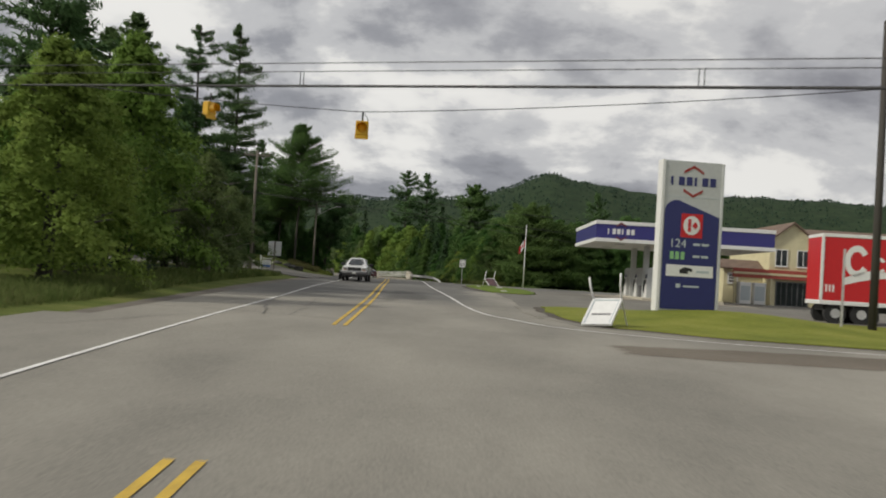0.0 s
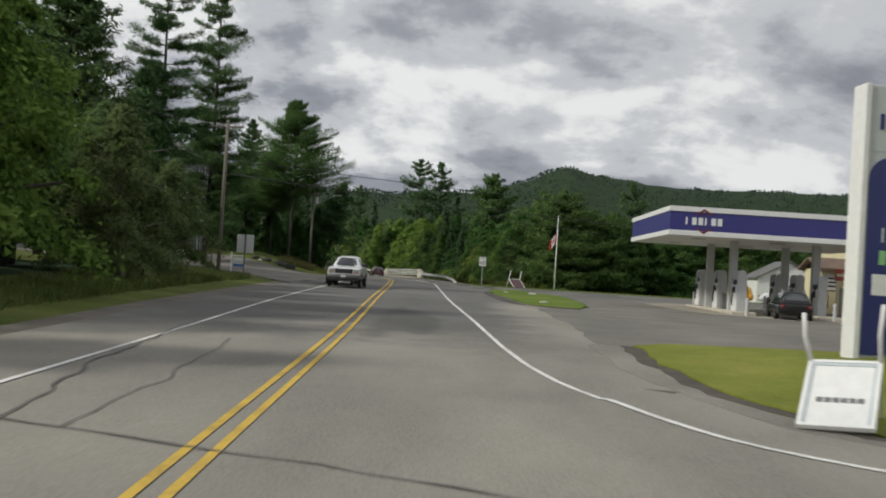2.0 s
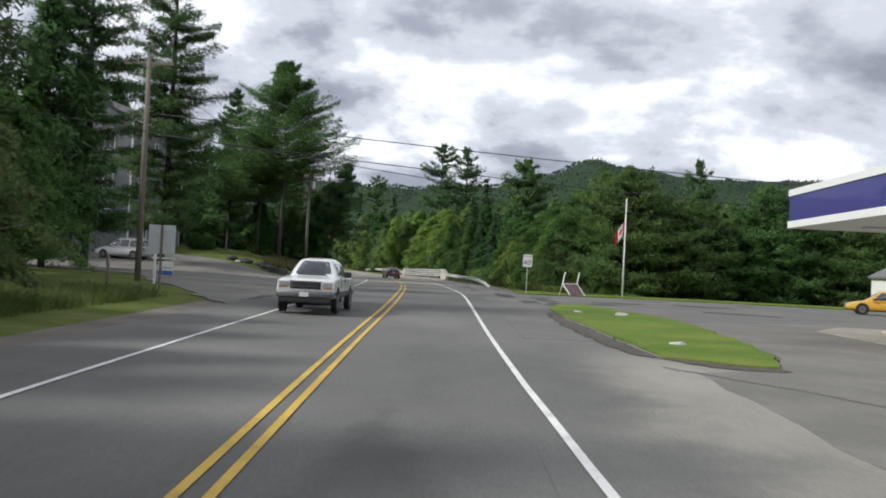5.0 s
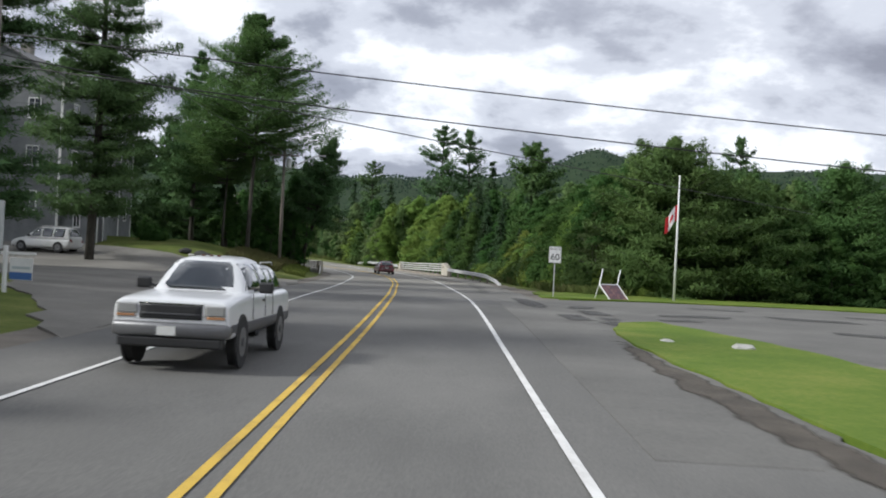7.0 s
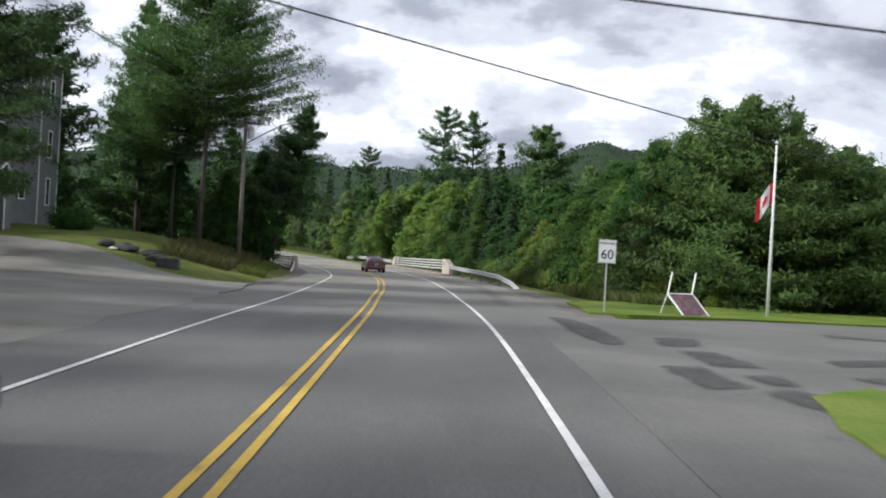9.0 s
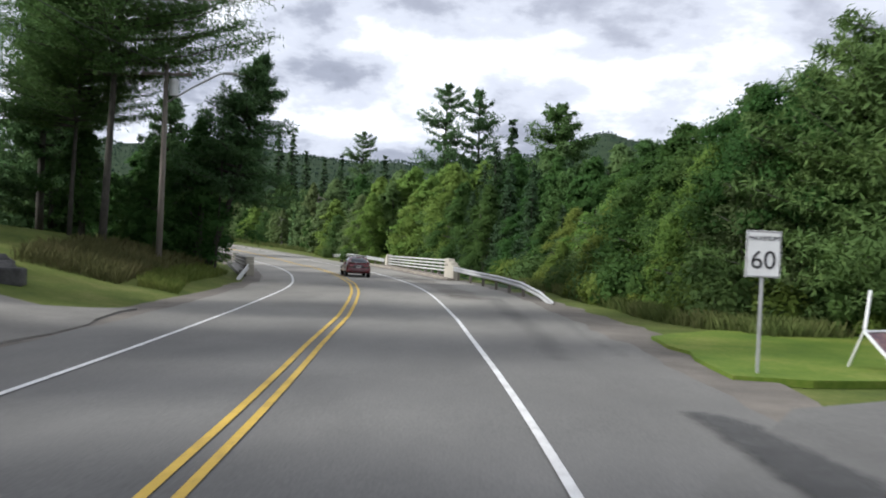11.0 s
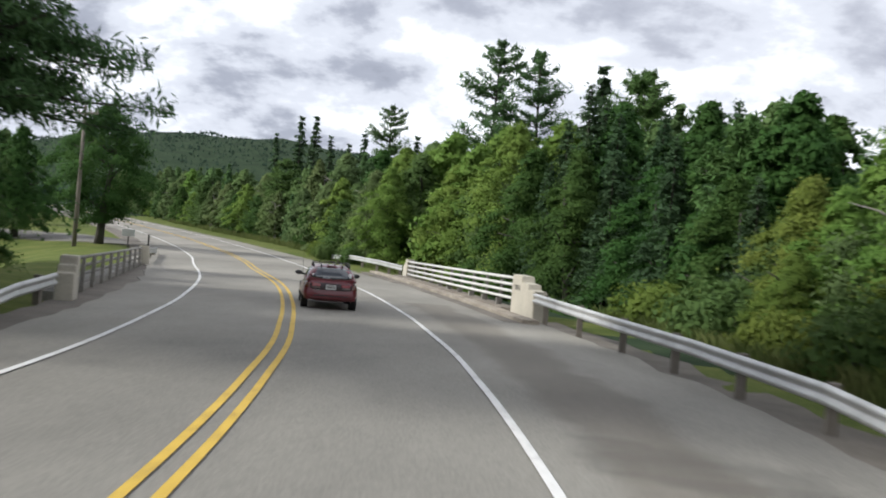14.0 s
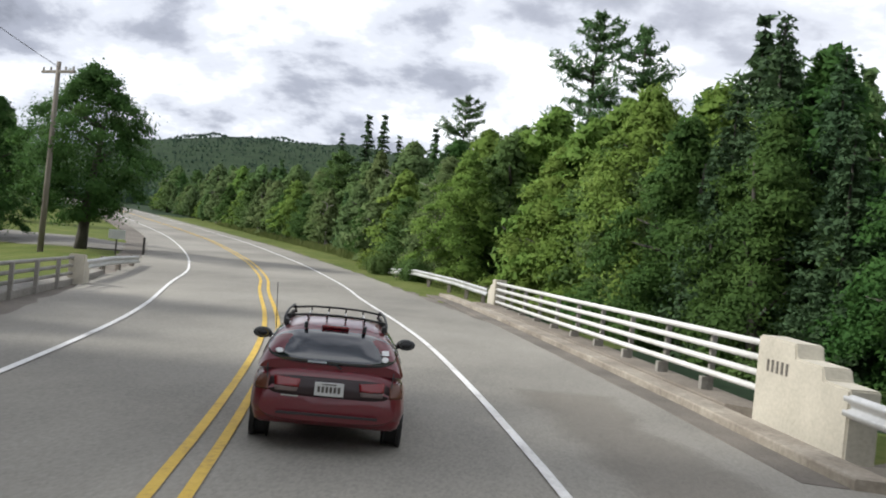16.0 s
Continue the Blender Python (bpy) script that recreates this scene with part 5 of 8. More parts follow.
def flagpole(x, y):
    root = empty("flagpole", "white flagpole with a red and white flag at half mast", "flagpole", pose(x, y, tz(x, y) - 0.02))
    tube_part("pole", [(0, 0, 0), (0, 0, 3.5), (0, 0, 7.45)], [0.075, 0.06, 0.04], "white", root, sides=12)
    part("base", cyl_bm(0.16, 0.12, 16, pose(0, 0, 0.06)), "concrete", root)
    bm = bmesh.new()
    bmesh.ops.create_uvsphere(bm, u_segments=12, v_segments=8, radius=0.07, matrix=pose(0, 0, 7.49))
    part("finial", bm, "white", root, smooth_shade=True)
    # limp flag: panels of red, white, red hanging in folds towards the road
    n, rows = 24, 14

    def cloth(u, v):
        fold = math.sin(u * 9 + v * 2) * 0.10 * (0.3 + u)
        return (-(u * 0.72) + fold * 0.3, fold + 0.02, 5.85 - v * 0.95 - u * 0.85 + 0.08 * math.sin(u * 6))
    for name, a, b, mat in (("red_panel", 0, 6, "flag_red"), ("white_panel", 6, 18, "flag_white"), ("red_panel", 18, 24, "flag_red")):
        V = [cloth(i / n, j / rows) for i in range(a, b + 1) for j in range(rows + 1)]
        F = [(i * (rows + 1) + j, (i + 1) * (rows + 1) + j, (i + 1) * (rows + 1) + j + 1, i * (rows + 1) + j + 1) for i in range(b - a) for j in range(rows)]
        obj(name, V, F, M[mat], root, smooth_shade=True)
    leafo = [(0, 0.24), (0.06, 0.12), (0.16, 0.16), (0.14, 0.02), (0.22, -0.02), (0.10, -0.10), (0.12, -0.16), (0, -0.14), (-0.12, -0.16), (-0.10, -0.10), (-0.22, -0.02), (-0.14, 0.02), (-0.16, 0.16), (-0.06, 0.12)]
    V = []
    for lx, lz in [(0, 0)] + leafo:
        p = cloth(0.5 + lx * 0.9, 0.5 - lz)
        V.append((p[0], p[1] - 0.02, p[2]))
    obj("emblem", V, [(0, i, i % 14 + 1) for i in range(1, 15)], M["flag_red"], root)
    return root


flagpole(8.92, 121.3)
M["poster"] = material("dark_poster", [(0.03, 0.03, 0.05), (0.10, 0.04, 0.05), (0.30, 0.16, 0.12)], scale=3.5, fine=9, rough=0.4, bump=0)
M["white_sheet"] = plain("white_board", (0.72, 0.72, 0.71), 0.5)


def toppled_board(x, y, turn, w, h, leg, face, label, tilt=48, roll=0.0, z0=0.0, slant=-0.12):
    """A framed advertising board that has tipped over: the panel leans back, its two legs stick up past it."""
    root = empty("advertising_board", label, "board", pose(x, y, tz(x, y) + z0, 0, roll, turn))
    m = pose(0, 0, 0.03, -tilt)
    box("panel", (-w / 2 + 0.05, -0.012, 0.05), (w / 2 - 0.05, 0.012, h - 0.05), face, root, m=m)
    for lo, hi in (((-w / 2, 0), (w / 2, 0.06)), ((-w / 2, h - 0.06), (w / 2, h)), ((-w / 2, 0.06), (-w / 2 + 0.06, h - 0.06)), ((w / 2 - 0.06, 0.06), (w / 2, h - 0.06))):
        box("frame_bar", (lo[0], -0.03, lo[1]), (hi[0], 0.03, hi[1]), "white", root, 0.006, m=m)
    top = m @ Vector((0, 0, h))
    for s in (-1, 1):
        tube_part("leg", [(s * (w / 2 - 0.05), top.y, top.z - 0.05), (s * (w / 2 - 0.05) + slant, top.y + 0.12, top.z + leg)], 0.035, "white", root)
        tube_part("prop", [(s * (w / 2 - 0.05), top.y, top.z), (s * (w / 2 - 0.02) + 0.1, top.y + 0.45, 0.0)], 0.028, "white", root)
    return root


def tipped_frame(corner, along, up, w, h):
    """A framed board propped on its bent legs on the grass; corner: its lowest corner, along and up: its edges."""
    u = Vector(along).normalized()
    n = u.cross(Vector(up)).normalized()
    v = n.cross(u)
    m = Matrix((u, -n, v)).transposed().to_4x4()
    root = empty("advertising_board", "toppled white framed board with bent legs in the air on grass", "board", pose(*corner))
    box("panel", (0.05, -0.012, 0.05), (w - 0.05, 0.012, h - 0.05), "white_sheet", root, m=m)
    for lo, hi in (((0, 0), (w, 0.06)), ((0, h - 0.06), (w, h)), ((0, 0.06), (0.06, h - 0.06)), ((w - 0.06, 0.06), (w, h - 0.06))):
        box("frame_bar", (lo[0], -0.04, lo[1]), (hi[0], 0.04, hi[1]), "white", root, 0.006, m=m)
    for lo, hi in (((0.06, h - 0.12), (w - 0.06, h - 0.065)), ((0.06, 0.065), (0.1, h - 0.12)), ((w - 0.1, 0.065), (w - 0.06, h - 0.12))):
        box("inner_rim", (lo[0], -0.03, lo[1]), (hi[0], 0.016, hi[1]), "grey_digit", root, m=m)
    for k in range(6):
        box("lettering_bar", (0.2 + k * 0.11, -0.02, h * 0.36), (0.29 + k * 0.11, -0.0125, h * 0.36 + 0.1), "grey_bin", root, m=m)
    for x, top in ((0.03, (-0.22, -0.25, 0.72)), (w - 0.03, (-0.12, -0.3, 0.86))):
        p = m @ Vector((x, 0, h - 0.03))
        tube_part("leg", [p, p + Vector(top) * 0.5 + Vector((-0.03, 0, 0)), p + Vector(top)], 0.034, "white", root)
        foot = p + Vector((0.35, 0.75, 0))
        tube_part("prop", [p, (foot.x, foot.y, 0.0)], 0.026, "white", root)


M["grey_bin"] = plain("grey_plastic", (0.16, 0.16, 0.165), 0.6)
tipped_frame((5.5, 33.5, tz(5.5, 33.5) + 0.1), (0.88, -0.45, 0.06), (0.5, 1.1, 0.86), 1.02, 1.45)
toppled_board(5.35, 117.9, 34, 1.4, 1.35, 0.85, "poster", "toppled board with a dark poster lying on grass", 50, 0, slant=0.3)


M["pale_rock"] = material("pale_rock", [(0.3, 0.29, 0.27), (0.46, 0.45, 0.42), (0.6, 0.58, 0.55)], scale=3, fine=20, rough=0.9, bump=0.4)


def rock(x, y, s, seed, label):
    bm = bmesh.new()
    bmesh.ops.create_icosphere(bm, subdivisions=2, radius=1)
    for v in bm.verts:
        v.co *= 1 + 0.35 * noise.noise(v.co * 1.3 + Vector((seed, 0, 0)))
        v.co = Vector((v.co.x * s * 1.25, v.co.y * s, max(v.co.z, -0.3) * s * 0.62))
    ob = part("rock", bm, "pale_rock")
    ob.matrix_basis = pose(x, y, tz(x, y) + s * 0.12, 0, 0, seed * 40)
    return tagged(ob, label, "rock")


rock(4.6, 72.2, 0.26, 2, "white rock on the grass island")
rock(3.05, 87.6, 0.22, 3, "small white rock on the grass island")
rock(4.8, 86.6, 0.30, 5, "pale grey rock on the grass island")
M["dark_rock"] = material("dark_rock", [(0.02, 0.02, 0.02), (0.045, 0.044, 0.042), (0.09, 0.088, 0.084)], scale=3, fine=20, rough=0.85, bump=0.4)
for k, (x, y) in enumerate(((-23.6, 130.9), (-22.3, 130.6), (-21.0, 130.6), (-20.2, 129.2))):
    ob = rock(x, y, 0.46 + 0.08 * (k % 2), 21 + k, "dark mossy boulder between yard and lawn")
    ob.data.materials[0] = M["dark_rock"]
rock(-22.9, 130.1, 0.2, 31, "white boulder between yard and lawn")
ob = box("stone_block", (-0.55, -0.35, -0.1), (0.55, 0.35, 0.5), "dark_rock", None, 0.08)
ob.matrix_basis = pose(-19.0, 127.4, tz(-19.0, 127.4), 0, 0, 12)
tagged(ob, "dark weathered stone block at the end of the lawn", "stone block")


def low_sign(x, y, turn):
    root = empty("low_sign", "small grey sign plate on a short post by the bend", "sign", pose(x, y, tz(x, y) - 0.1, 0, 0, turn))
    box("post", (-0.03, -0.03, 0), (0.03, 0.03, 1.2), "dark_pole", root)
    box("plate", (-0.42, -0.05, 0.85), (0.42, -0.032, 1.32), "steel", root, 0.01)


low_sign(-34.4, 197.0, 12)
ob = box("marker_post", (-0.05, -0.04, -0.1), (0.05, 0.04, 0.95), "dark_pole", None, 0.01)
ob.matrix_basis = pose(-33.2, 197.6, tz(-33.2, 197.6))
tagged(ob, "short dark marker post in the verge", "post")


def sale_sign(x, y, turn):
    root = empty("sale_sign", "white post with a hanging white and blue panel on grass", "sign", pose(x, y, tz(x, y) - 0.1, 0, 0, turn))
    box("post", (-0.05, -0.05, 0), (0.05, 0.05, 1.55), "white", root, 0.006)
    box("arm", (-0.15, -0.035, 1.28), (1.0, 0.035, 1.36), "white", root, 0.004)
    panel = box("panel", (0.16, -0.012, 0.5), (0.92, 0.012, 1.18), "white", root, 0.004)
    box("blue_band", (0.165, -0.018, 0.52), (0.915, -0.0125, 0.74), "sign_blue", panel)
    box("lettering_bar", (0.24, -0.018, 0.84), (0.84, -0.0125, 0.92), "grey_digit", panel)
    for xx in (0.24, 0.84):
        tube_part("hanger", [(xx, 0, 1.18), (xx, 0, 1.28)], 0.008, "steel", root, sides=5)


M["sign_blue"] = plain("sign_blue", (0.06, 0.14, 0.36), 0.5)
sale_sign(-16.6, 91.2, -6)
ob = tube_part("wooden_post", [(0, 0, -0.2), (0.02, 0, 0.6), (0, 0, 1.35)], 0.07, "wood_pole", None, sides=9)
ob.matrix_basis = pose(-16.4, 85.0, tz(-16.4, 85.0))
tagged(ob, "weathered wooden post in the tall grass", "post")
guy = tube_part("guy_wire", [(-20.6, 86.0, tz(-20.6, 86.0) - 0.1), (-17.8, 92.0, 9.6)], 0.012, "wire", None, sides=5)
tagged(guy, "thin steel guy wire of the utility pole", "wire")


M["dark_trim"] = plain("dark_bumper", (0.07, 0.07, 0.075), 0.5)
M["dark_glass"] = plain("dark_glass", (0.02, 0.024, 0.028), 0.08, spec=0.8, bump=0)
M["cream"] = material("cream_siding", [(0.52, 0.47, 0.29), (0.62, 0.565, 0.36), (0.68, 0.62, 0.41)], scale=1.0, fine=16, rough=0.7, bump=0.1)
M["roof_brown"] = material("brown_shingle", [(0.10, 0.07, 0.055), (0.16, 0.11, 0.085), (0.21, 0.15, 0.11)], scale=1.5, fine=14, rough=0.9, bump=0.4)
M["roof_grey"] = material("grey_shingle", [(0.09, 0.09, 0.09), (0.14, 0.14, 0.14), (0.19, 0.19, 0.19)], scale=1.5, fine=14, rough=0.9, bump=0.4)
M["gravel_grey"] = material("gravel_grey", [(0.105, 0.097, 0.085), (0.165, 0.156, 0.138), (0.24, 0.224, 0.20)], scale=0.3, fine=16, rough=0.95, bump=0.5)
M["concrete_pad"] = material("stained_concrete", [(0.20, 0.18, 0.15), (0.31, 0.28, 0.235), (0.39, 0.355, 0.30)], scale=0.5, fine=12, rough=0.9, bump=0.2)
M["siding_grey"] = material("grey_siding", [(0.145, 0.152, 0.16), (0.19, 0.198, 0.206), (0.235, 0.243, 0.25)], scale=1.2, fine=14, rough=0.75, bump=0.15)
M["red_trim_mat"] = plain("shop_red", (0.36, 0.07, 0.05), 0.5)

M["asphalt_worn"] = material("asphalt_worn", [(0.068, 0.067, 0.066), (0.098, 0.096, 0.093), (0.14, 0.136, 0.13)], scale=0.5, fine=26, rough=0.9, bump=0.25, spec=0.3, stretch=(1, 0.4, 1))
M["asphalt_brown"] = material("asphalt_brown", [(0.12, 0.095, 0.07), (0.185, 0.15, 0.115), (0.25, 0.21, 0.17)], scale=0.5, fine=20, rough=0.92, bump=0.3, spec=0.3)
for key, most in (("asphalt_worn", 0.2), ("asphalt_brown", 0.5), ("asphalt_dark", 0.72), ("dirt", 1.0), ("gravel", 1.0)):
    M[key + "_soft"] = feathered(key, most=most)
M["asphalt_brown_faint"] = feathered("asphalt_brown", scale=0.6, most=0.2)
M["oil_stain"] = feathered("asphalt_dark", scale=1.2, most=0.2)

# ---- grass islands and surface patches ----
def shoulder_band(y0, y1, a, b):
    """Outline of a band on the outer shoulder, from offset a to offset b beyond the white line."""
    ys = np.linspace(y0, y1, 9)
    return [tuple(road_frame(y, line_r(y) + a)[:2]) for y in ys] + [tuple(road_frame(y, line_r(y) + b + 0.25 * math.sin(y))[:2]) for y in ys[::-1]]


drape("grass_island", [(5.9, 66.8), (3.6, 68.2), (3.4, 72), (2.75, 78), (2.25, 83), (1.95, 90.4), (2.6, 94), (4.0, 95.5), (5.4, 91), (6.4, 87), (6.9, 83), (6.9, 75), (6.6, 70)], 0.10, M["grass"],
      "bright green grass island between road and forecourt", "grass", jag=0.25, step=0.8)
drape("grass_corner", [(5.2, 45.6), (5.0, 41), (5.4, 36.6), (6.6, 33.2), (9.7, 31.2), (16, 30.2), (40, 28.5), (60, 28), (60, 45), (30, 44.6), (22, 45.5), (15, 46.8), (9, 47.2), (6.3, 46.8)], 0.10, M["grass_dry"],
      "bright green grass verge at the corner of the filling station", "grass", jag=0.25, step=0.9)
drape("grass_strip", [(2.5, 115.7), (1.0, 115.8), (0.85, 119), (0.7, 124.5), (3, 128), (60, 136), (60, 124), (34, 120.2), (15, 119.6), (6.6, 117.2)], 0.10, M["grass"], "green grass strip along the wood's edge", "grass", jag=0.3, step=1.2)
drape("dirt_edge", [(1.25, 92.5), (1.42, 88), (1.58, 82), (1.95, 75.7), (2.4, 70.9), (2.9, 68.3), (4.4, 66.2), (6.2, 65.9), (5.9, 66.9), (3.6, 68.3), (3.2, 71.5), (2.65, 78), (2.2, 83), (1.9, 90.6)], 0.066, M["dirt_soft"], "brown dirt edge along the grass island", "dirt", jag=0.2, step=0.35, thick=0.0, soft=0.22)
drape("dirt_edge", [(4.0, 46), (4.2, 38), (5.4, 33.4), (8.5, 30.2), (16, 28.9), (60, 26.6), (60, 28.4), (16, 30.4), (9.8, 31.4), (6.7, 33.4), (5.5, 36.8), (5.0, 45.4)], 0.060, M["asphalt_old"], "pale worn asphalt edge along the corner verge", "edge", jag=0.3, step=0.9, thick=0.08)
drape("dirt_edge", [(4.75, 45.6), (4.65, 41), (5.05, 36.5), (6.3, 33.0), (9.5, 30.9), (16, 29.9), (60, 27.7), (60, 28.4), (16, 30.4), (9.8, 31.4), (6.7, 33.4), (5.5, 36.8), (5.1, 45.4)], 0.070, M["dirt"], "brown dirt along the corner verge", "dirt", jag=0.25, step=0.7, thick=0.06)
drape("gravel_lot", [(-10.0, 80.5), (-11.5, 82.8), (-13.2, 86.4), (-15.6, 91), (-18, 94), (-20.5, 100), (-34, 112), (-60, 120), (-60, 128), (-40, 131), (-30, 131.4), (-24, 129.6), (-19, 125.5), (-16.2, 123.5), (-14.2, 125.5), (-13.2, 120), (-11.6, 106), (-10.6, 92)], 0.05, M["gravel_grey"],
      "grey gravel yard beside the road", "yard", jag=0.4, step=1.2, thick=0.1)
drape("driveway", [(-33.4, 201), (-37.5, 207), (-44, 211), (-66, 214), (-66, 207), (-46, 203), (-37, 199)], 0.05, M["gravel_grey"], "grey gravel driveway beyond the bridge", "driveway", jag=0.4, step=1.2, thick=0.1)
drape("pump_pad", [(11.6, 83), (12.2, 76), (13.2, 71.4), (16.8, 69.6), (22, 69.5), (22.8, 84), (18, 87), (13.5, 86.6)], 0.072, M["concrete_pad"], "pale stained concrete pad below the pumps", "pad", step=1.2, thick=0.02)
# darker wheel-worn bands on the wide paved shoulder, a seam patch and the brown stain by the crossing
for outline, mat, label in (
        ([(-4.4, 141.6), (-4.05, 136.5), (-3.7, 131.9), (-3.15, 126.8), (-2.85, 122.5), (-2.6, 117), (-1.65, 117), (-1.85, 122.3), (-2.1, 126.7), (-2.5, 132.4), (-3.2, 141)], "asphalt_worn_soft", "darker wheel-worn band of asphalt on the shoulder"),
        ([(-1.75, 131.4), (-1.65, 126.5), (-1.48, 124.3), (-1.2, 120.5), (-0.9, 117.5), (-0.35, 118), (-0.7, 123.0), (-0.9, 125.6), (-1.1, 130)], "asphalt_worn_soft", "darker wheel-worn band of asphalt on the shoulder"),
        ([(-6.6, 143.5), (-5.4, 143.3), (-4.4, 142.6), (-3.2, 142.3), (-3.4, 139.3), (-4.7, 140.2), (-6.4, 141.0)], "asphalt_worn_soft", "darker asphalt patch across the shoulder"),
        ([(5.2, 26.2), (8.6, 27.1), (13.0, 27.5), (24, 26.7), (24, 23.8), (11, 23.2), (9.1, 23.2), (7.1, 23.1), (5.2, 23.4)], "asphalt_brown_soft", "brown stained band in the mouth of the side road"),
        ([(-2.2, 59), (-2.3, 53), (-2.15, 49.3), (-1.95, 42.6), (-1.3, 41), (-0.95, 45.6), (-0.1, 44.6), (0.35, 48), (0.25, 51.3), (-0.7, 54.6), (-1.5, 58)], "oil_stain", "dark oily stain in the lane"),
        (shoulder_band(139, 164.5, 0.5, 2.5), "asphalt_brown_faint", "brown dirt washed over the outer shoulder"),
        ([(-11.5, 82.6), (-12.4, 85.4), (-11.4, 86.0), (-10.9, 88.6), (-10.1, 90.2), (-10.0, 86.0), (-10.3, 81.8)], "dirt_soft", "dark dirt where yard and road meet")):
    drape("worn_band", outline, 0.0565, M[mat], label, "patch", base=zr1, jag=0.2, step=0.3, thick=0.0, soft=0.7)


for outline in ([(1.4, 104.2), (2.9, 105.2), (2.6, 102.2), (1.2, 101.3)], [(1.5, 101.0), (2.6, 101.0), (3.0, 97.9), (1.65, 97.6)], [(0.5, 97.4), (1.6, 97.9), (2.0, 94.8), (0.9, 94.0)], [(1.9, 96.6), (2.9, 97.2), (2.9, 95.2), (2.1, 94.9)],
                [(4.5, 100.4), (6.5, 101.8), (8.2, 101.6), (7.4, 99.8), (5.9, 99.7), (4.6, 99.0)], [(3.9, 97.2), (5.6, 98.0), (6.2, 96.9), (4.5, 96.2)], [(1.75, 94.7), (2.8, 95.3), (3.0, 92.9), (2.6, 92.2), (1.9, 93.0)],
                [(-0.95, 111.6), (0.1, 110.6), (0.6, 106.2), (0.75, 101.6), (-0.05, 101.0), (-0.6, 104.2)], [(9.5, 104.5), (13, 103.3), (13.4, 101.2), (9.8, 101.8)], [(7.6, 110.4), (10.4, 109.4), (10.2, 108.2), (7.4, 109)],
                [(9.6, 95.5), (13.2, 93.9), (13.4, 92.6), (9.4, 94)], [(14.5, 109), (18, 107), (18.3, 105.6), (14.2, 107.4)]):
    drape("asphalt_patch", outline, 0.076, M["asphalt_dark_soft"], "dark asphalt repair patch", "patch", jag=0.12, step=0.3, thick=0.0, soft=0.45)


def tar_line(points, w, label="dark tar-sealed crack across the road", z=0.064):
    P = catmull(points, 0.5)
    V, F = [], []
    for i, p in enumerate(P):
        t = (P[min(i + 1, len(P) - 1)] - P[max(i - 1, 0)]).normalized()
        nrm = Vector((t.y, -t.x, 0)) * w * 0.55 * (0.35 + 0.5 * abs(noise.noise((p.x, p.y, 3))) * 2)
        j = Vector((noise.noise((p.x * 0.8, p.y * 0.8, 1)), noise.noise((p.x * 0.8, p.y * 0.8, 4)), 0)) * 0.18
        for q in (p + j - nrm, p + j + nrm):
            V.append((q.x, q.y, float(zroad(p.y)) + z))
    F = [(i * 2, i * 2 + 1, i * 2 + 3, i * 2 + 2) for i in range(len(P) - 1)]
    return tagged(obj("tar_seam", V, F, M["tar"]), label, "road seam", kind="structure")


tar_line([(-8.4, 31.0), (-5.5, 30.6), (-4.2, 30.4), (-1.9, 29.6), (0.5, 28.7), (4, 27.4)], 0.075, z=0.068)
tar_line([(-4.2, 29.6), (-4.3, 30.8), (-5.4, 37.2), (-6.0, 44.4)], 0.06, z=0.068)
tar_line([(-3.4, 30.2), (-3.6, 34), (-4.2, 41)], 0.045, z=0.068)
tar_line([(-7.5, 22), (-5.4, 29)], 0.05, z=0.068)
tar_line([(3.2, 66), (6.2, 61), (7.4, 56.6), (12, 52.5)], 0.10)
tar_line([(-10.5, 150.2), (-8.8, 152.0), (-6.8, 152.8), (-5.2, 151.2)], 0.035)
# white line swinging into the side road
P = catmull([road_frame(35.2, line_r(35.2))[:2], road_frame(34.7, line_r(34.7))[:2], (3.75, 33.45), (4.64, 31.75), (6.6, 30.2), (10, 29.0), (16, 28.2), (26, 27.4)], 0.6)
V = []
for i, p in enumerate(P):
    t = (P[min(i + 1, len(P) - 1)] - P[max(i - 1, 0)]).normalized()
    for s in (-0.07, 0.07):
        q = p + Vector((t.y, -t.x, 0)) * s
        V.append((q.x, q.y, float(zroad(q.y)) + 0.064))
tagged(obj("white_line", V, [(i * 2, i * 2 + 1, i * 2 + 3, i * 2 + 2) for i in range(len(P) - 1)], M["white_line"]), "faded white line curving into the side road", "road marking", kind="structure")


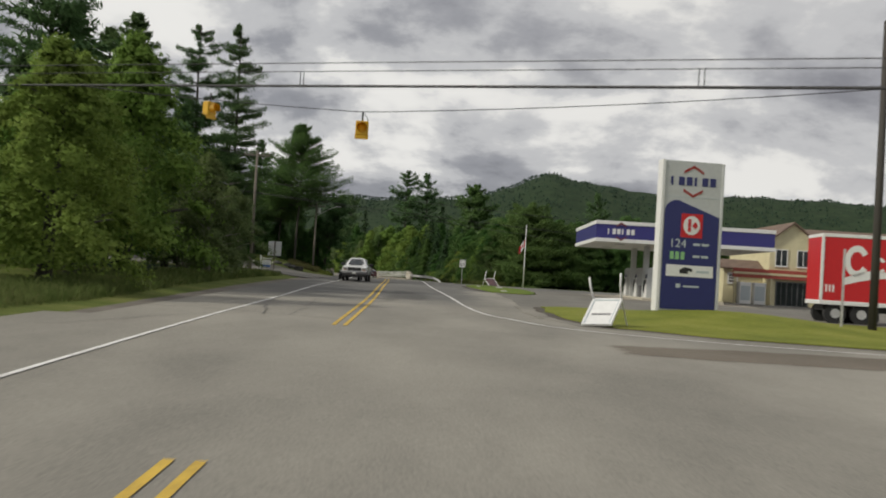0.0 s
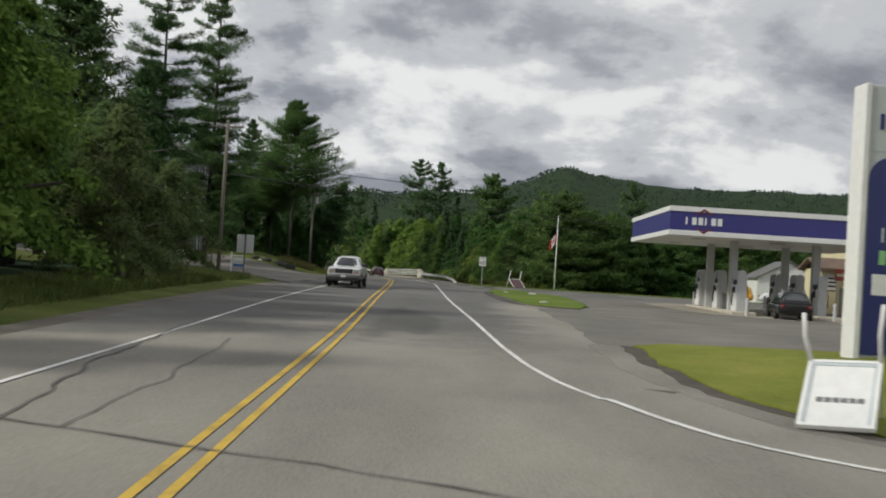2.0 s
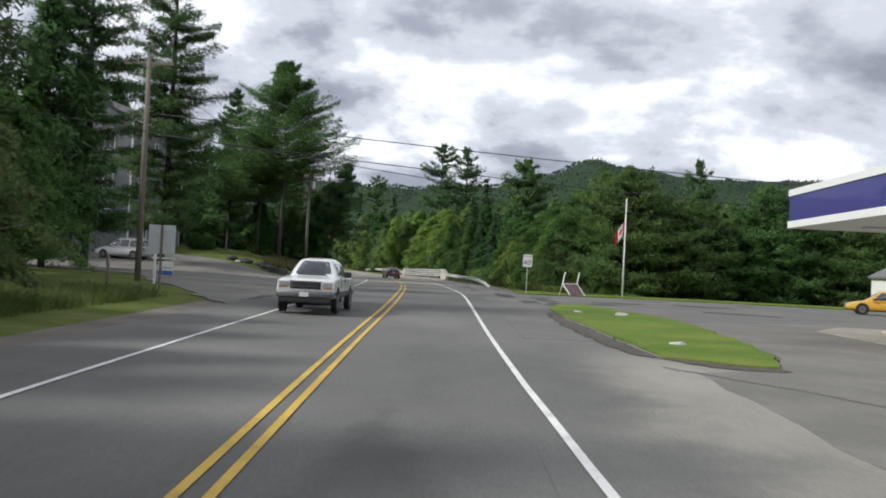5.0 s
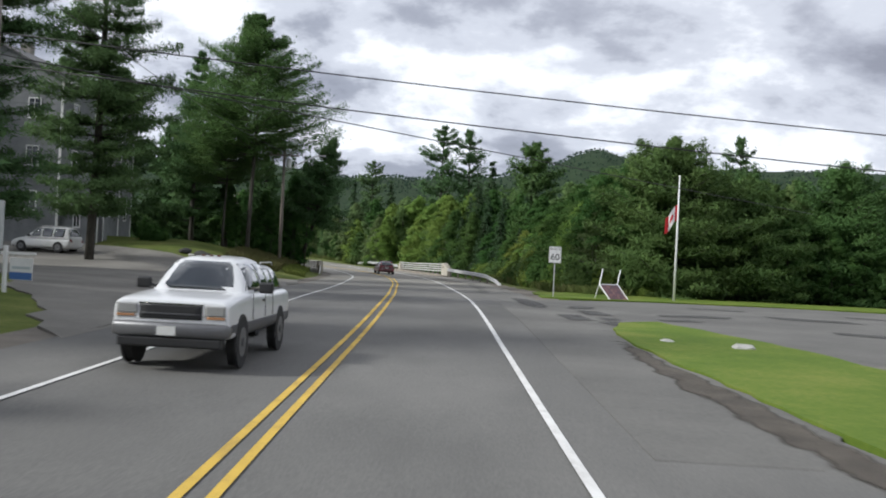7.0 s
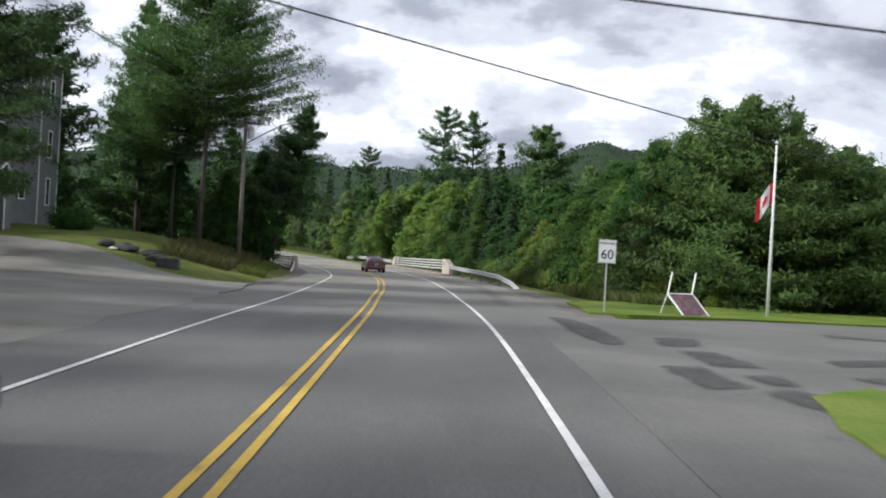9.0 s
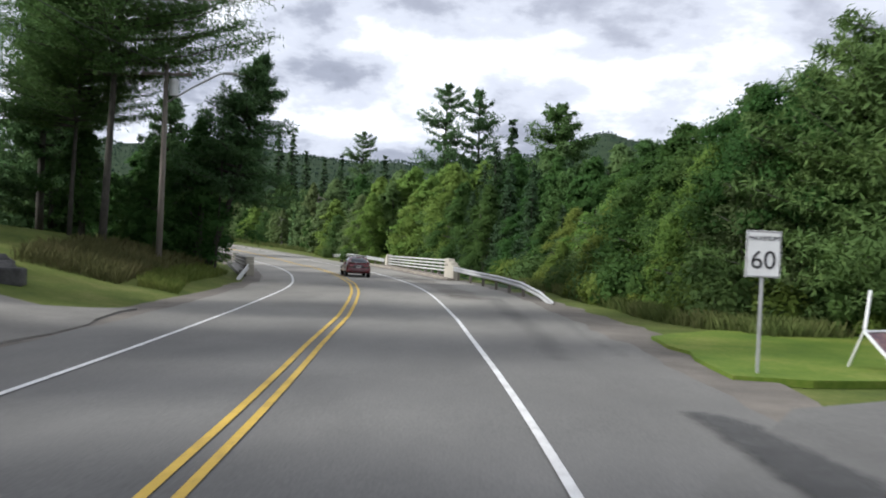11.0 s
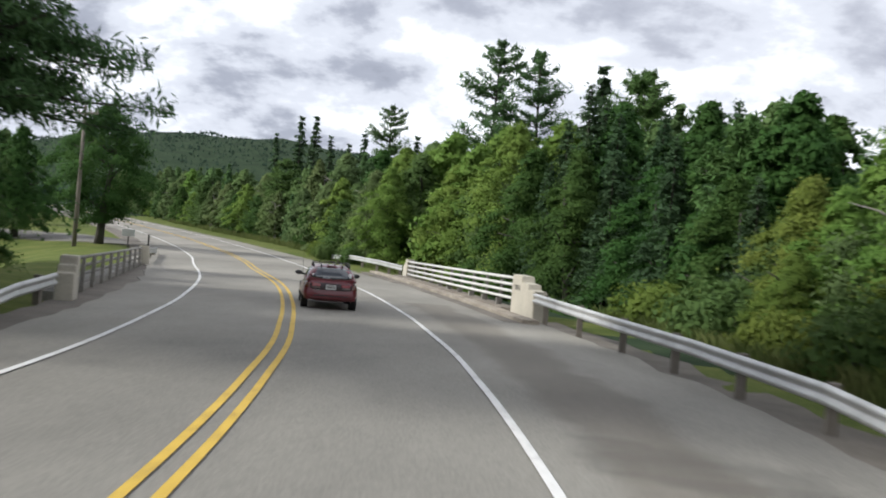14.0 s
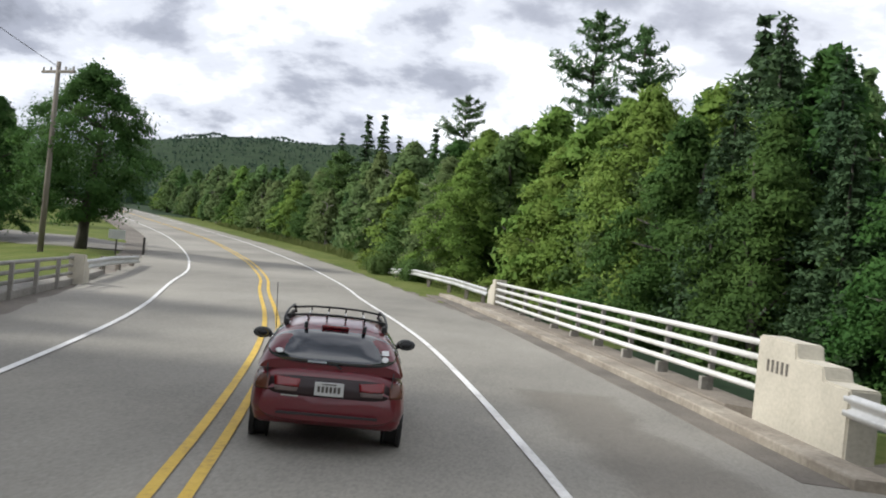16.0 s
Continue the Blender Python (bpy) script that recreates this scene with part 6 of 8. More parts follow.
# ---- filling station ----
def pylon(x, y, turn):
    root = empty("price_sign", "tall white and blue price pylon of the filling station", "pylon sign", pose(x, y, tz(x, y) + 0.05, 0, 0, turn))
    W, H = 2.56, 6.25
    box("body", (-W / 2, 0.0, -0.3), (W / 2, 0.5, H), "offwhite", root, 0.03)
    box("edge_post", (-W / 2 - 0.09, -0.04, -0.3), (-W / 2 + 0.05, 0.54, H + 0.02), "white", root, 0.02)
    box("edge_post", (W / 2 - 0.05, -0.04, -0.3), (W / 2 + 0.05, 0.54, H - 0.02), "offwhite", root, 0.02)
    # blue face with a sloping, rounded top
    L, R, lo = -W / 2 + 0.10, W / 2 - 0.10, 0.05
    pts = [(L, lo), (R, lo), (R, 3.95)] + [(L + 0.55 - 0.55 * math.sin(a) + 0.0, 4.10 + 0.50 * math.cos(a)) for a in [radians(k) for k in range(0, 91, 15)]]
    panel = part("blue_panel", plate_bm(pts, 0.03), "blue", root, "deep blue price panel")
    part("red_square", plate_bm([(-0.45, 3.05), (0.47, 3.05), (0.47, 4.05), (-0.45, 4.05)], 0.045), "red", panel)
    ring = [(0.36 * math.cos(a), 3.56 + 0.40 * math.sin(a)) for a in [radians(k) for k in range(0, 360, 18)]]
    part("white_disc", plate_bm(ring, 0.058), "white", panel)
    for q in ([(-0.16, 3.30), (-0.03, 3.30), (-0.03, 3.82), (-0.16, 3.82)], [(0.03, 3.56), (0.15, 3.40), (0.27, 3.56), (0.15, 3.72)]):
        part("red_mark", plate_bm(q, 0.066), "red", panel)
    text_part("price", "124", 0.50, "grey_digit", panel, pose(-0.55, -0.036, 2.78, 90), label="pale price digits 124")
    for k, dx in enumerate((0, 0.22, 0.46)):
        part("price_bar", plate_bm([(-0.86 + dx, 2.12), (-0.70 + dx, 2.12), (-0.70 + dx, 2.45), (-0.86 + dx, 2.45)], 0.036), "green_digit", panel)
    for z in (2.78, 2.28):
        for dx in (0.12, 0.48):
            part("label_bar", plate_bm([(dx, z - 0.05), (dx + 0.3, z - 0.05), (dx + 0.3, z + 0.05), (dx, z + 0.05)], 0.036), "grey_digit", panel)
    inset = part("white_inset", plate_bm([(L + 0.18, 1.42), (R - 0.15, 1.42), (R - 0.15, 1.90), (L + 0.18, 1.90)], 0.04), "white", root)
    part("dark_mark", plate_bm([(-0.42, 1.55), (-0.05, 1.55), (-0.05, 1.68), (0.12, 1.62), (0.12, 1.76), (-0.2, 1.82), (-0.42, 1.70)], 0.048), "black", inset)
    part("pale_mark", plate_bm([(0.3, 1.60), (0.85, 1.60), (0.85, 1.70), (0.3, 1.70)], 0.046), "grey_digit", inset)
    part("small_mark", plate_bm([(-0.55, 0.95), (-0.35, 0.95), (-0.35, 1.12), (-0.55, 1.12)], 0.036), "grey_digit", panel)
    part("small_mark", plate_bm([(-0.22, 0.98), (0.45, 0.98), (0.45, 1.06), (-0.22, 1.06)], 0.036), "grey_digit", panel)
    # name blocks and chevrons at the top, seam below
    for k in range(6):
        xs = -0.98 + k * 0.34
        w = 0.10 if k in (0, 3) else 0.25
        part("name_block", plate_bm([(xs, 5.22), (xs + w, 5.22), (xs + w, 5.58), (xs, 5.58)], 0.012), "blue", root)
    for s in (1, -1):
        zc = 5.40 + s * 0.32
        part("chevron", plate_bm([(-0.42, zc), (0, zc + s * 0.24), (0.42, zc), (0.42, zc + s * 0.11), (0, zc + s * 0.36), (-0.42, zc + s * 0.11)], 0.012), "red_dim", root)
    box("seam", (-W / 2 + 0.05, -0.008, 4.72), (W / 2 - 0.05, 0.004, 4.75), "grey_digit", root)
    return root


pylon(10.97, 42.85, 8)


def canopy():
    x0, x1, y0, y1, zb, zt = 10.85, 23.4, 72.0, 84.6, 4.0, 5.5
    root = empty("canopy", "filling station canopy with a purple-blue band and white edges", "canopy", pose(0, 0, 0))
    box("deck", (x0 + 0.25, y0 + 0.25, zb + 0.1), (x1 - 0.25, y1 - 0.25, zt - 0.2), "offwhite", root)
    box("soffit", (x0 + 0.2, y0 + 0.2, zb + 0.02), (x1 - 0.2, y1 - 0.2, zb + 0.09), "white", root)
    for name, lo, hi, mat in (("lower_edge", zb, zb + 0.26, "white"), ("band", zb + 0.26, zt - 0.26, "purple"), ("upper_edge", zt - 0.26, zt, "white")):
        d = 0.0 if name == "band" else 0.05
        box(name, (x0 - d, y0 - d, lo), (x1 + d, y0 + 0.22, hi), mat, root, 0.01)
        box(name, (x0 - d, y1 - 0.22, lo), (x1 + d, y1 + d, hi), mat, root, 0.01)
        box(name, (x0 - d, y0 + 0.22, lo), (x0 + 0.22, y1 - 0.22, hi), mat, root, 0.01)
        box(name, (x1 - 0.22, y0 + 0.22, lo), (x1 + d, y1 - 0.22, hi), mat, root, 0.01)
    m = pose(x0, y0, 0)
    for k in range(6):
        xs = 0.80 + k * 0.33
        w = 0.09 if k in (0, 3) else 0.23
        part("name_block", plate_bm([(xs, 4.57), (xs + w, 4.57), (xs + w, 4.95), (xs, 4.95)], 0.02, m), "white", root)
    for s in (1, -1):
        zc = 4.76 + s * 0.30
        part("chevron", plate_bm([(1.38, zc), (1.74, zc + s * 0.22), (2.10, zc), (2.10, zc + s * 0.11), (1.74, zc + s * 0.36), (1.38, zc + s * 0.11)], 0.055, m), "red_deep", root)
    for cx in (15.1, 19.6):
        for cy in (75.5, 81.0):
            box("column", (cx - 0.2, cy - 0.2, tz(cx, cy) - 0.1), (cx + 0.2, cy + 0.2, zb + 0.05), "offwhite", root, 0.02)
    for cx in (13, 17.3, 21.5):
        for cy in (75, 81.5):
            box("soffit_light", (cx - 0.35, cy - 0.35, zb - 0.03), (cx + 0.35, cy + 0.35, zb + 0.015), "offwhite", root, 0.01)


canopy()


def fuel_pump(x, y, turn=0):
    root = empty("fuel_pump", "white fuel pump with a tall hose mast", "fuel pump", pose(x, y, tz(x, y) + 0.2, 0, 0, turn), "fuel pumps")
    box("cabinet", (-0.28, -0.45, 0.0), (0.28, 0.45, 1.45), "white", root, 0.04)
    box("display", (-0.295, -0.32, 1.0), (-0.27, 0.32, 1.32), "black", root, 0.008)
    box("display", (0.27, -0.32, 1.0), (0.295, 0.32, 1.32), "black", root, 0.008)
    # rounded mast at each end
    for s in (-1, 1):
        pts = [(-0.24, 0), (0.24, 0), (0.24, 1.95)] + [(0.24 * math.cos(a), 1.95 + 0.28 * math.sin(a)) for a in [radians(k) for k in range(20, 161, 20)]] + [(-0.24, 1.95)]
        bm = plate_bm(pts, 0.14, pose(0, s * 0.55 + 0.07, 0))
        part("mast", bm, "offwhite", root)
    box("topper", (-0.2, -0.45, 1.46), (0.2, 0.45, 1.72), "blue", root, 0.03)
    for s in (-1, 1):
        tube_part("hose", [(s * 0.26, -0.3, 1.7), (s * 0.42, -0.3, 1.1), (s * 0.44, -0.2, 0.5), (s * 0.34, 0.05, 0.35), (s * 0.3, 0.15, 0.85)], 0.022, "black", root, sides=6)
        box("nozzle", (s * 0.3 - 0.04, 0.1, 0.8), (s * 0.3 + 0.04, 0.2, 1.05), "black", root, 0.015)
    return root


pump = fuel_pump(15.1, 74.0)
for x, y in ((15.1, 78.3), (15.1, 83.0), (19.6, 74.8), (19.6, 78.6), (19.6, 82.6)):
    copy_thing(pump, pose(x, y, tz(x, y) + 0.2))
for x in (15.1, 19.6):
    bm = box_bm((x - 0.65, 72.7, -0.1), (x + 0.65, 84.3, tz(x, 78) + 0.21), 0.05)
    tagged(part("pump_island", bm, "concrete"), "raised concrete island below the fuel pumps", "island")
    for s in (72.2, 84.9):
        ob = part("bollard", cyl_bm(0.09, 1.0, 12, pose(x, s, tz(x, s) + 0.48)), "offwhite")
        tagged(ob, "pale steel bollard at the pump island", "bollard", "bollards")
    ob = box("waste_bin", (x - 0.25, 76.6, tz(x, 76.6) + 0.2), (x + 0.25, 77.1, tz(x, 76.6) + 1.1), "grey_bin", None, 0.04)
    tagged(ob, "grey waste bin on the pump island", "bin", "waste bins")


def gable_roof(name, x0, x1, y0, y1, z, rise, axis, mat, parent, over=0.4, thick=0.14):
    """A pitched roof slab pair with overhang; axis: the ridge's direction."""
    bm = bmesh.new()
    if axis == "x":
        mid = (y0 + y1) / 2
        prof = [(y0 - over, z - over * rise / ((y1 - y0) / 2)), (mid, z + rise), (y1 + over, z - over * rise / ((y1 - y0) / 2))]
        ends = (x0 - over, x1 + over)
        mk = lambda e, p, dz: bm.verts.new((e, p[0], p[1] + dz))
    else:
        mid = (x0 + x1) / 2
        prof = [(x0 - over, z - over * rise / ((x1 - x0) / 2)), (mid, z + rise), (x1 + over, z - over * rise / ((x1 - x0) / 2))]
        ends = (y0 - over, y1 + over)
        mk = lambda e, p, dz: bm.verts.new((p[0], e, p[1] + dz))
    A = [[mk(e, p, dz) for p in prof] for e in ends for dz in (0, thick)]
    lo0, hi0, lo1, hi1 = A
    for a, b in ((0, 1), (1, 2)):
        bm.faces.new((hi0[a], hi0[b], hi1[b], hi1[a]))
        bm.faces.new((lo0[b], lo0[a], lo1[a], lo1[b]))
        bm.faces.new((lo0[a], lo0[b], hi0[b], hi0[a]))
        bm.faces.new((lo1[b], lo1[a], hi1[a], hi1[b]))
    for k in (0, 2):
        bm.faces.new((lo0[k], hi0[k], hi1[k], lo1[k]))
    bmesh.ops.recalc_face_normals(bm, faces=bm.faces[:])
    return part(name, bm, mat, parent)


def gable_wall(name, x0, x1, y0, y1, z0, z1, rise, axis, mat, parent):
    """A house body whose end walls run up into the gable."""
    bm = bmesh.new()
    if axis == "x":
        prof = [(y0, z0), (y1, z0), (y1, z1), ((y0 + y1) / 2, z1 + rise), (y0, z1)]
        f = bm.faces.new([bm.verts.new((x0, a, z)) for a, z in prof])
        shift = Vector((x1 - x0, 0, 0))
    else:
        prof = [(x0, z0), (x1, z0), (x1, z1), ((x0 + x1) / 2, z1 + rise), (x0, z1)]
        f = bm.faces.new([bm.verts.new((a, y0, z)) for a, z in prof])
        shift = Vector((0, y1 - y0, 0))
    r = bmesh.ops.extrude_face_region(bm, geom=[f])
    for v in r["geom"]:
        if isinstance(v, bmesh.types.BMVert):
            v.co += shift
    bmesh.ops.recalc_face_normals(bm, faces=bm.faces[:])
    return part(name, bm, mat, parent)


def window(parent, x, y, z, w, h, face, glass="dark_glass", frame_mat="white"):
    """A window on an outer wall facing -y (face 'y') or -x (face 'x'): pane set back in a frame with a sill."""
    if face == "y":
        m = pose(x, y, z)
    else:
        m = pose(x, y, z, 0, 0, -90)
    win = part("window", box_bm((-w / 2, -0.012, -h / 2), (w / 2, -0.004, h / 2), 0, m), glass, parent, "dark window pane")
    t = 0.07
    for lo, hi in (((-w / 2 - t, h / 2), (w / 2 + t, h / 2 + t)), ((-w / 2 - t, -h / 2 - t), (w / 2 + t, -h / 2)), ((-w / 2 - t, -h / 2), (-w / 2, h / 2)), ((w / 2, -h / 2), (w / 2 + t, h / 2)), ((-0.02, -h / 2), (0.02, h / 2))):
        part("frame", box_bm((lo[0], -0.05, lo[1]), (hi[0], -0.002, hi[1]), 0, m), frame_mat, win)
    part("sill", box_bm((-w / 2 - 0.1, -0.09, -h / 2 - t - 0.04), (w / 2 + 0.1, -0.002, -h / 2 - t - 0.003), 0, m), frame_mat, win)
    return win



def store():
    g = tz(30, 88) + 0.03
    root = empty("store", "cream filling station shop with brown roof and two-storey part", "shop building", pose(-1.9, -1.0, g))
    box("low_wall", (25.7, 88, -0.3), (29.0, 91.4, 3.0), "cream", root)
    gable_roof("low_roof", 25.7, 29.0, 88, 91.4, 3.02, 0.6, "x", "roof_brown", root)
    gable_wall("gable_wall", 29.02, 32.8, 86.4, 99, -0.3, 5.4, 1.5, "y", "cream", root)
    gable_roof("gable_roof", 29.02, 32.8, 86.4, 99, 5.42, 1.5, "y", "roof_brown", root, over=0.3)
    box("main_wall", (32.85, 87, -0.3), (52, 99, 5.2), "cream", root)
    gable_roof("main_roof", 33.2, 52, 87, 99, 5.22, 1.6, "x", "roof_brown", root, over=0.35)
    box("shop_front", (26.0, 86.0, 2.2), (37, 86.36, 2.95), "red_trim_mat", root, 0.01, "red and cream striped fascia over the entrance")
    box("fascia_stripe", (26.0, 85.97, 2.48), (37, 85.995, 2.66), "cream", root)
    for x in (26.2, 29.2, 33.0, 36.8):
        box("porch_post", (x - 0.1, 86.05, -0.2), (x + 0.1, 86.3, 2.2), "cream", root)
    for x in (30.0, 31.8):
        window(root, x, 86.38, 4.0, 0.9, 1.3, "y")
    for x in (35.2, 39.5, 44):
        window(root, x, 86.98, 4.1, 1.1, 1.3, "y")
    for x in (30.1, 31.0, 31.9):
        window(root, x, 86.38, 1.0, 0.8, 1.9, "y", frame_mat="grey_bin")
    for x in (34.0, 35.2, 36.4):
        window(root, x, 86.98, 1.0, 1.0, 1.9, "y", frame_mat="grey_bin")
    window(root, 41, 86.98, 1.3, 1.4, 1.3, "y", glass="red_trim_mat")
    box("wall_sign", (26.0, 87.93, 1.6), (26.9, 87.99, 2.6), "white", root)
    for z in (1.8, 2.05, 2.3):
        box("sign_bar", (26.15, 87.90, z), (26.7, 87.925, z + 0.1), "black", root)


store()


def ice_chest(x, y, turn, label):
    root = empty("vending_case", label, "vending case", pose(x, y, tz(x, y) + 0.05, 0, 0, turn))
    box("body", (-0.5, -0.35, 0), (0.5, 0.35, 1.8), "white", root, 0.04)
    box("front_panel", (-0.4, -0.37, 0.3), (0.4, -0.352, 1.5), "grey_digit", root)
    return root


ice_chest(25.0, 85.0, 10, "white vending case outside the shop")
ice_chest(26.3, 85.2, 0, "white ice case outside the shop")


def trailer():
    """Red delivery trailer parked by the forecourt, side to the road."""
    z = tz(20, 49)
    root = empty("delivery_trailer", "red delivery trailer with white flowing stripes and white trim", "truck trailer", pose(18.4, 48.4, z, 0, 0, -4))
    body = box("box_body", (0, 0, 0.95), (11.5, 2.5, 4.2), "red", root, 0.04)
    box("top_trim", (-0.02, -0.03, 4.08), (11.52, 2.53, 4.24), "white", root, 0.02)
    box("bottom_trim", (-0.02, -0.03, 0.90), (11.52, 2.53, 1.10), "white", root, 0.02)
    box("corner_trim", (-0.03, -0.035, 1.1), (0.10, 0.06, 4.08), "white", root, 0.01)
    # plain flowing ribbon and rounded blobs in place of the lettering
    pts_up, pts_lo = [], []
    for i in range(41):
        x = 1.0 + 9.5 * i / 40
        zz = 2.55 + 0.42 * math.sin(i * 0.17)
        pts_up.append((x, zz + 0.16 + 0.1 * math.sin(i * 0.4)))
        pts_lo.append((x, zz - 0.16))
    part("ribbon", plate_bm(pts_lo + pts_up[::-1], 0.012, pose(0, -0.002, -0.55)), "white", body)
    for k, (cx, cz, rx, rz) in enumerate(((1.6, 3.0, 0.55, 0.75), (2.6, 2.85, 0.32, 0.4), (3.3, 2.85, 0.3, 0.4), (4.0, 2.85, 0.32, 0.4), (5.6, 3.0, 0.6, 0.75), (6.7, 2.85, 0.32, 0.4), (7.4, 3.0, 0.2, 0.65), (8.2, 2.85, 0.35, 0.4))):
        o = [(cx + rx * math.cos(a), cz + rz * math.sin(a)) for a in [radians(q) for q in range(30, 331, 20)]]
        i_ = [(cx + rx * 0.55 * math.cos(a), cz + rz * 0.6 * math.sin(a)) for a in [radians(q) for q in range(330, 29, -20)]]
        part("curl", plate_bm(o + i_, 0.012, pose(0, -0.002, 0)), "white", body)
    for k in range(3):
        box("mark_bar", (0.22 + 0.16 * k, -0.008, 1.5), (0.30 + 0.16 * k, -0.002, 1.85), "white", body)
    box("chassis", (0.3, 0.5, 0.62), (11.2, 2.0, 0.9), "black", root)
    for x in (0.75, 1.95, 10.2):
        for y in (0.25, 2.25):
            w = part("wheel", cyl_bm(0.5, 0.34, 28, pose(x, y, 0.5, 90)), "rubber", root, smooth_shade=False)
            part("rim", cyl_bm(0.22, 0.03, 20, pose(x, y - 0.18 if y < 1 else y + 0.18, 0.5, 90)), "steel", w)
    box("mudguard", (2.7, 0.1, 0.2), (2.75, 2.4, 0.85), "black", root)
    for x in (8.6,):
        for y in (0.5, 2.0):
            box("landing_leg", (x - 0.07, y - 0.07, 0.0), (x + 0.07, y + 0.07, 0.7), "steel", root)


trailer()
ob = empty("sign_post", "thin steel sign post on the grass verge", "post", pose(16.3, 40.0, tz(16.3, 40) - 0.1))
box("post", (-0.04, -0.03, 0), (0.04, 0.03, 3.2), "steel", ob)


# ---- house and yard on the inner side ----
def house():
    """Tall house, long side to the road: local x points to the road, y along it."""
    root = empty("house", "tall grey-sided house with white trim and small gabled porch", "house", pose(-33.0, 130.9, 2.4, 0, 0, 1))
    W, L, H = 10.0, 14.9, 10.8
    gable_wall("wall", -W, 0, 0, L, -2.2, H, 2.6, "y", "siding_grey", root)
    gable_roof("roof", -W, 0, 0, L, H + 0.04, 2.6, "y", "roof_grey", root, over=0.4)
    for k in range(24):
        z = 0.3 + k * 0.42
        lap = box("siding_lap", (0.003, 0.16, z), (0.022, L - 0.16, z + 0.05), "siding_grey", root)
        box("siding_lap", (-W + 0.16, -0.022, z), (-0.16, -0.003, z + 0.05), "siding_grey", root)
    for y in (-0.02, L - 0.14):
        box("corner_board", (-0.1, y, -1.0), (0.03, y + 0.16, H), "white", root)
    box("corner_board", (-W - 0.02, -0.03, -1.0), (-W + 0.14, 0.1, H), "white", root)
    tube_part("downpipe", [(0.08, 11.8, -0.6), (0.08, 11.8, H - 0.2)], 0.055, "white", root)
    box("gutter", (0.41, -0.3, H - 0.16), (0.53, L + 0.3, H - 0.05), "white", root, 0.02)

    def road_window(y, z, w, h):
        m = pose(0.004, y, z, 0, 0, 90)
        win = part("window", box_bm((-w / 2, -0.012, -h / 2), (w / 2, -0.004, h / 2), 0, m), "dark_glass", root, "dark window pane")
        t = 0.09
        for lo, hi in (((-w / 2 - t, h / 2), (w / 2 + t, h / 2 + t)), ((-w / 2 - t, -h / 2 - t), (w / 2 + t, -h / 2)), ((-w / 2 - t, -h / 2), (-w / 2, h / 2)), ((w / 2, -h / 2), (w / 2 + t, h / 2)), ((-w / 2, -0.02), (w / 2, 0.02))):
            part("frame", box_bm((lo[0], -0.05, lo[1]), (hi[0], -0.002, hi[1]), 0, m), "white", win)
    for z in (2.2, 5.4, 8.8):
        road_window(13.4, z, 0.5, 1.7)
        road_window(6.4, z, 0.75, 1.2)
        road_window(9.6, z, 0.75, 1.2)
    for z in (5.4, 8.8):
        road_window(2.4, z, 0.75, 1.2)
    for x in (-2.0, -5.0, -8.0):
        for z in (2.2, 5.4, 8.8):
            window(root, x, -0.004, z, 0.8, 1.3, "y")
    # porch wing towards the road, gable end facing it
    gable_wall("porch_wall", 0.03, 2.3, 0.6, 3.6, -2.4, 2.0, 1.35, "x", "siding_grey", root)
    gable_roof("porch_roof", 0.03, 2.3, 0.6, 3.6, 2.04, 1.35, "x", "roof_grey", root, over=0.25)
    window(root, 1.2, 0.596, 0.9, 0.4, 0.8, "y")
    box("porch_door", (2.305, 1.65, -0.9), (2.35, 2.55, 1.2), "dark_trim", root, 0.01, "dark porch door")
    for y in (1.5, 2.58):
        box("door_trim", (2.305, y, -0.9), (2.37, y + 0.12, 1.32), "white", root)
    for s in (-1, 1):
        tube_part("barge_board", [(2.58, 2.1, 3.36), (2.58, 2.1 + s * 1.72, 1.82)], 0.085, "white", root, sides=4)
    box("chimney", (-6.4, 6.5, H + 1.2), (-5.6, 7.3, H + 3.8), "concrete_dark", root, 0.02)


house()


def shed(x, y):
    g = tz(x, y)
    root = empty("shed", "small white gabled shed at the wood's edge", "shed", pose(x, y, g))
    gable_wall("wall", -3.2, 3.2, 0, 5, -0.5, 2.6, 1.7, "y", "white", root)
    gable_roof("roof", -3.2, 3.2, 0, 5, 2.64, 1.7, "y", "roof_grey", root, over=0.25)
    box("door", (-1.2, -0.05, -0.3), (1.2, -0.006, 2.0), "offwhite", root, 0.01)


shed(32.5, 122)


# ---- vehicles ----
from mathutils.bvhtree import BVHTree


def loft(stations, cap=True):
    """stations: list of rings (same count of points)."""
    V, F = [], []
    n = len(stations[0])
    for s in stations:
        V += [tuple(p) for p in s]
    for i in range(len(stations) - 1):
        for k in range(n):
            a, b = i * n + k, i * n + (k + 1) % n
            F.append((a, b, b + n, a + n))
    if cap:
        F.append(tuple(range(n))[::-1])
        F.append(tuple(range((len(stations) - 1) * n, len(stations) * n)))
    return V, F


def paint(name, col, rough=0.3):
    return material(name, [[c * 0.9 for c in col], col, [min(1, c * 1.08) for c in col]], scale=2, fine=60, rough=rough, bump=0, coat=0.6, spec=0.5)


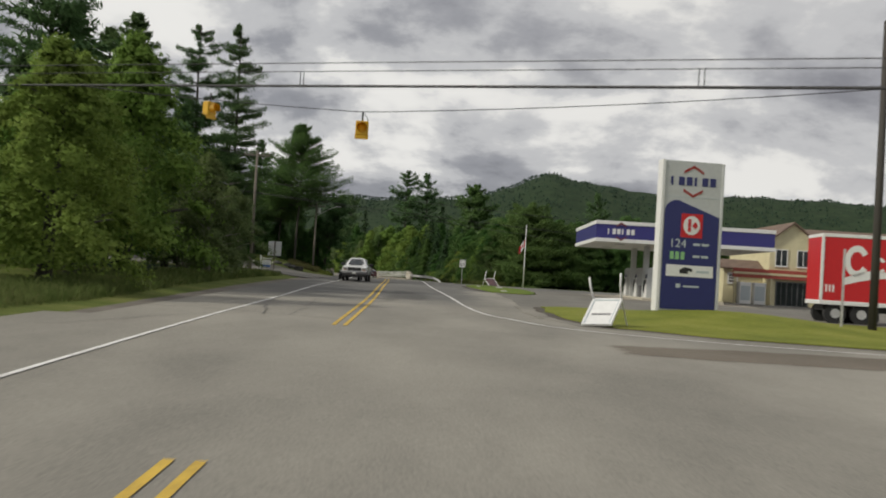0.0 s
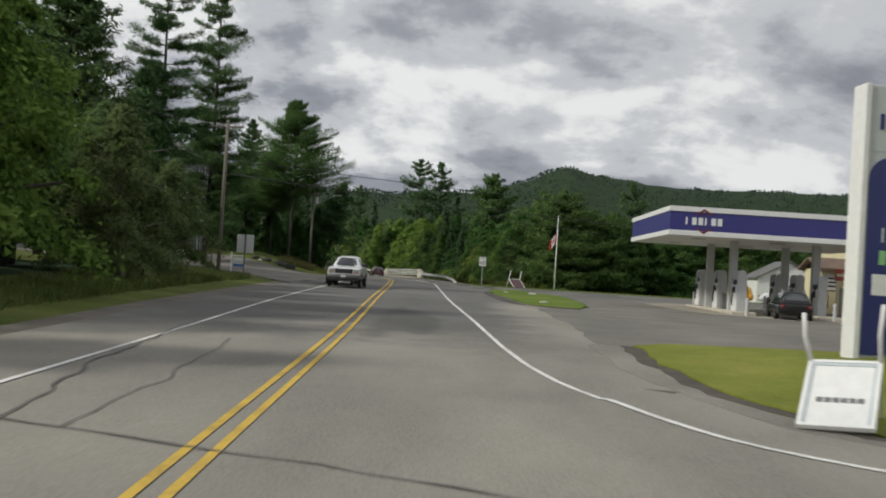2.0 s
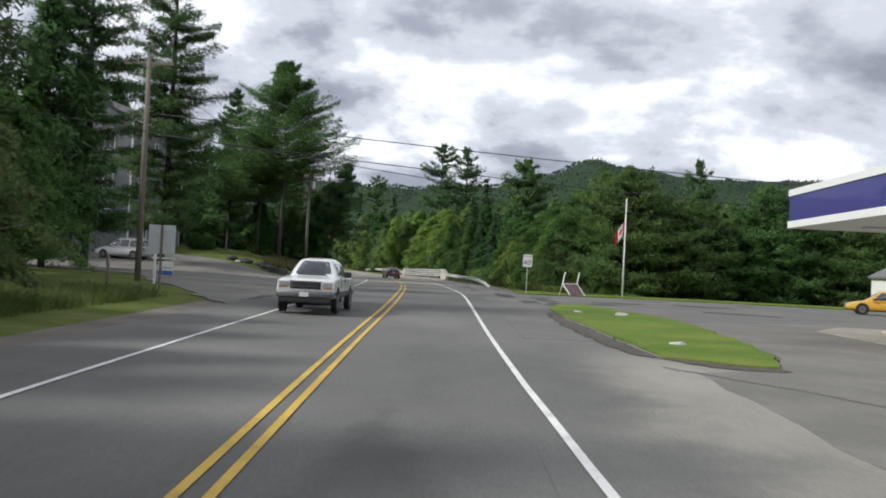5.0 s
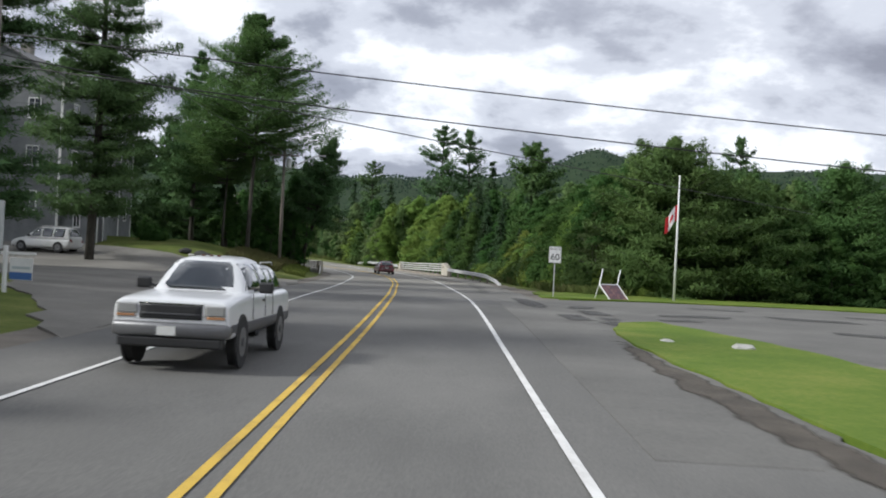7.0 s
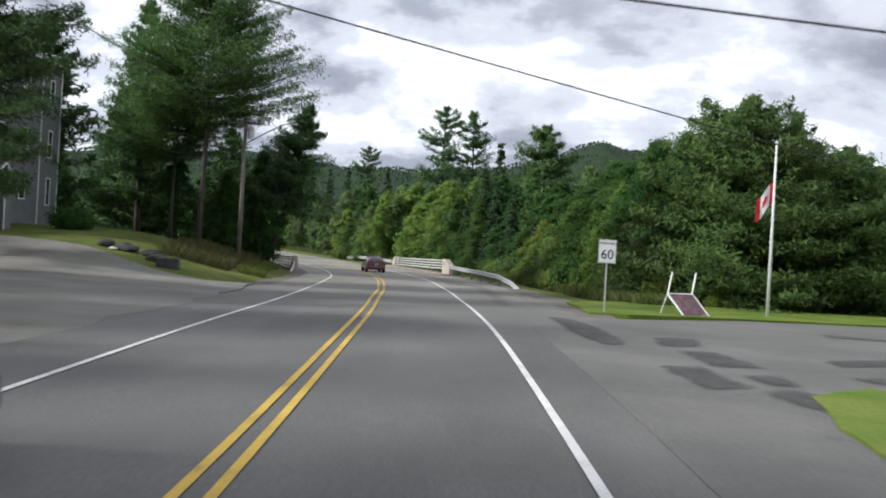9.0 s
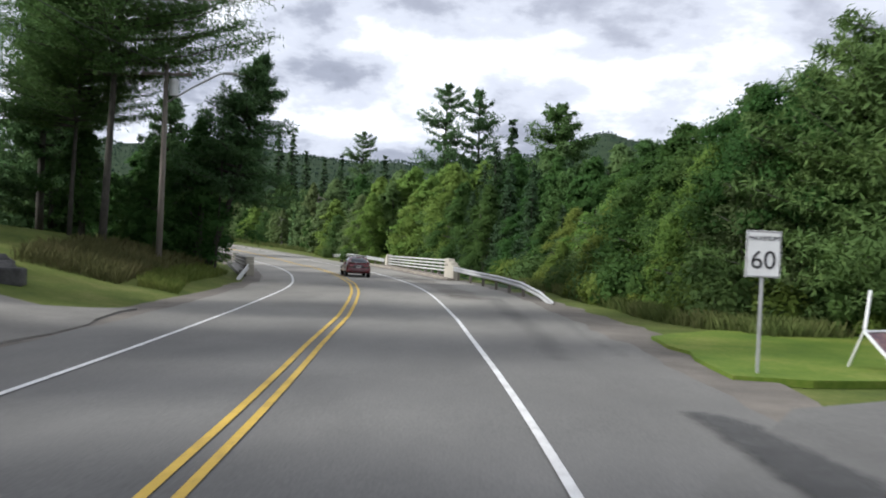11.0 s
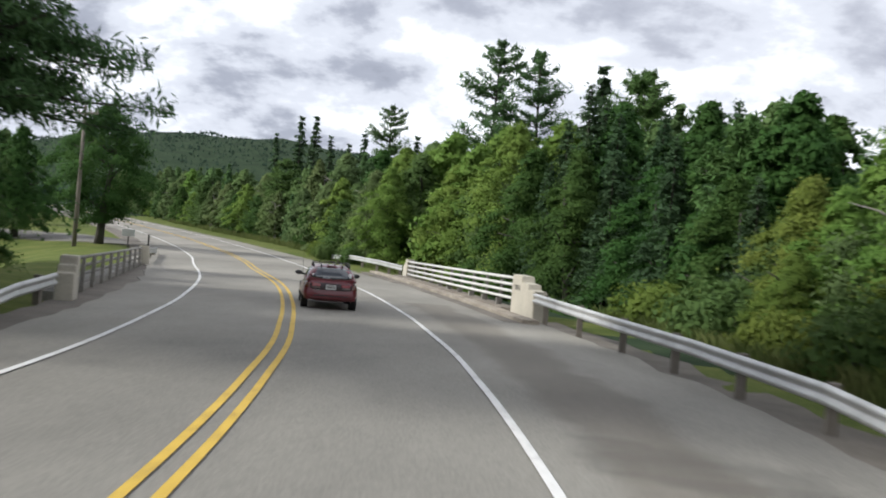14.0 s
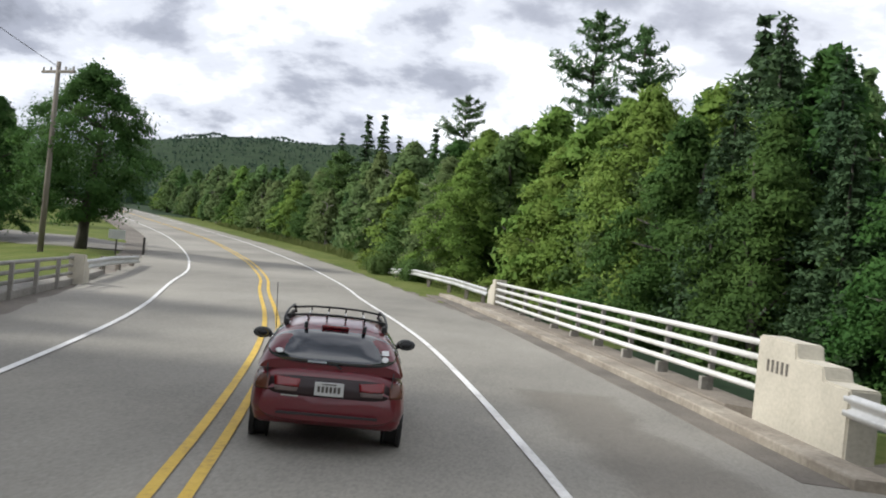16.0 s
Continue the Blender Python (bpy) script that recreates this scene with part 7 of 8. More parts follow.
M["car_glass"] = plain("car_glass", (0.008, 0.013, 0.016), 0.03, spec=1.0, coat=1.0, bump=0)
M["tail_red"] = plain("tail_lamp_red", (0.19, 0.010, 0.012), 0.2, coat=0.5)
M["lamp_clear"] = plain("clear_lamp", (0.30, 0.30, 0.29), 0.15, coat=0.5)
M["amber_pale"] = plain("pale_amber_lamp", (0.42, 0.22, 0.11), 0.2, coat=0.5)
M["chrome"] = plain("chrome", (0.6, 0.6, 0.6), 0.15, metal=1.0, bump=0)
M["tail_band"] = plain("dark_tail_plastic", (0.022, 0.010, 0.011), 0.45)
M["lamp_clear_old"] = plain("dull_clear_lamp", (0.16, 0.12, 0.11), 0.3)
M["amber_dark"] = plain("dark_corner_lamp", (0.10, 0.035, 0.018), 0.25)
M["rim_grey"] = plain("dull_rim", (0.16, 0.16, 0.165), 0.45, metal=0.5)
M["plate"] = plain("number_plate", (0.62, 0.62, 0.60), 0.5)


def blend_stations(st, n=4):
    """Smooth (Catmull-Rom) stations between the given ones."""
    out = []
    for i in range(len(st) - 1):
        p0, p1, p2, p3 = (np.array(st[max(0, min(len(st) - 1, i + k))], float) for k in (-1, 0, 1, 2))
        for k in range(n):
            t = k / n
            q = 0.5 * (2 * p1 + (p2 - p0) * t + (2 * p0 - 5 * p1 + 4 * p2 - p3) * t * t + (3 * p1 - p0 - 3 * p2 + p3) * t ** 3)
            lin = p1 + (p2 - p1) * t
            out.append(tuple(lin * 0.45 + q * 0.55))
    out.append(tuple(st[-1]))
    return out


def power(v, e):
    return math.copysign(abs(v) ** e, v)


def car(name, label, m, mat, low, glass_st, wheels, tyre_r, width, trim="black", square=0.36):
    """low: (y, z_bottom, z_belt, half width bottom, half width belt) from front to rear;
    glass_st: (y, z_belt, z_roof, half width belt, half width roof). y runs forward. Returns thing and a surface to fit panes to."""
    root = empty(name, label, "car", m)
    rings, n = [], 28
    for y, zb, zt, wb, wt in blend_stations(low):
        ring = []
        for k in range(n):
            a = 2 * math.pi * (k + 0.5) / n
            c, s = power(math.cos(a), square), power(math.sin(a), square)
            f = (s + 1) / 2
            w = wb * (1 - f) + wt * f + 0.025 * (1 - s * s)
            ring.append((-c * w, y, (zb + zt) / 2 + s * (zt - zb) / 2))
        rings.append(ring)
    V, F = loft(rings)
    ob = obj("body", V, F, mat, root, smooth_shade=True)
    ob.data.set_sharp_from_angle(angle=radians(42)) if hasattr(ob.data, "set_sharp_from_angle") else None
    rings = []
    for y, zb, zt, wb, wt in blend_stations(glass_st):
        ring = []
        for k in range(15):
            a = math.pi * k / 14
            c, s = power(math.cos(a), 0.42), power(math.sin(a), 0.62)
            ring.append((-c * (wb * (1 - s) + wt * s), y, zb - 0.03 + s * max(0.02, zt - zb + 0.03)))
        rings.append(ring)
    V2, F2 = loft(rings)
    cabin = obj("cabin", V2, F2, mat, root, smooth_shade=True)
    cabin.data.set_sharp_from_angle(angle=radians(34)) if hasattr(cabin.data, "set_sharp_from_angle") else None
    skin = BVHTree.FromPolygons(V + V2, F + [tuple(i + len(V) for i in f) for f in F2])
    for y in wheels:
        for s in (-1, 1):
            x = s * (width - 0.062)
            bw = cyl_bm(tyre_r, 0.19, 30, pose(x, y, tyre_r, 0, 90))
            bmesh.ops.bevel(bw, geom=[ed for ed in bw.edges if len(ed.link_faces) == 2 and ed.calc_face_angle() > 1.0], offset=0.03, segments=2, affect="EDGES")
            w = part("wheel", bw, "rubber", root)
            part("rim", cyl_bm(tyre_r * 0.62, 0.02, 20, pose(x + s * 0.09, y, tyre_r, 0, 90)), "rim_grey", w)
            part("hub", cyl_bm(tyre_r * 0.2, 0.03, 12, pose(x + s * 0.10, y, tyre_r, 0, 90)), "dark_trim", w)
            # flat black disc on the body, standing for the dark hollow round the wheel
            part("wheel_arch", cyl_bm(tyre_r * 1.13, 0.04, 28, pose(s * (width + 0.004), y, tyre_r * 1.04, 0, 90)), "black", root)
    return root, skin


def pane(name, outline, axis, skin, mat, parent, label="", lift=0.006, depth=0.03, cut=5):
    """A curved pane fitted to the car's skin; outline in (side, z) for axis 'rear'/'front', in (y, z) for 'left'/'right'."""
    pts = []
    m = len(outline)
    for i in range(m):
        a, b = Vector(outline[i]), Vector(outline[(i + 1) % m])
        for k in range(cut):
            pts.append(a.lerp(b, k / cut))
    c = sum(pts, Vector((0, 0))) / len(pts)
    step = {"rear": (0, 1, 0), "front": (0, -1, 0), "left": (1, 0, 0), "right": (-1, 0, 0)}[axis]
    d = Vector(step)

    def put_on(p):
        o = Vector((p.x, 0, p.y)) - d * 9 if axis in ("rear", "front") else Vector((0, p.x, p.y)) - d * 9
        hit, nrm, idx, dist = skin.ray_cast(o, d, 20)
        if hit is None:
            return None
        return hit + (nrm if nrm.dot(d) < 0 else -nrm) * lift

    bm = bmesh.new()
    rows_ = []
    for f in (1.0, 0.72, 0.4):
        ring = [put_on(c + (p - c) * f) for p in pts]
        good = [q for q in ring if q is not None]
        ring = [q if q is not None else min(good, key=lambda g: abs(g.x - p.x) + abs(g.z - p.y)) for q, p in zip(ring, pts)]
        rows_.append([bm.verts.new(q) for q in ring])
    k = len(pts)
    for q in range(2):
        for i in range(k):
            bm.faces.new((rows_[q][i], rows_[q][(i + 1) % k], rows_[q + 1][(i + 1) % k], rows_[q + 1][i]))
    mid = bm.verts.new(put_on(c) or rows_[2][0].co)
    for i in range(k):
        bm.faces.new((rows_[2][i], rows_[2][(i + 1) % k], mid))
    rim = bmesh.ops.extrude_edge_only(bm, edges=[ed for ed in bm.edges if ed.is_boundary])
    for v in rim["geom"]:
        if isinstance(v, bmesh.types.BMVert):
            v.co += d * depth
    bmesh.ops.recalc_face_normals(bm, faces=bm.faces[:])
    return part(name, bm, mat, parent, label, True)


def oval(cx, cz, w, h, n=24, ex=0.62, ez=0.75, taper=0.0):
    out = []
    for k in range(n):
        a = 2 * math.pi * k / n
        u, v = power(math.cos(a), ex), power(math.sin(a), ez)
        out.append((cx + w * u * (1 - taper * v), cz + h * v))
    return out


M["red_car"] = paint("dark_red_paint", (0.12, 0.007, 0.013))
M["dark_car"] = paint("dark_grey_paint", (0.022, 0.020, 0.028))
M["black_car"] = paint("black_paint", (0.012, 0.012, 0.014))
M["yellow_car"] = paint("yellow_paint", (0.55, 0.30, 0.02))
M["white_car"] = paint("white_car_paint", (0.62, 0.62, 0.61))


def red_wagon(x, y, z, turn):
    """The dark red estate car: rounded tail, oval rear window, roof rack."""
    root, skin = car("estate_car", "dark red estate car with roof rack, braking on the road", pose(x, y, z, 0, 0, turn), M["red_car"],
                     [(4.02, 0.35, 0.50, 0.45, 0.42), (3.90, 0.24, 0.58, 0.62, 0.58), (3.45, 0.20, 0.70, 0.74, 0.70), (2.95, 0.18, 0.80, 0.79, 0.73), (2.4, 0.18, 0.84, 0.80, 0.74), (1.0, 0.18, 0.87, 0.80, 0.75), (0.42, 0.22, 0.87, 0.79, 0.74),
                      (0.18, 0.25, 0.85, 0.77, 0.71), (0.07, 0.27, 0.80, 0.73, 0.69), (0.0, 0.32, 0.66, 0.66, 0.64)],
                     [(2.90, 0.78, 0.82, 0.70, 0.60), (2.25, 0.82, 1.16, 0.73, 0.59), (1.9, 0.83, 1.23, 0.74, 0.60), (1.1, 0.84, 1.27, 0.75, 0.61), (0.66, 0.84, 1.25, 0.75, 0.61), (0.40, 0.84, 1.20, 0.745, 0.60), (0.24, 0.84, 1.08, 0.735, 0.62), (0.11, 0.83, 0.91, 0.71, 0.67)],
                     (0.80, 3.20), 0.29, 0.762, square=0.5)
    win = pane("rear_window", oval(0, 1.03, 0.635, 0.158, 32, 0.6, 0.8, 0.13), "rear", skin, "car_glass", root, "oval dark rear window reflecting the sky", 0.008, cut=1)
    pane("sticker", oval(-0.53, 0.965, 0.038, 0.022, 12, 1, 1), "rear", skin, "white", win, "", 0.014, 0.004, 1)
    pane("sticker", [(0.49, 0.995), (0.57, 0.995), (0.56, 1.04), (0.49, 1.04)], "rear", skin, "white", win, "", 0.014, 0.004, 2)
    pane("sticker", oval(0.53, 0.958, 0.035, 0.026, 12, 1, 1), "rear", skin, "white", win, "", 0.014, 0.004, 1)
    pane("sticker", [(-0.24, 0.885), (-0.05, 0.885), (-0.05, 0.905), (-0.24, 0.905)], "rear", skin, "grey_digit", win, "", 0.014, 0.004, 3)
    tube_part("wiper", [(0.10, 0.085, 0.845), (0.04, 0.11, 0.875), (-0.22, 0.12, 0.885)], 0.011, "black", root, sides=5)
    # tail: dark band, lamps, plate, seams, bumper
    pane("tail_band", oval(0, 0.655, 0.60, 0.095, 24, 0.35, 0.45), "rear", skin, "tail_band", root, "dark plastic band across the tailgate", 0.004, cut=1)
    for s in (-1, 1):
        lamp = pane("tail_lamp", [(s * 0.30, 0.645), (s * 0.54, 0.645), (s * 0.55, 0.735), (s * 0.29, 0.715)], "rear", skin, "tail_red", root, "", 0.014, 0.03, 4)
        pane("reverse_lamp", [(s * 0.32, 0.60), (s * 0.535, 0.60), (s * 0.54, 0.64), (s * 0.305, 0.64)], "rear", skin, "lamp_clear_old", lamp, "", 0.012, 0.03, 4)
        pane("corner_lamp", [(s * 0.60, 0.595), (s * 0.735, 0.60), (s * 0.725, 0.735), (s * 0.60, 0.735)], "rear", skin, "amber_dark", root, "", 0.010, 0.03, 4)
        bmm = bmesh.new()
        bmesh.ops.create_uvsphere(bmm, u_segments=18, v_segments=10, radius=1, matrix=Matrix.Translation((s * 0.875, 2.35, 0.915)) @ Matrix.Diagonal((0.115, 0.075, 0.068, 1)))
        mir = part("door_mirror", bmm, "black", root, smooth_shade=True)
        tube_part("mirror_arm", [(s * 0.70, 2.4, 0.87), (s * 0.82, 2.37, 0.895)], 0.03, "black", mir)
        part("mirror_glass", cyl_bm(1.0, 0.1, 18, Matrix.Translation((s * 0.875, 2.292, 0.915)) @ Matrix.Diagonal((0.085, 0.1, 0.048, 1)) @ pose(0, 0, 0, 90)), "car_glass", mir)
        for y0, y1 in ((0.50, 1.02), (1.10, 1.74), (1.80, 2.42)):
            top = min(y1, 2.22)
            pane("side_window", [(y0, 0.89), (y1 + 0.04, 0.89), (top, 1.15), (y0 + 0.06, 1.165)], "right" if s > 0 else "left", skin, "car_glass", root, cut=4)
        tube_part("tailgate_seam", [(s * 0.575, 0.035, 0.50), (s * 0.60, 0.03, 0.56), (s * 0.625, 0.045, 0.78), (s * 0.63, 0.10, 0.845)], 0.006, "black", root, sides=5)
    pl = box("number_plate", (-0.145, -0.020, 0.578), (0.145, -0.006, 0.712), "plate", root, 0.004)
    for k in range(6):
        box("plate_bar", (-0.115 + k * 0.040, -0.0255, 0.612), (-0.090 + k * 0.040, -0.0205, 0.672), "number_dark", pl)
    box("plate_strip", (-0.07, -0.0255, 0.688), (0.07, -0.0205, 0.699), "number_dark", pl)
    bp = box_bm((-0.74, -0.10, 0.26), (0.74, 0.28, 0.52), 0.085)
    for v in bp.verts:
        v.co.y += 0.17 * (abs(v.co.x) / 0.74) ** 2.6
    part("bumper", bp, M["red_car"], root, "body-coloured rear bumper", True)
    box("bumper_strip", (-0.50, -0.100, 0.385), (0.50, -0.075, 0.41), "black", root, 0.004)
    box("badge", (-0.47, -0.002, 0.545), (-0.30, 0.03, 0.565), "chrome", root, 0.003)
    box("brake_light", (-0.14, 0.395, 1.215), (0.14, 0.47, 1.242), "tail_red", root, 0.01, "high red brake light")
    for s in (-0.30, 0.30):
        box("washer_hinge", (s - 0.018, 0.36, 1.20), (s + 0.018, 0.48, 1.262), "black", root, 0.008)
    for s in (-1, 1):
        tube_part("rack_rail", [(s * 0.53, 0.60, 1.21), (s * 0.535, 0.68, 1.275), (s * 0.53, 1.2, 1.315), (s * 0.50, 1.85, 1.32), (s * 0.48, 1.95, 1.23)], 0.014, "black", root, sides=6)
        tube_part("rack_side", [(s * 0.535, 0.70, 1.235), (s * 0.52, 1.2, 1.262), (s * 0.49, 1.85, 1.262)], 0.010, "black", root, sides=6)
        for y in (0.66, 1.25, 1.88):
            box("rack_foot", (s * 0.51 - 0.022, y - 0.04, 1.17), (s * 0.51 + 0.022, y + 0.04, 1.255), "black", root, 0.01)
    for y in (0.70, 1.88):
        tube_part("rack_bar", [(-0.52, y, 1.288), (-0.28, y - 0.02, 1.318), (0, y - 0.03, 1.326), (0.28, y - 0.02, 1.318), (0.52, y, 1.288)], 0.013, "black", root, sides=6)
        for xx in (-0.30, -0.10, 0.10, 0.30):
            tube_part("rack_strut", [(xx, y - 0.015, 1.318), (xx, y + 0.02, 1.255)], 0.009, "black", root, sides=5)
    for xx in (-0.30, -0.10, 0.10, 0.30):
        tube_part("roof_slat", [(xx, 0.70, 1.272), (xx, 1.2, 1.290), (xx, 1.88, 1.262)], 0.011, "steel", root, sides=5)
    tube_part("aerial", [(-0.74, 2.75, 0.84), (-0.77, 2.6, 1.52)], 0.005, "black", root, sides=5)
    return root


red_wagon(-12.46, 159.05, float(zroad(159.0)) + 0.05, 14.8)


def pickup(x, y, turn):
    """White extended-cab pickup with a tall blunt nose along local +y."""
    root, skin = car("pickup_truck", "white extended-cab pickup truck with dark lower sides on the road", pose(x, y, float(zroad(y)) + 0.06, 0, 0, turn), M["pale_car"],
                     [(5.08, 0.60, 1.05, 0.90, 0.86), (5.05, 0.52, 1.09, 0.93, 0.89), (4.85, 0.46, 1.13, 0.945, 0.90), (4.2, 0.46, 1.17, 0.945, 0.91), (3.5, 0.46, 1.20, 0.945, 0.92), (2.1, 0.46, 1.19, 0.945, 0.92), (1.9, 0.47, 1.18, 0.945, 0.92), (0.15, 0.48, 1.18, 0.945, 0.92), (0.0, 0.5, 1.16, 0.93, 0.90)],
                     [(3.60, 1.13, 1.18, 0.86, 0.78), (3.06, 1.15, 1.70, 0.875, 0.71), (2.82, 1.15, 1.78, 0.88, 0.71), (2.1, 1.15, 1.81, 0.88, 0.71), (1.70, 1.15, 1.79, 0.88, 0.71), (1.63, 1.15, 1.72, 0.88, 0.72)], (0.95, 4.18), 0.40, 0.93, square=0.22)
    pane("windscreen", [(-0.80, 1.21), (0.80, 1.21), (0.66, 1.70), (-0.66, 1.70)], "front", skin, "car_glass", root, "", 0.008)
    bed = box("load_bed", (-0.80, 0.08, 1.155), (0.80, 1.56, 1.185), "black", root, 0.01)
    box("bed_lining", (-0.76, 0.12, 1.187), (0.76, 1.52, 1.192), "dark_trim", bed)
    for s in (-1, 1):
        side = "right" if s > 0 else "left"
        pane("side_window", [(2.42, 1.23), (3.32, 1.23), (3.02, 1.68), (2.45, 1.68)], side, skin, "car_glass", root)
        pane("side_window", [(1.76, 1.23), (2.34, 1.23), (2.37, 1.68), (1.84, 1.68)], side, skin, "car_glass", root)
        pane("lower_trim", [(0.05, 0.50), (4.95, 0.50), (4.95, 0.72), (0.05, 0.72)], side, skin, "dark_trim", root, "dark grey lower side", 0.006, cut=10)
        for y0 in (2.38, 3.40, 1.70):
            tube_part("door_seam", [(s * 0.955, y0, 0.74), (s * 0.935, y0, 1.17)], 0.007, "black", root, sides=4)
        box("door_handle", (s * 0.95 - 0.02, 2.5, 1.02), (s * 0.95 + 0.02, 2.64, 1.06), "black", root, 0.008)
        lamp = pane("headlamp", [(s * 0.54, 0.86), (s * 0.87, 0.86), (s * 0.87, 1.02), (s * 0.54, 1.02)], "front", skin, "lamp_clear", root, "", 0.014)
        pane("indicator", [(s * 0.58, 0.81), (s * 0.87, 0.81), (s * 0.87, 0.85), (s * 0.58, 0.85)], "front", skin, "amber_pale", lamp, "", 0.014)
        mr = box("door_mirror", (s * 1.10 - 0.13, 3.05, 1.18), (s * 1.10 + 0.13, 3.17, 1.38), "black", root, 0.04)
        tube_part("mirror_arm", [(s * 0.88, 3.1, 1.22), (s * 1.02, 3.1, 1.26)], 0.022, "black", mr)
        for y in (0.95, 4.18):
            part("mud_flap", box_bm((s * 0.80 - 0.13, y - 0.48, 0.24), (s * 0.80 + 0.13, y - 0.46, 0.58), 0.0), "black", root)
    for k in range(3):
        box("roof_lamp", (-0.06 + 0.14 * (k - 1) - 0.0, 2.86, 1.79), (0.0 + 0.14 * (k - 1), 2.94, 1.825), "amber_dark", root, 0.012)
    gr = pane("grille", [(-0.50, 0.79), (0.50, 0.79), (0.50, 1.02), (-0.50, 1.02)], "front", skin, "black", root, "", 0.012)
    pane("grille_frame", [(-0.52, 1.022), (0.52, 1.022), (0.52, 1.045), (-0.52, 1.045)], "front", skin, "chrome", root, "", 0.016)
    pane("grille_bar", [(-0.48, 0.86), (0.48, 0.86), (0.48, 0.885), (-0.48, 0.885)], "front", skin, "dark_trim", gr, "", 0.024, 0.01)
    bp = box_bm((-0.95, 5.00, 0.50), (0.95, 5.30, 0.74), 0.07)
    for v in bp.verts:
        v.co.y -= 0.16 * (abs(v.co.x) / 0.95) ** 3
    bumper = part("bumper", bp, "rim_grey", root, "dull chrome front bumper", True)
    box("bumper_skirt", (-0.84, 4.92, 0.34), (0.84, 5.14, 0.50), "black", root, 0.03)
    box("number_plate", (-0.15, 5.303, 0.55), (0.15, 5.315, 0.69), "plate", bumper)
    return root


M["pale_car"] = paint("white_truck_paint", (0.66, 0.665, 0.67))
pickup(-6.7, 81.8, 181.5)


def van_like(name, label, x, y, z, turn, mat, tall, L=4.8, hood=1.1, wid=0.92):
    """A minivan or tall estate, nose along local +y."""
    zb = tall * 0.56
    root, skin = car(name, label, pose(x, y, z, 0, 0, turn), mat,
                     [(L, 0.36, 0.62, 0.62, 0.58), (L - 0.10, 0.26, zb * 0.80, wid - 0.12, wid - 0.18), (L - 0.55, 0.22, zb * 0.94, wid - 0.02, wid - 0.10), (L - hood, 0.20, zb, wid, wid - 0.06), (0.5, 0.20, zb, wid, wid - 0.05), (0.12, 0.28, zb, wid - 0.04, wid - 0.08), (0, 0.4, zb * 0.9, wid - 0.14, wid - 0.16)],
                     [(L - hood + 0.1, zb - 0.03, zb + 0.02, wid - 0.12, wid - 0.2), (L - hood - 0.75, zb, tall - 0.08, wid - 0.09, wid - 0.25), (L - hood - 1.1, zb, tall, wid - 0.08, wid - 0.25), (0.8, zb, tall, wid - 0.08, wid - 0.25), (0.3, zb, tall - 0.06, wid - 0.10, wid - 0.27), (0.08, zb, zb + 0.12, wid - 0.12, wid - 0.2)],
                     (0.85, L - 0.9), 0.32, wid, square=0.45)
    pane("windscreen", [(-wid + 0.20, zb + 0.07), (wid - 0.20, zb + 0.07), (wid - 0.33, tall - 0.10), (-wid + 0.33, tall - 0.10)], "front", skin, "car_glass", root, "", 0.008)
    pane("rear_window", [(-wid + 0.25, zb + 0.14), (wid - 0.25, zb + 0.14), (wid - 0.34, tall - 0.12), (-wid + 0.34, tall - 0.12)], "rear", skin, "car_glass", root, "", 0.008)
    for s in (-1, 1):
        side = "right" if s > 0 else "left"
        a0, a1 = 0.45, L - hood - 0.35
        for k in range(3):
            y0, y1 = a0 + (a1 - a0) * k / 3 + 0.04, a0 + (a1 - a0) * (k + 1) / 3 - 0.04
            pane("side_window", [(y0, zb + 0.06), (y1, zb + 0.06), (min(y1, L - hood - 0.82), tall - 0.13), (y0 + 0.02, tall - 0.13)], side, skin, "car_glass", root)
        pane("headlamp", [(s * (wid - 0.42), zb * 0.66), (s * (wid - 0.17), zb * 0.70), (s * (wid - 0.20), zb * 0.82), (s * (wid - 0.40), zb * 0.76)], "front", skin, "lamp_clear", root, "", 0.010)
        pane("tail_lamp", [(s * (wid - 0.30), zb * 0.72), (s * (wid - 0.16), zb * 0.72), (s * (wid - 0.16), zb * 0.94), (s * (wid - 0.30), zb * 0.94)], "rear", skin, "tail_red", root, "", 0.010)
        box("door_mirror", (s * (wid + 0.06) - 0.10, L - hood - 0.45, zb + 0.02), (s * (wid + 0.06) + 0.10, L - hood - 0.35, zb + 0.16), "black", root, 0.035)
        tube_part("roof_rail", [(s * (wid - 0.30), 0.7, tall - 0.01), (s * (wid - 0.30), 0.8, tall + 0.05), (s * (wid - 0.30), L - hood - 1.2, tall + 0.05), (s * (wid - 0.30), L - hood - 1.1, tall)], 0.018, "steel", root, sides=6)
    pane("grille", [(-0.40, zb * 0.60), (0.40, zb * 0.60), (0.42, zb * 0.72), (-0.42, zb * 0.72)], "front", skin, "black", root, "", 0.008)
    pane("bumper_intake", [(-0.45, 0.28), (0.45, 0.28), (0.45, 0.37), (-0.45, 0.37)], "front", skin, "black", root, "", 0.008)
    box("number_plate", (-0.145, L - 0.01, 0.43), (0.145, L + 0.014, 0.56), "plate", root)
    return root


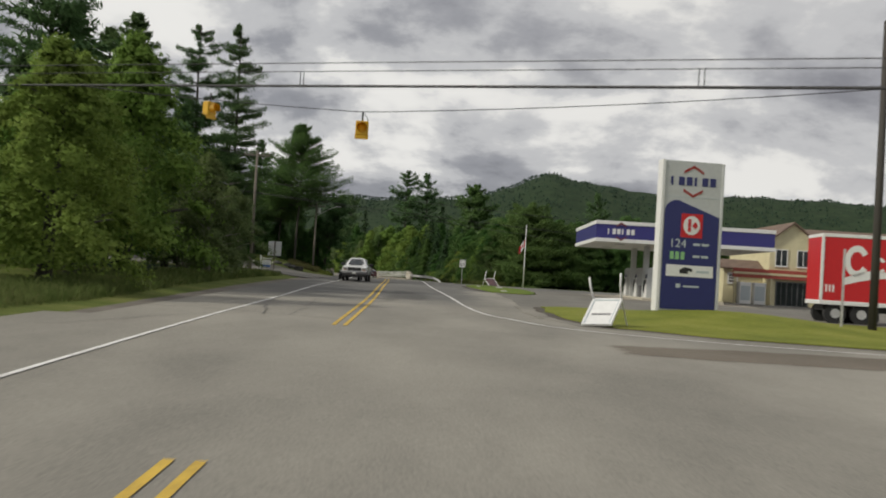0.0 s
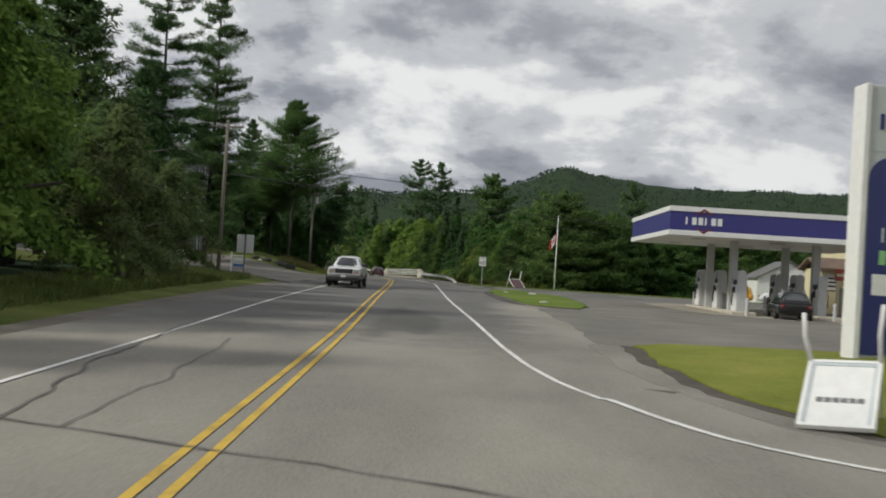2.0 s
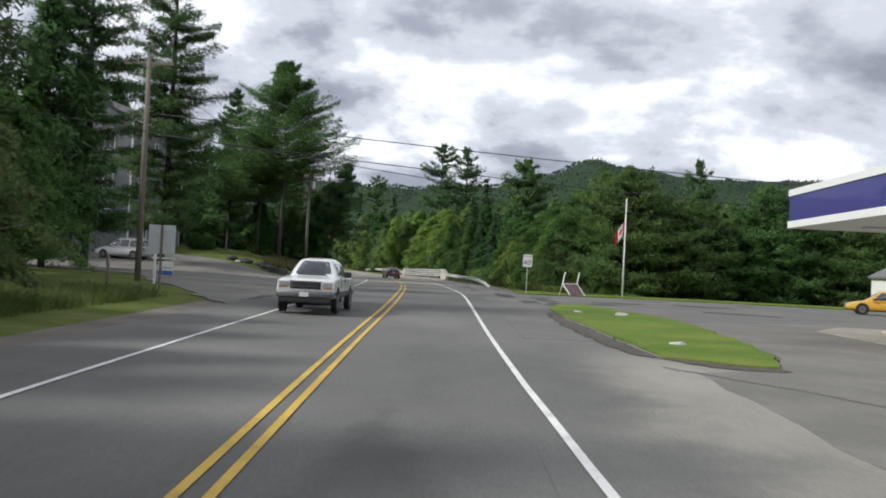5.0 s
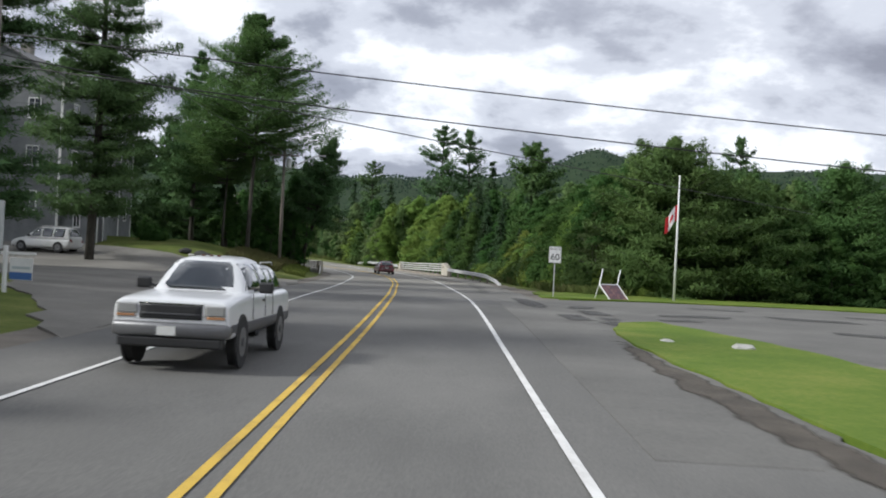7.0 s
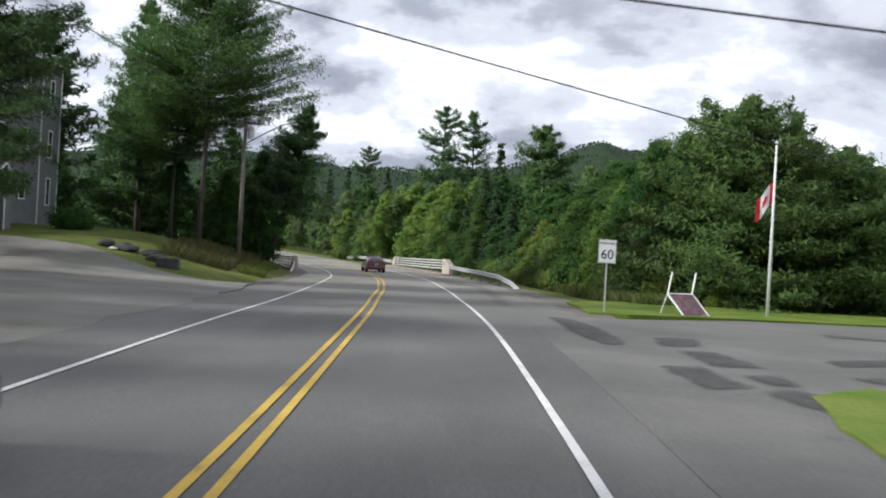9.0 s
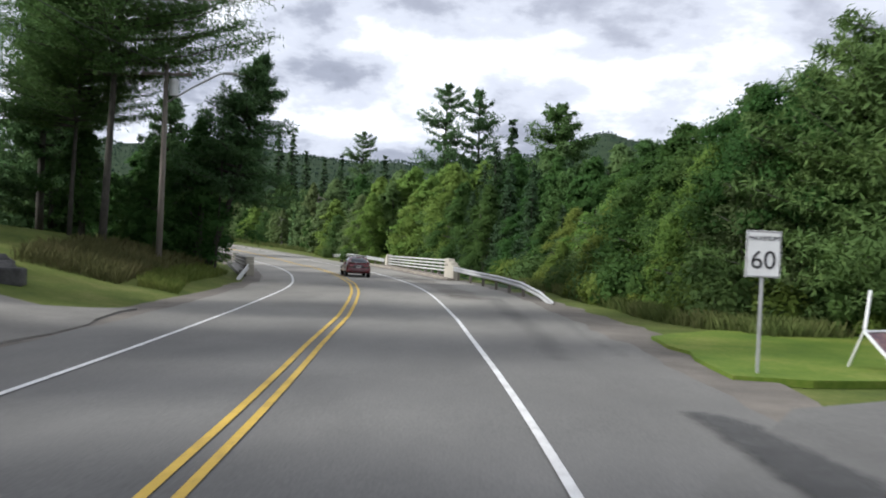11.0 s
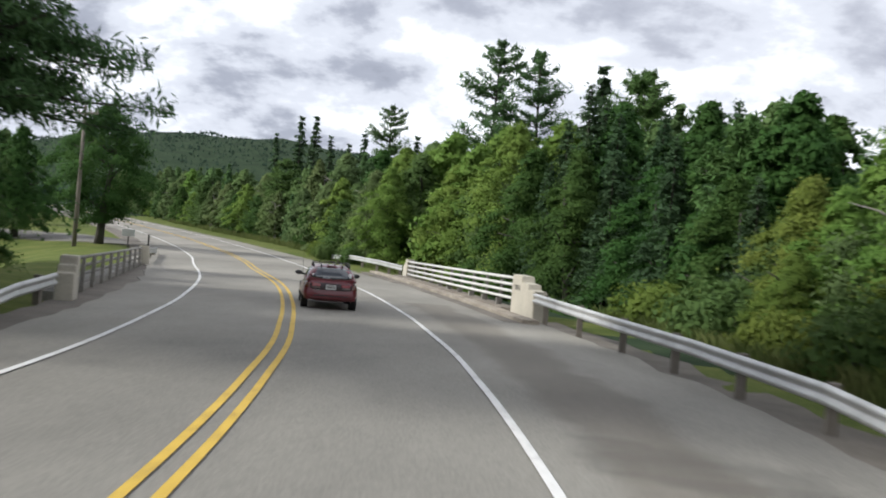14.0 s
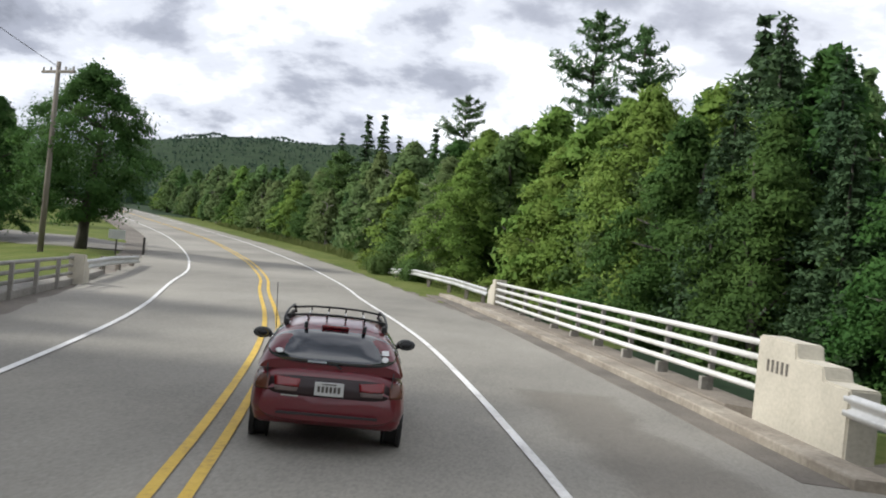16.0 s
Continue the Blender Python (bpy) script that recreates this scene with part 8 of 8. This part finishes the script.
van_like("minivan", "dark purple-grey minivan with roof rails on the road", -7.75, 87.0, float(zroad(85)) + 0.06, 181.8, M["dark_car"], 1.55, L=4.5, hood=1.2, wid=0.84)
van_like("minivan", "white minivan parked in the yard", -29.5, 126.4, tz(-31.5, 126.8) + 0.03, 80, M["white_car"], 1.66, L=4.5, wid=0.86)
van_like("saloon_car", "black car standing at the fuel pumps", 16.8, 69.6, tz(17.0, 71) + 0.07, -8, M["black_car"], 1.42, L=4.5, hood=1.3, wid=0.86)
van_like("small_car", "yellow car parked behind the pumps", 24.2, 104.5, tz(24, 105) + 0.06, 75, M["yellow_car"], 1.45, L=4.2)
van_like("utility_car", "white utility vehicle parked by the shop", 30.5, 108.5, tz(30, 108) + 0.06, 80, M["white_car"], 1.85, L=4.6)


# ---- tall grass and weeds along the verges ----
def tall_grass(name, spots, h, label, mat, seed):
    """Loose blades, two triangles each, rooted on the ground at the given plan places."""
    rg = np.random.default_rng(seed)
    xs, ys = spots[:, 0], spots[:, 1]
    zs = terrain(xs, ys) - 0.05
    n = len(xs)
    hh = h * rg.uniform(0.4, 1.25, n)
    a = rg.uniform(0, 2 * math.pi, n)
    w = 0.007 + 0.014 * hh
    lean = rg.normal(size=(n, 2)) * 0.28 * hh[:, None]
    dx, dy = np.cos(a) * w, np.sin(a) * w
    V = np.stack([np.stack([xs - dx, ys - dy, zs], 1), np.stack([xs + dx, ys + dy, zs], 1),
                  np.stack([xs + lean[:, 0] * 0.4 + dx * 0.8, ys + lean[:, 1] * 0.4 + dy * 0.8, zs + hh * 0.6], 1), np.stack([xs + lean[:, 0], ys + lean[:, 1], zs + hh], 1)], 1).reshape(-1, 3)
    i = np.arange(n) * 4
    F = np.stack([i, i + 1, i + 2, i + 3], 1)
    return tagged(obj(name, V, F, mat), label, "grass", kind="stuff")


def along(path, lo, hi, n, seed):
    """n plan places scattered between two sideways offsets of a polyline."""
    rg = np.random.default_rng(seed)
    P = np.array([(p.x, p.y) for p in catmull(path, 1.0)])
    T = np.gradient(P, axis=0)
    T /= np.linalg.norm(T, axis=1)[:, None]
    i = rg.integers(0, len(P), n)
    o = lo + (hi - lo) * rg.uniform(0, 1, n)
    base = P[i] + T[i] * rg.uniform(-0.5, 0.5, n)[:, None]
    return base + np.stack([T[i][:, 1], -T[i][:, 0]], 1) * o[:, None]


M["blade_dry"] = leaf("blades_dry", (0.05, 0.078, 0.02), (0.082, 0.108, 0.032), (0.13, 0.14, 0.055), trans=0.3)
M["blade_green"] = leaf("blades_green", (0.045, 0.078, 0.016), (0.075, 0.112, 0.024), (0.115, 0.14, 0.04), trans=0.3)
tall_grass("tall_grass", along([(4.0, 127), (1.6, 133), (0.9, 139), (0.4, 145), (-1.2, 152), (-3.2, 159), (-4.8, 165)], 0.2, 3.2, 24000, 1), 0.6, "tall dry-green grass and weeds by the guard rail", M["blade_dry"], 2)
tall_grass("tall_grass", along([(-9.4, 24), (-9.6, 34), (-10.4, 44), (-11.2, 58), (-12.2, 70), (-12.8, 82)], -3.4, -0.2, 20000, 3), 0.42, "tall dry-green grass in front of the thicket", M["blade_dry"], 4)
M["blade_brown"] = leaf("blades_brown", (0.038, 0.048, 0.016), (0.062, 0.070, 0.026), (0.10, 0.098, 0.042), trans=0.25)
tall_grass("tall_grass", along([(-15.4, 134), (-16.6, 139), (-17.6, 147), (-18.4, 151)], -1.7, -0.2, 4500, 5), 0.4, "rough green grass on the bank", M["blade_green"], 6)
tall_grass("tall_grass", along([(-16.2, 133), (-17.0, 139), (-17.9, 147), (-18.6, 151)], -5.0, -1.2, 9500, 15), 0.6, "brownish weeds and brush on the bank", M["blade_brown"], 16)
tall_grass("tall_grass", along([(-12.8, 189), (-17.5, 198), (-24, 211), (-34, 230), (-46, 250), (-62, 277)], 0.2, 2.6, 9000, 7), 0.6, "dry yellowish weeds along the far verge", M["blade_dry"], 8)
tall_grass("lawn_blades", along([(6.4, 46), (6.3, 41), (7, 37), (9, 34), (16, 32.4), (26, 31.5)], -8.0, 0.2, 9000, 9), 0.10, "short bright green lawn grass", M["blade_green"], 10)
tall_grass("lawn_blades", along([(3.0, 92), (3.3, 84), (4.0, 76), (4.9, 69)], -2.6, 0.8, 7000, 11), 0.10, "short bright green lawn grass", M["blade_green"], 12)
tall_grass("lawn_blades", along([(1.5, 121), (10, 122), (22, 123.5), (40, 126)], -3.0, 2.6, 9000, 13), 0.10, "short bright green lawn grass", M["blade_green"], 14)
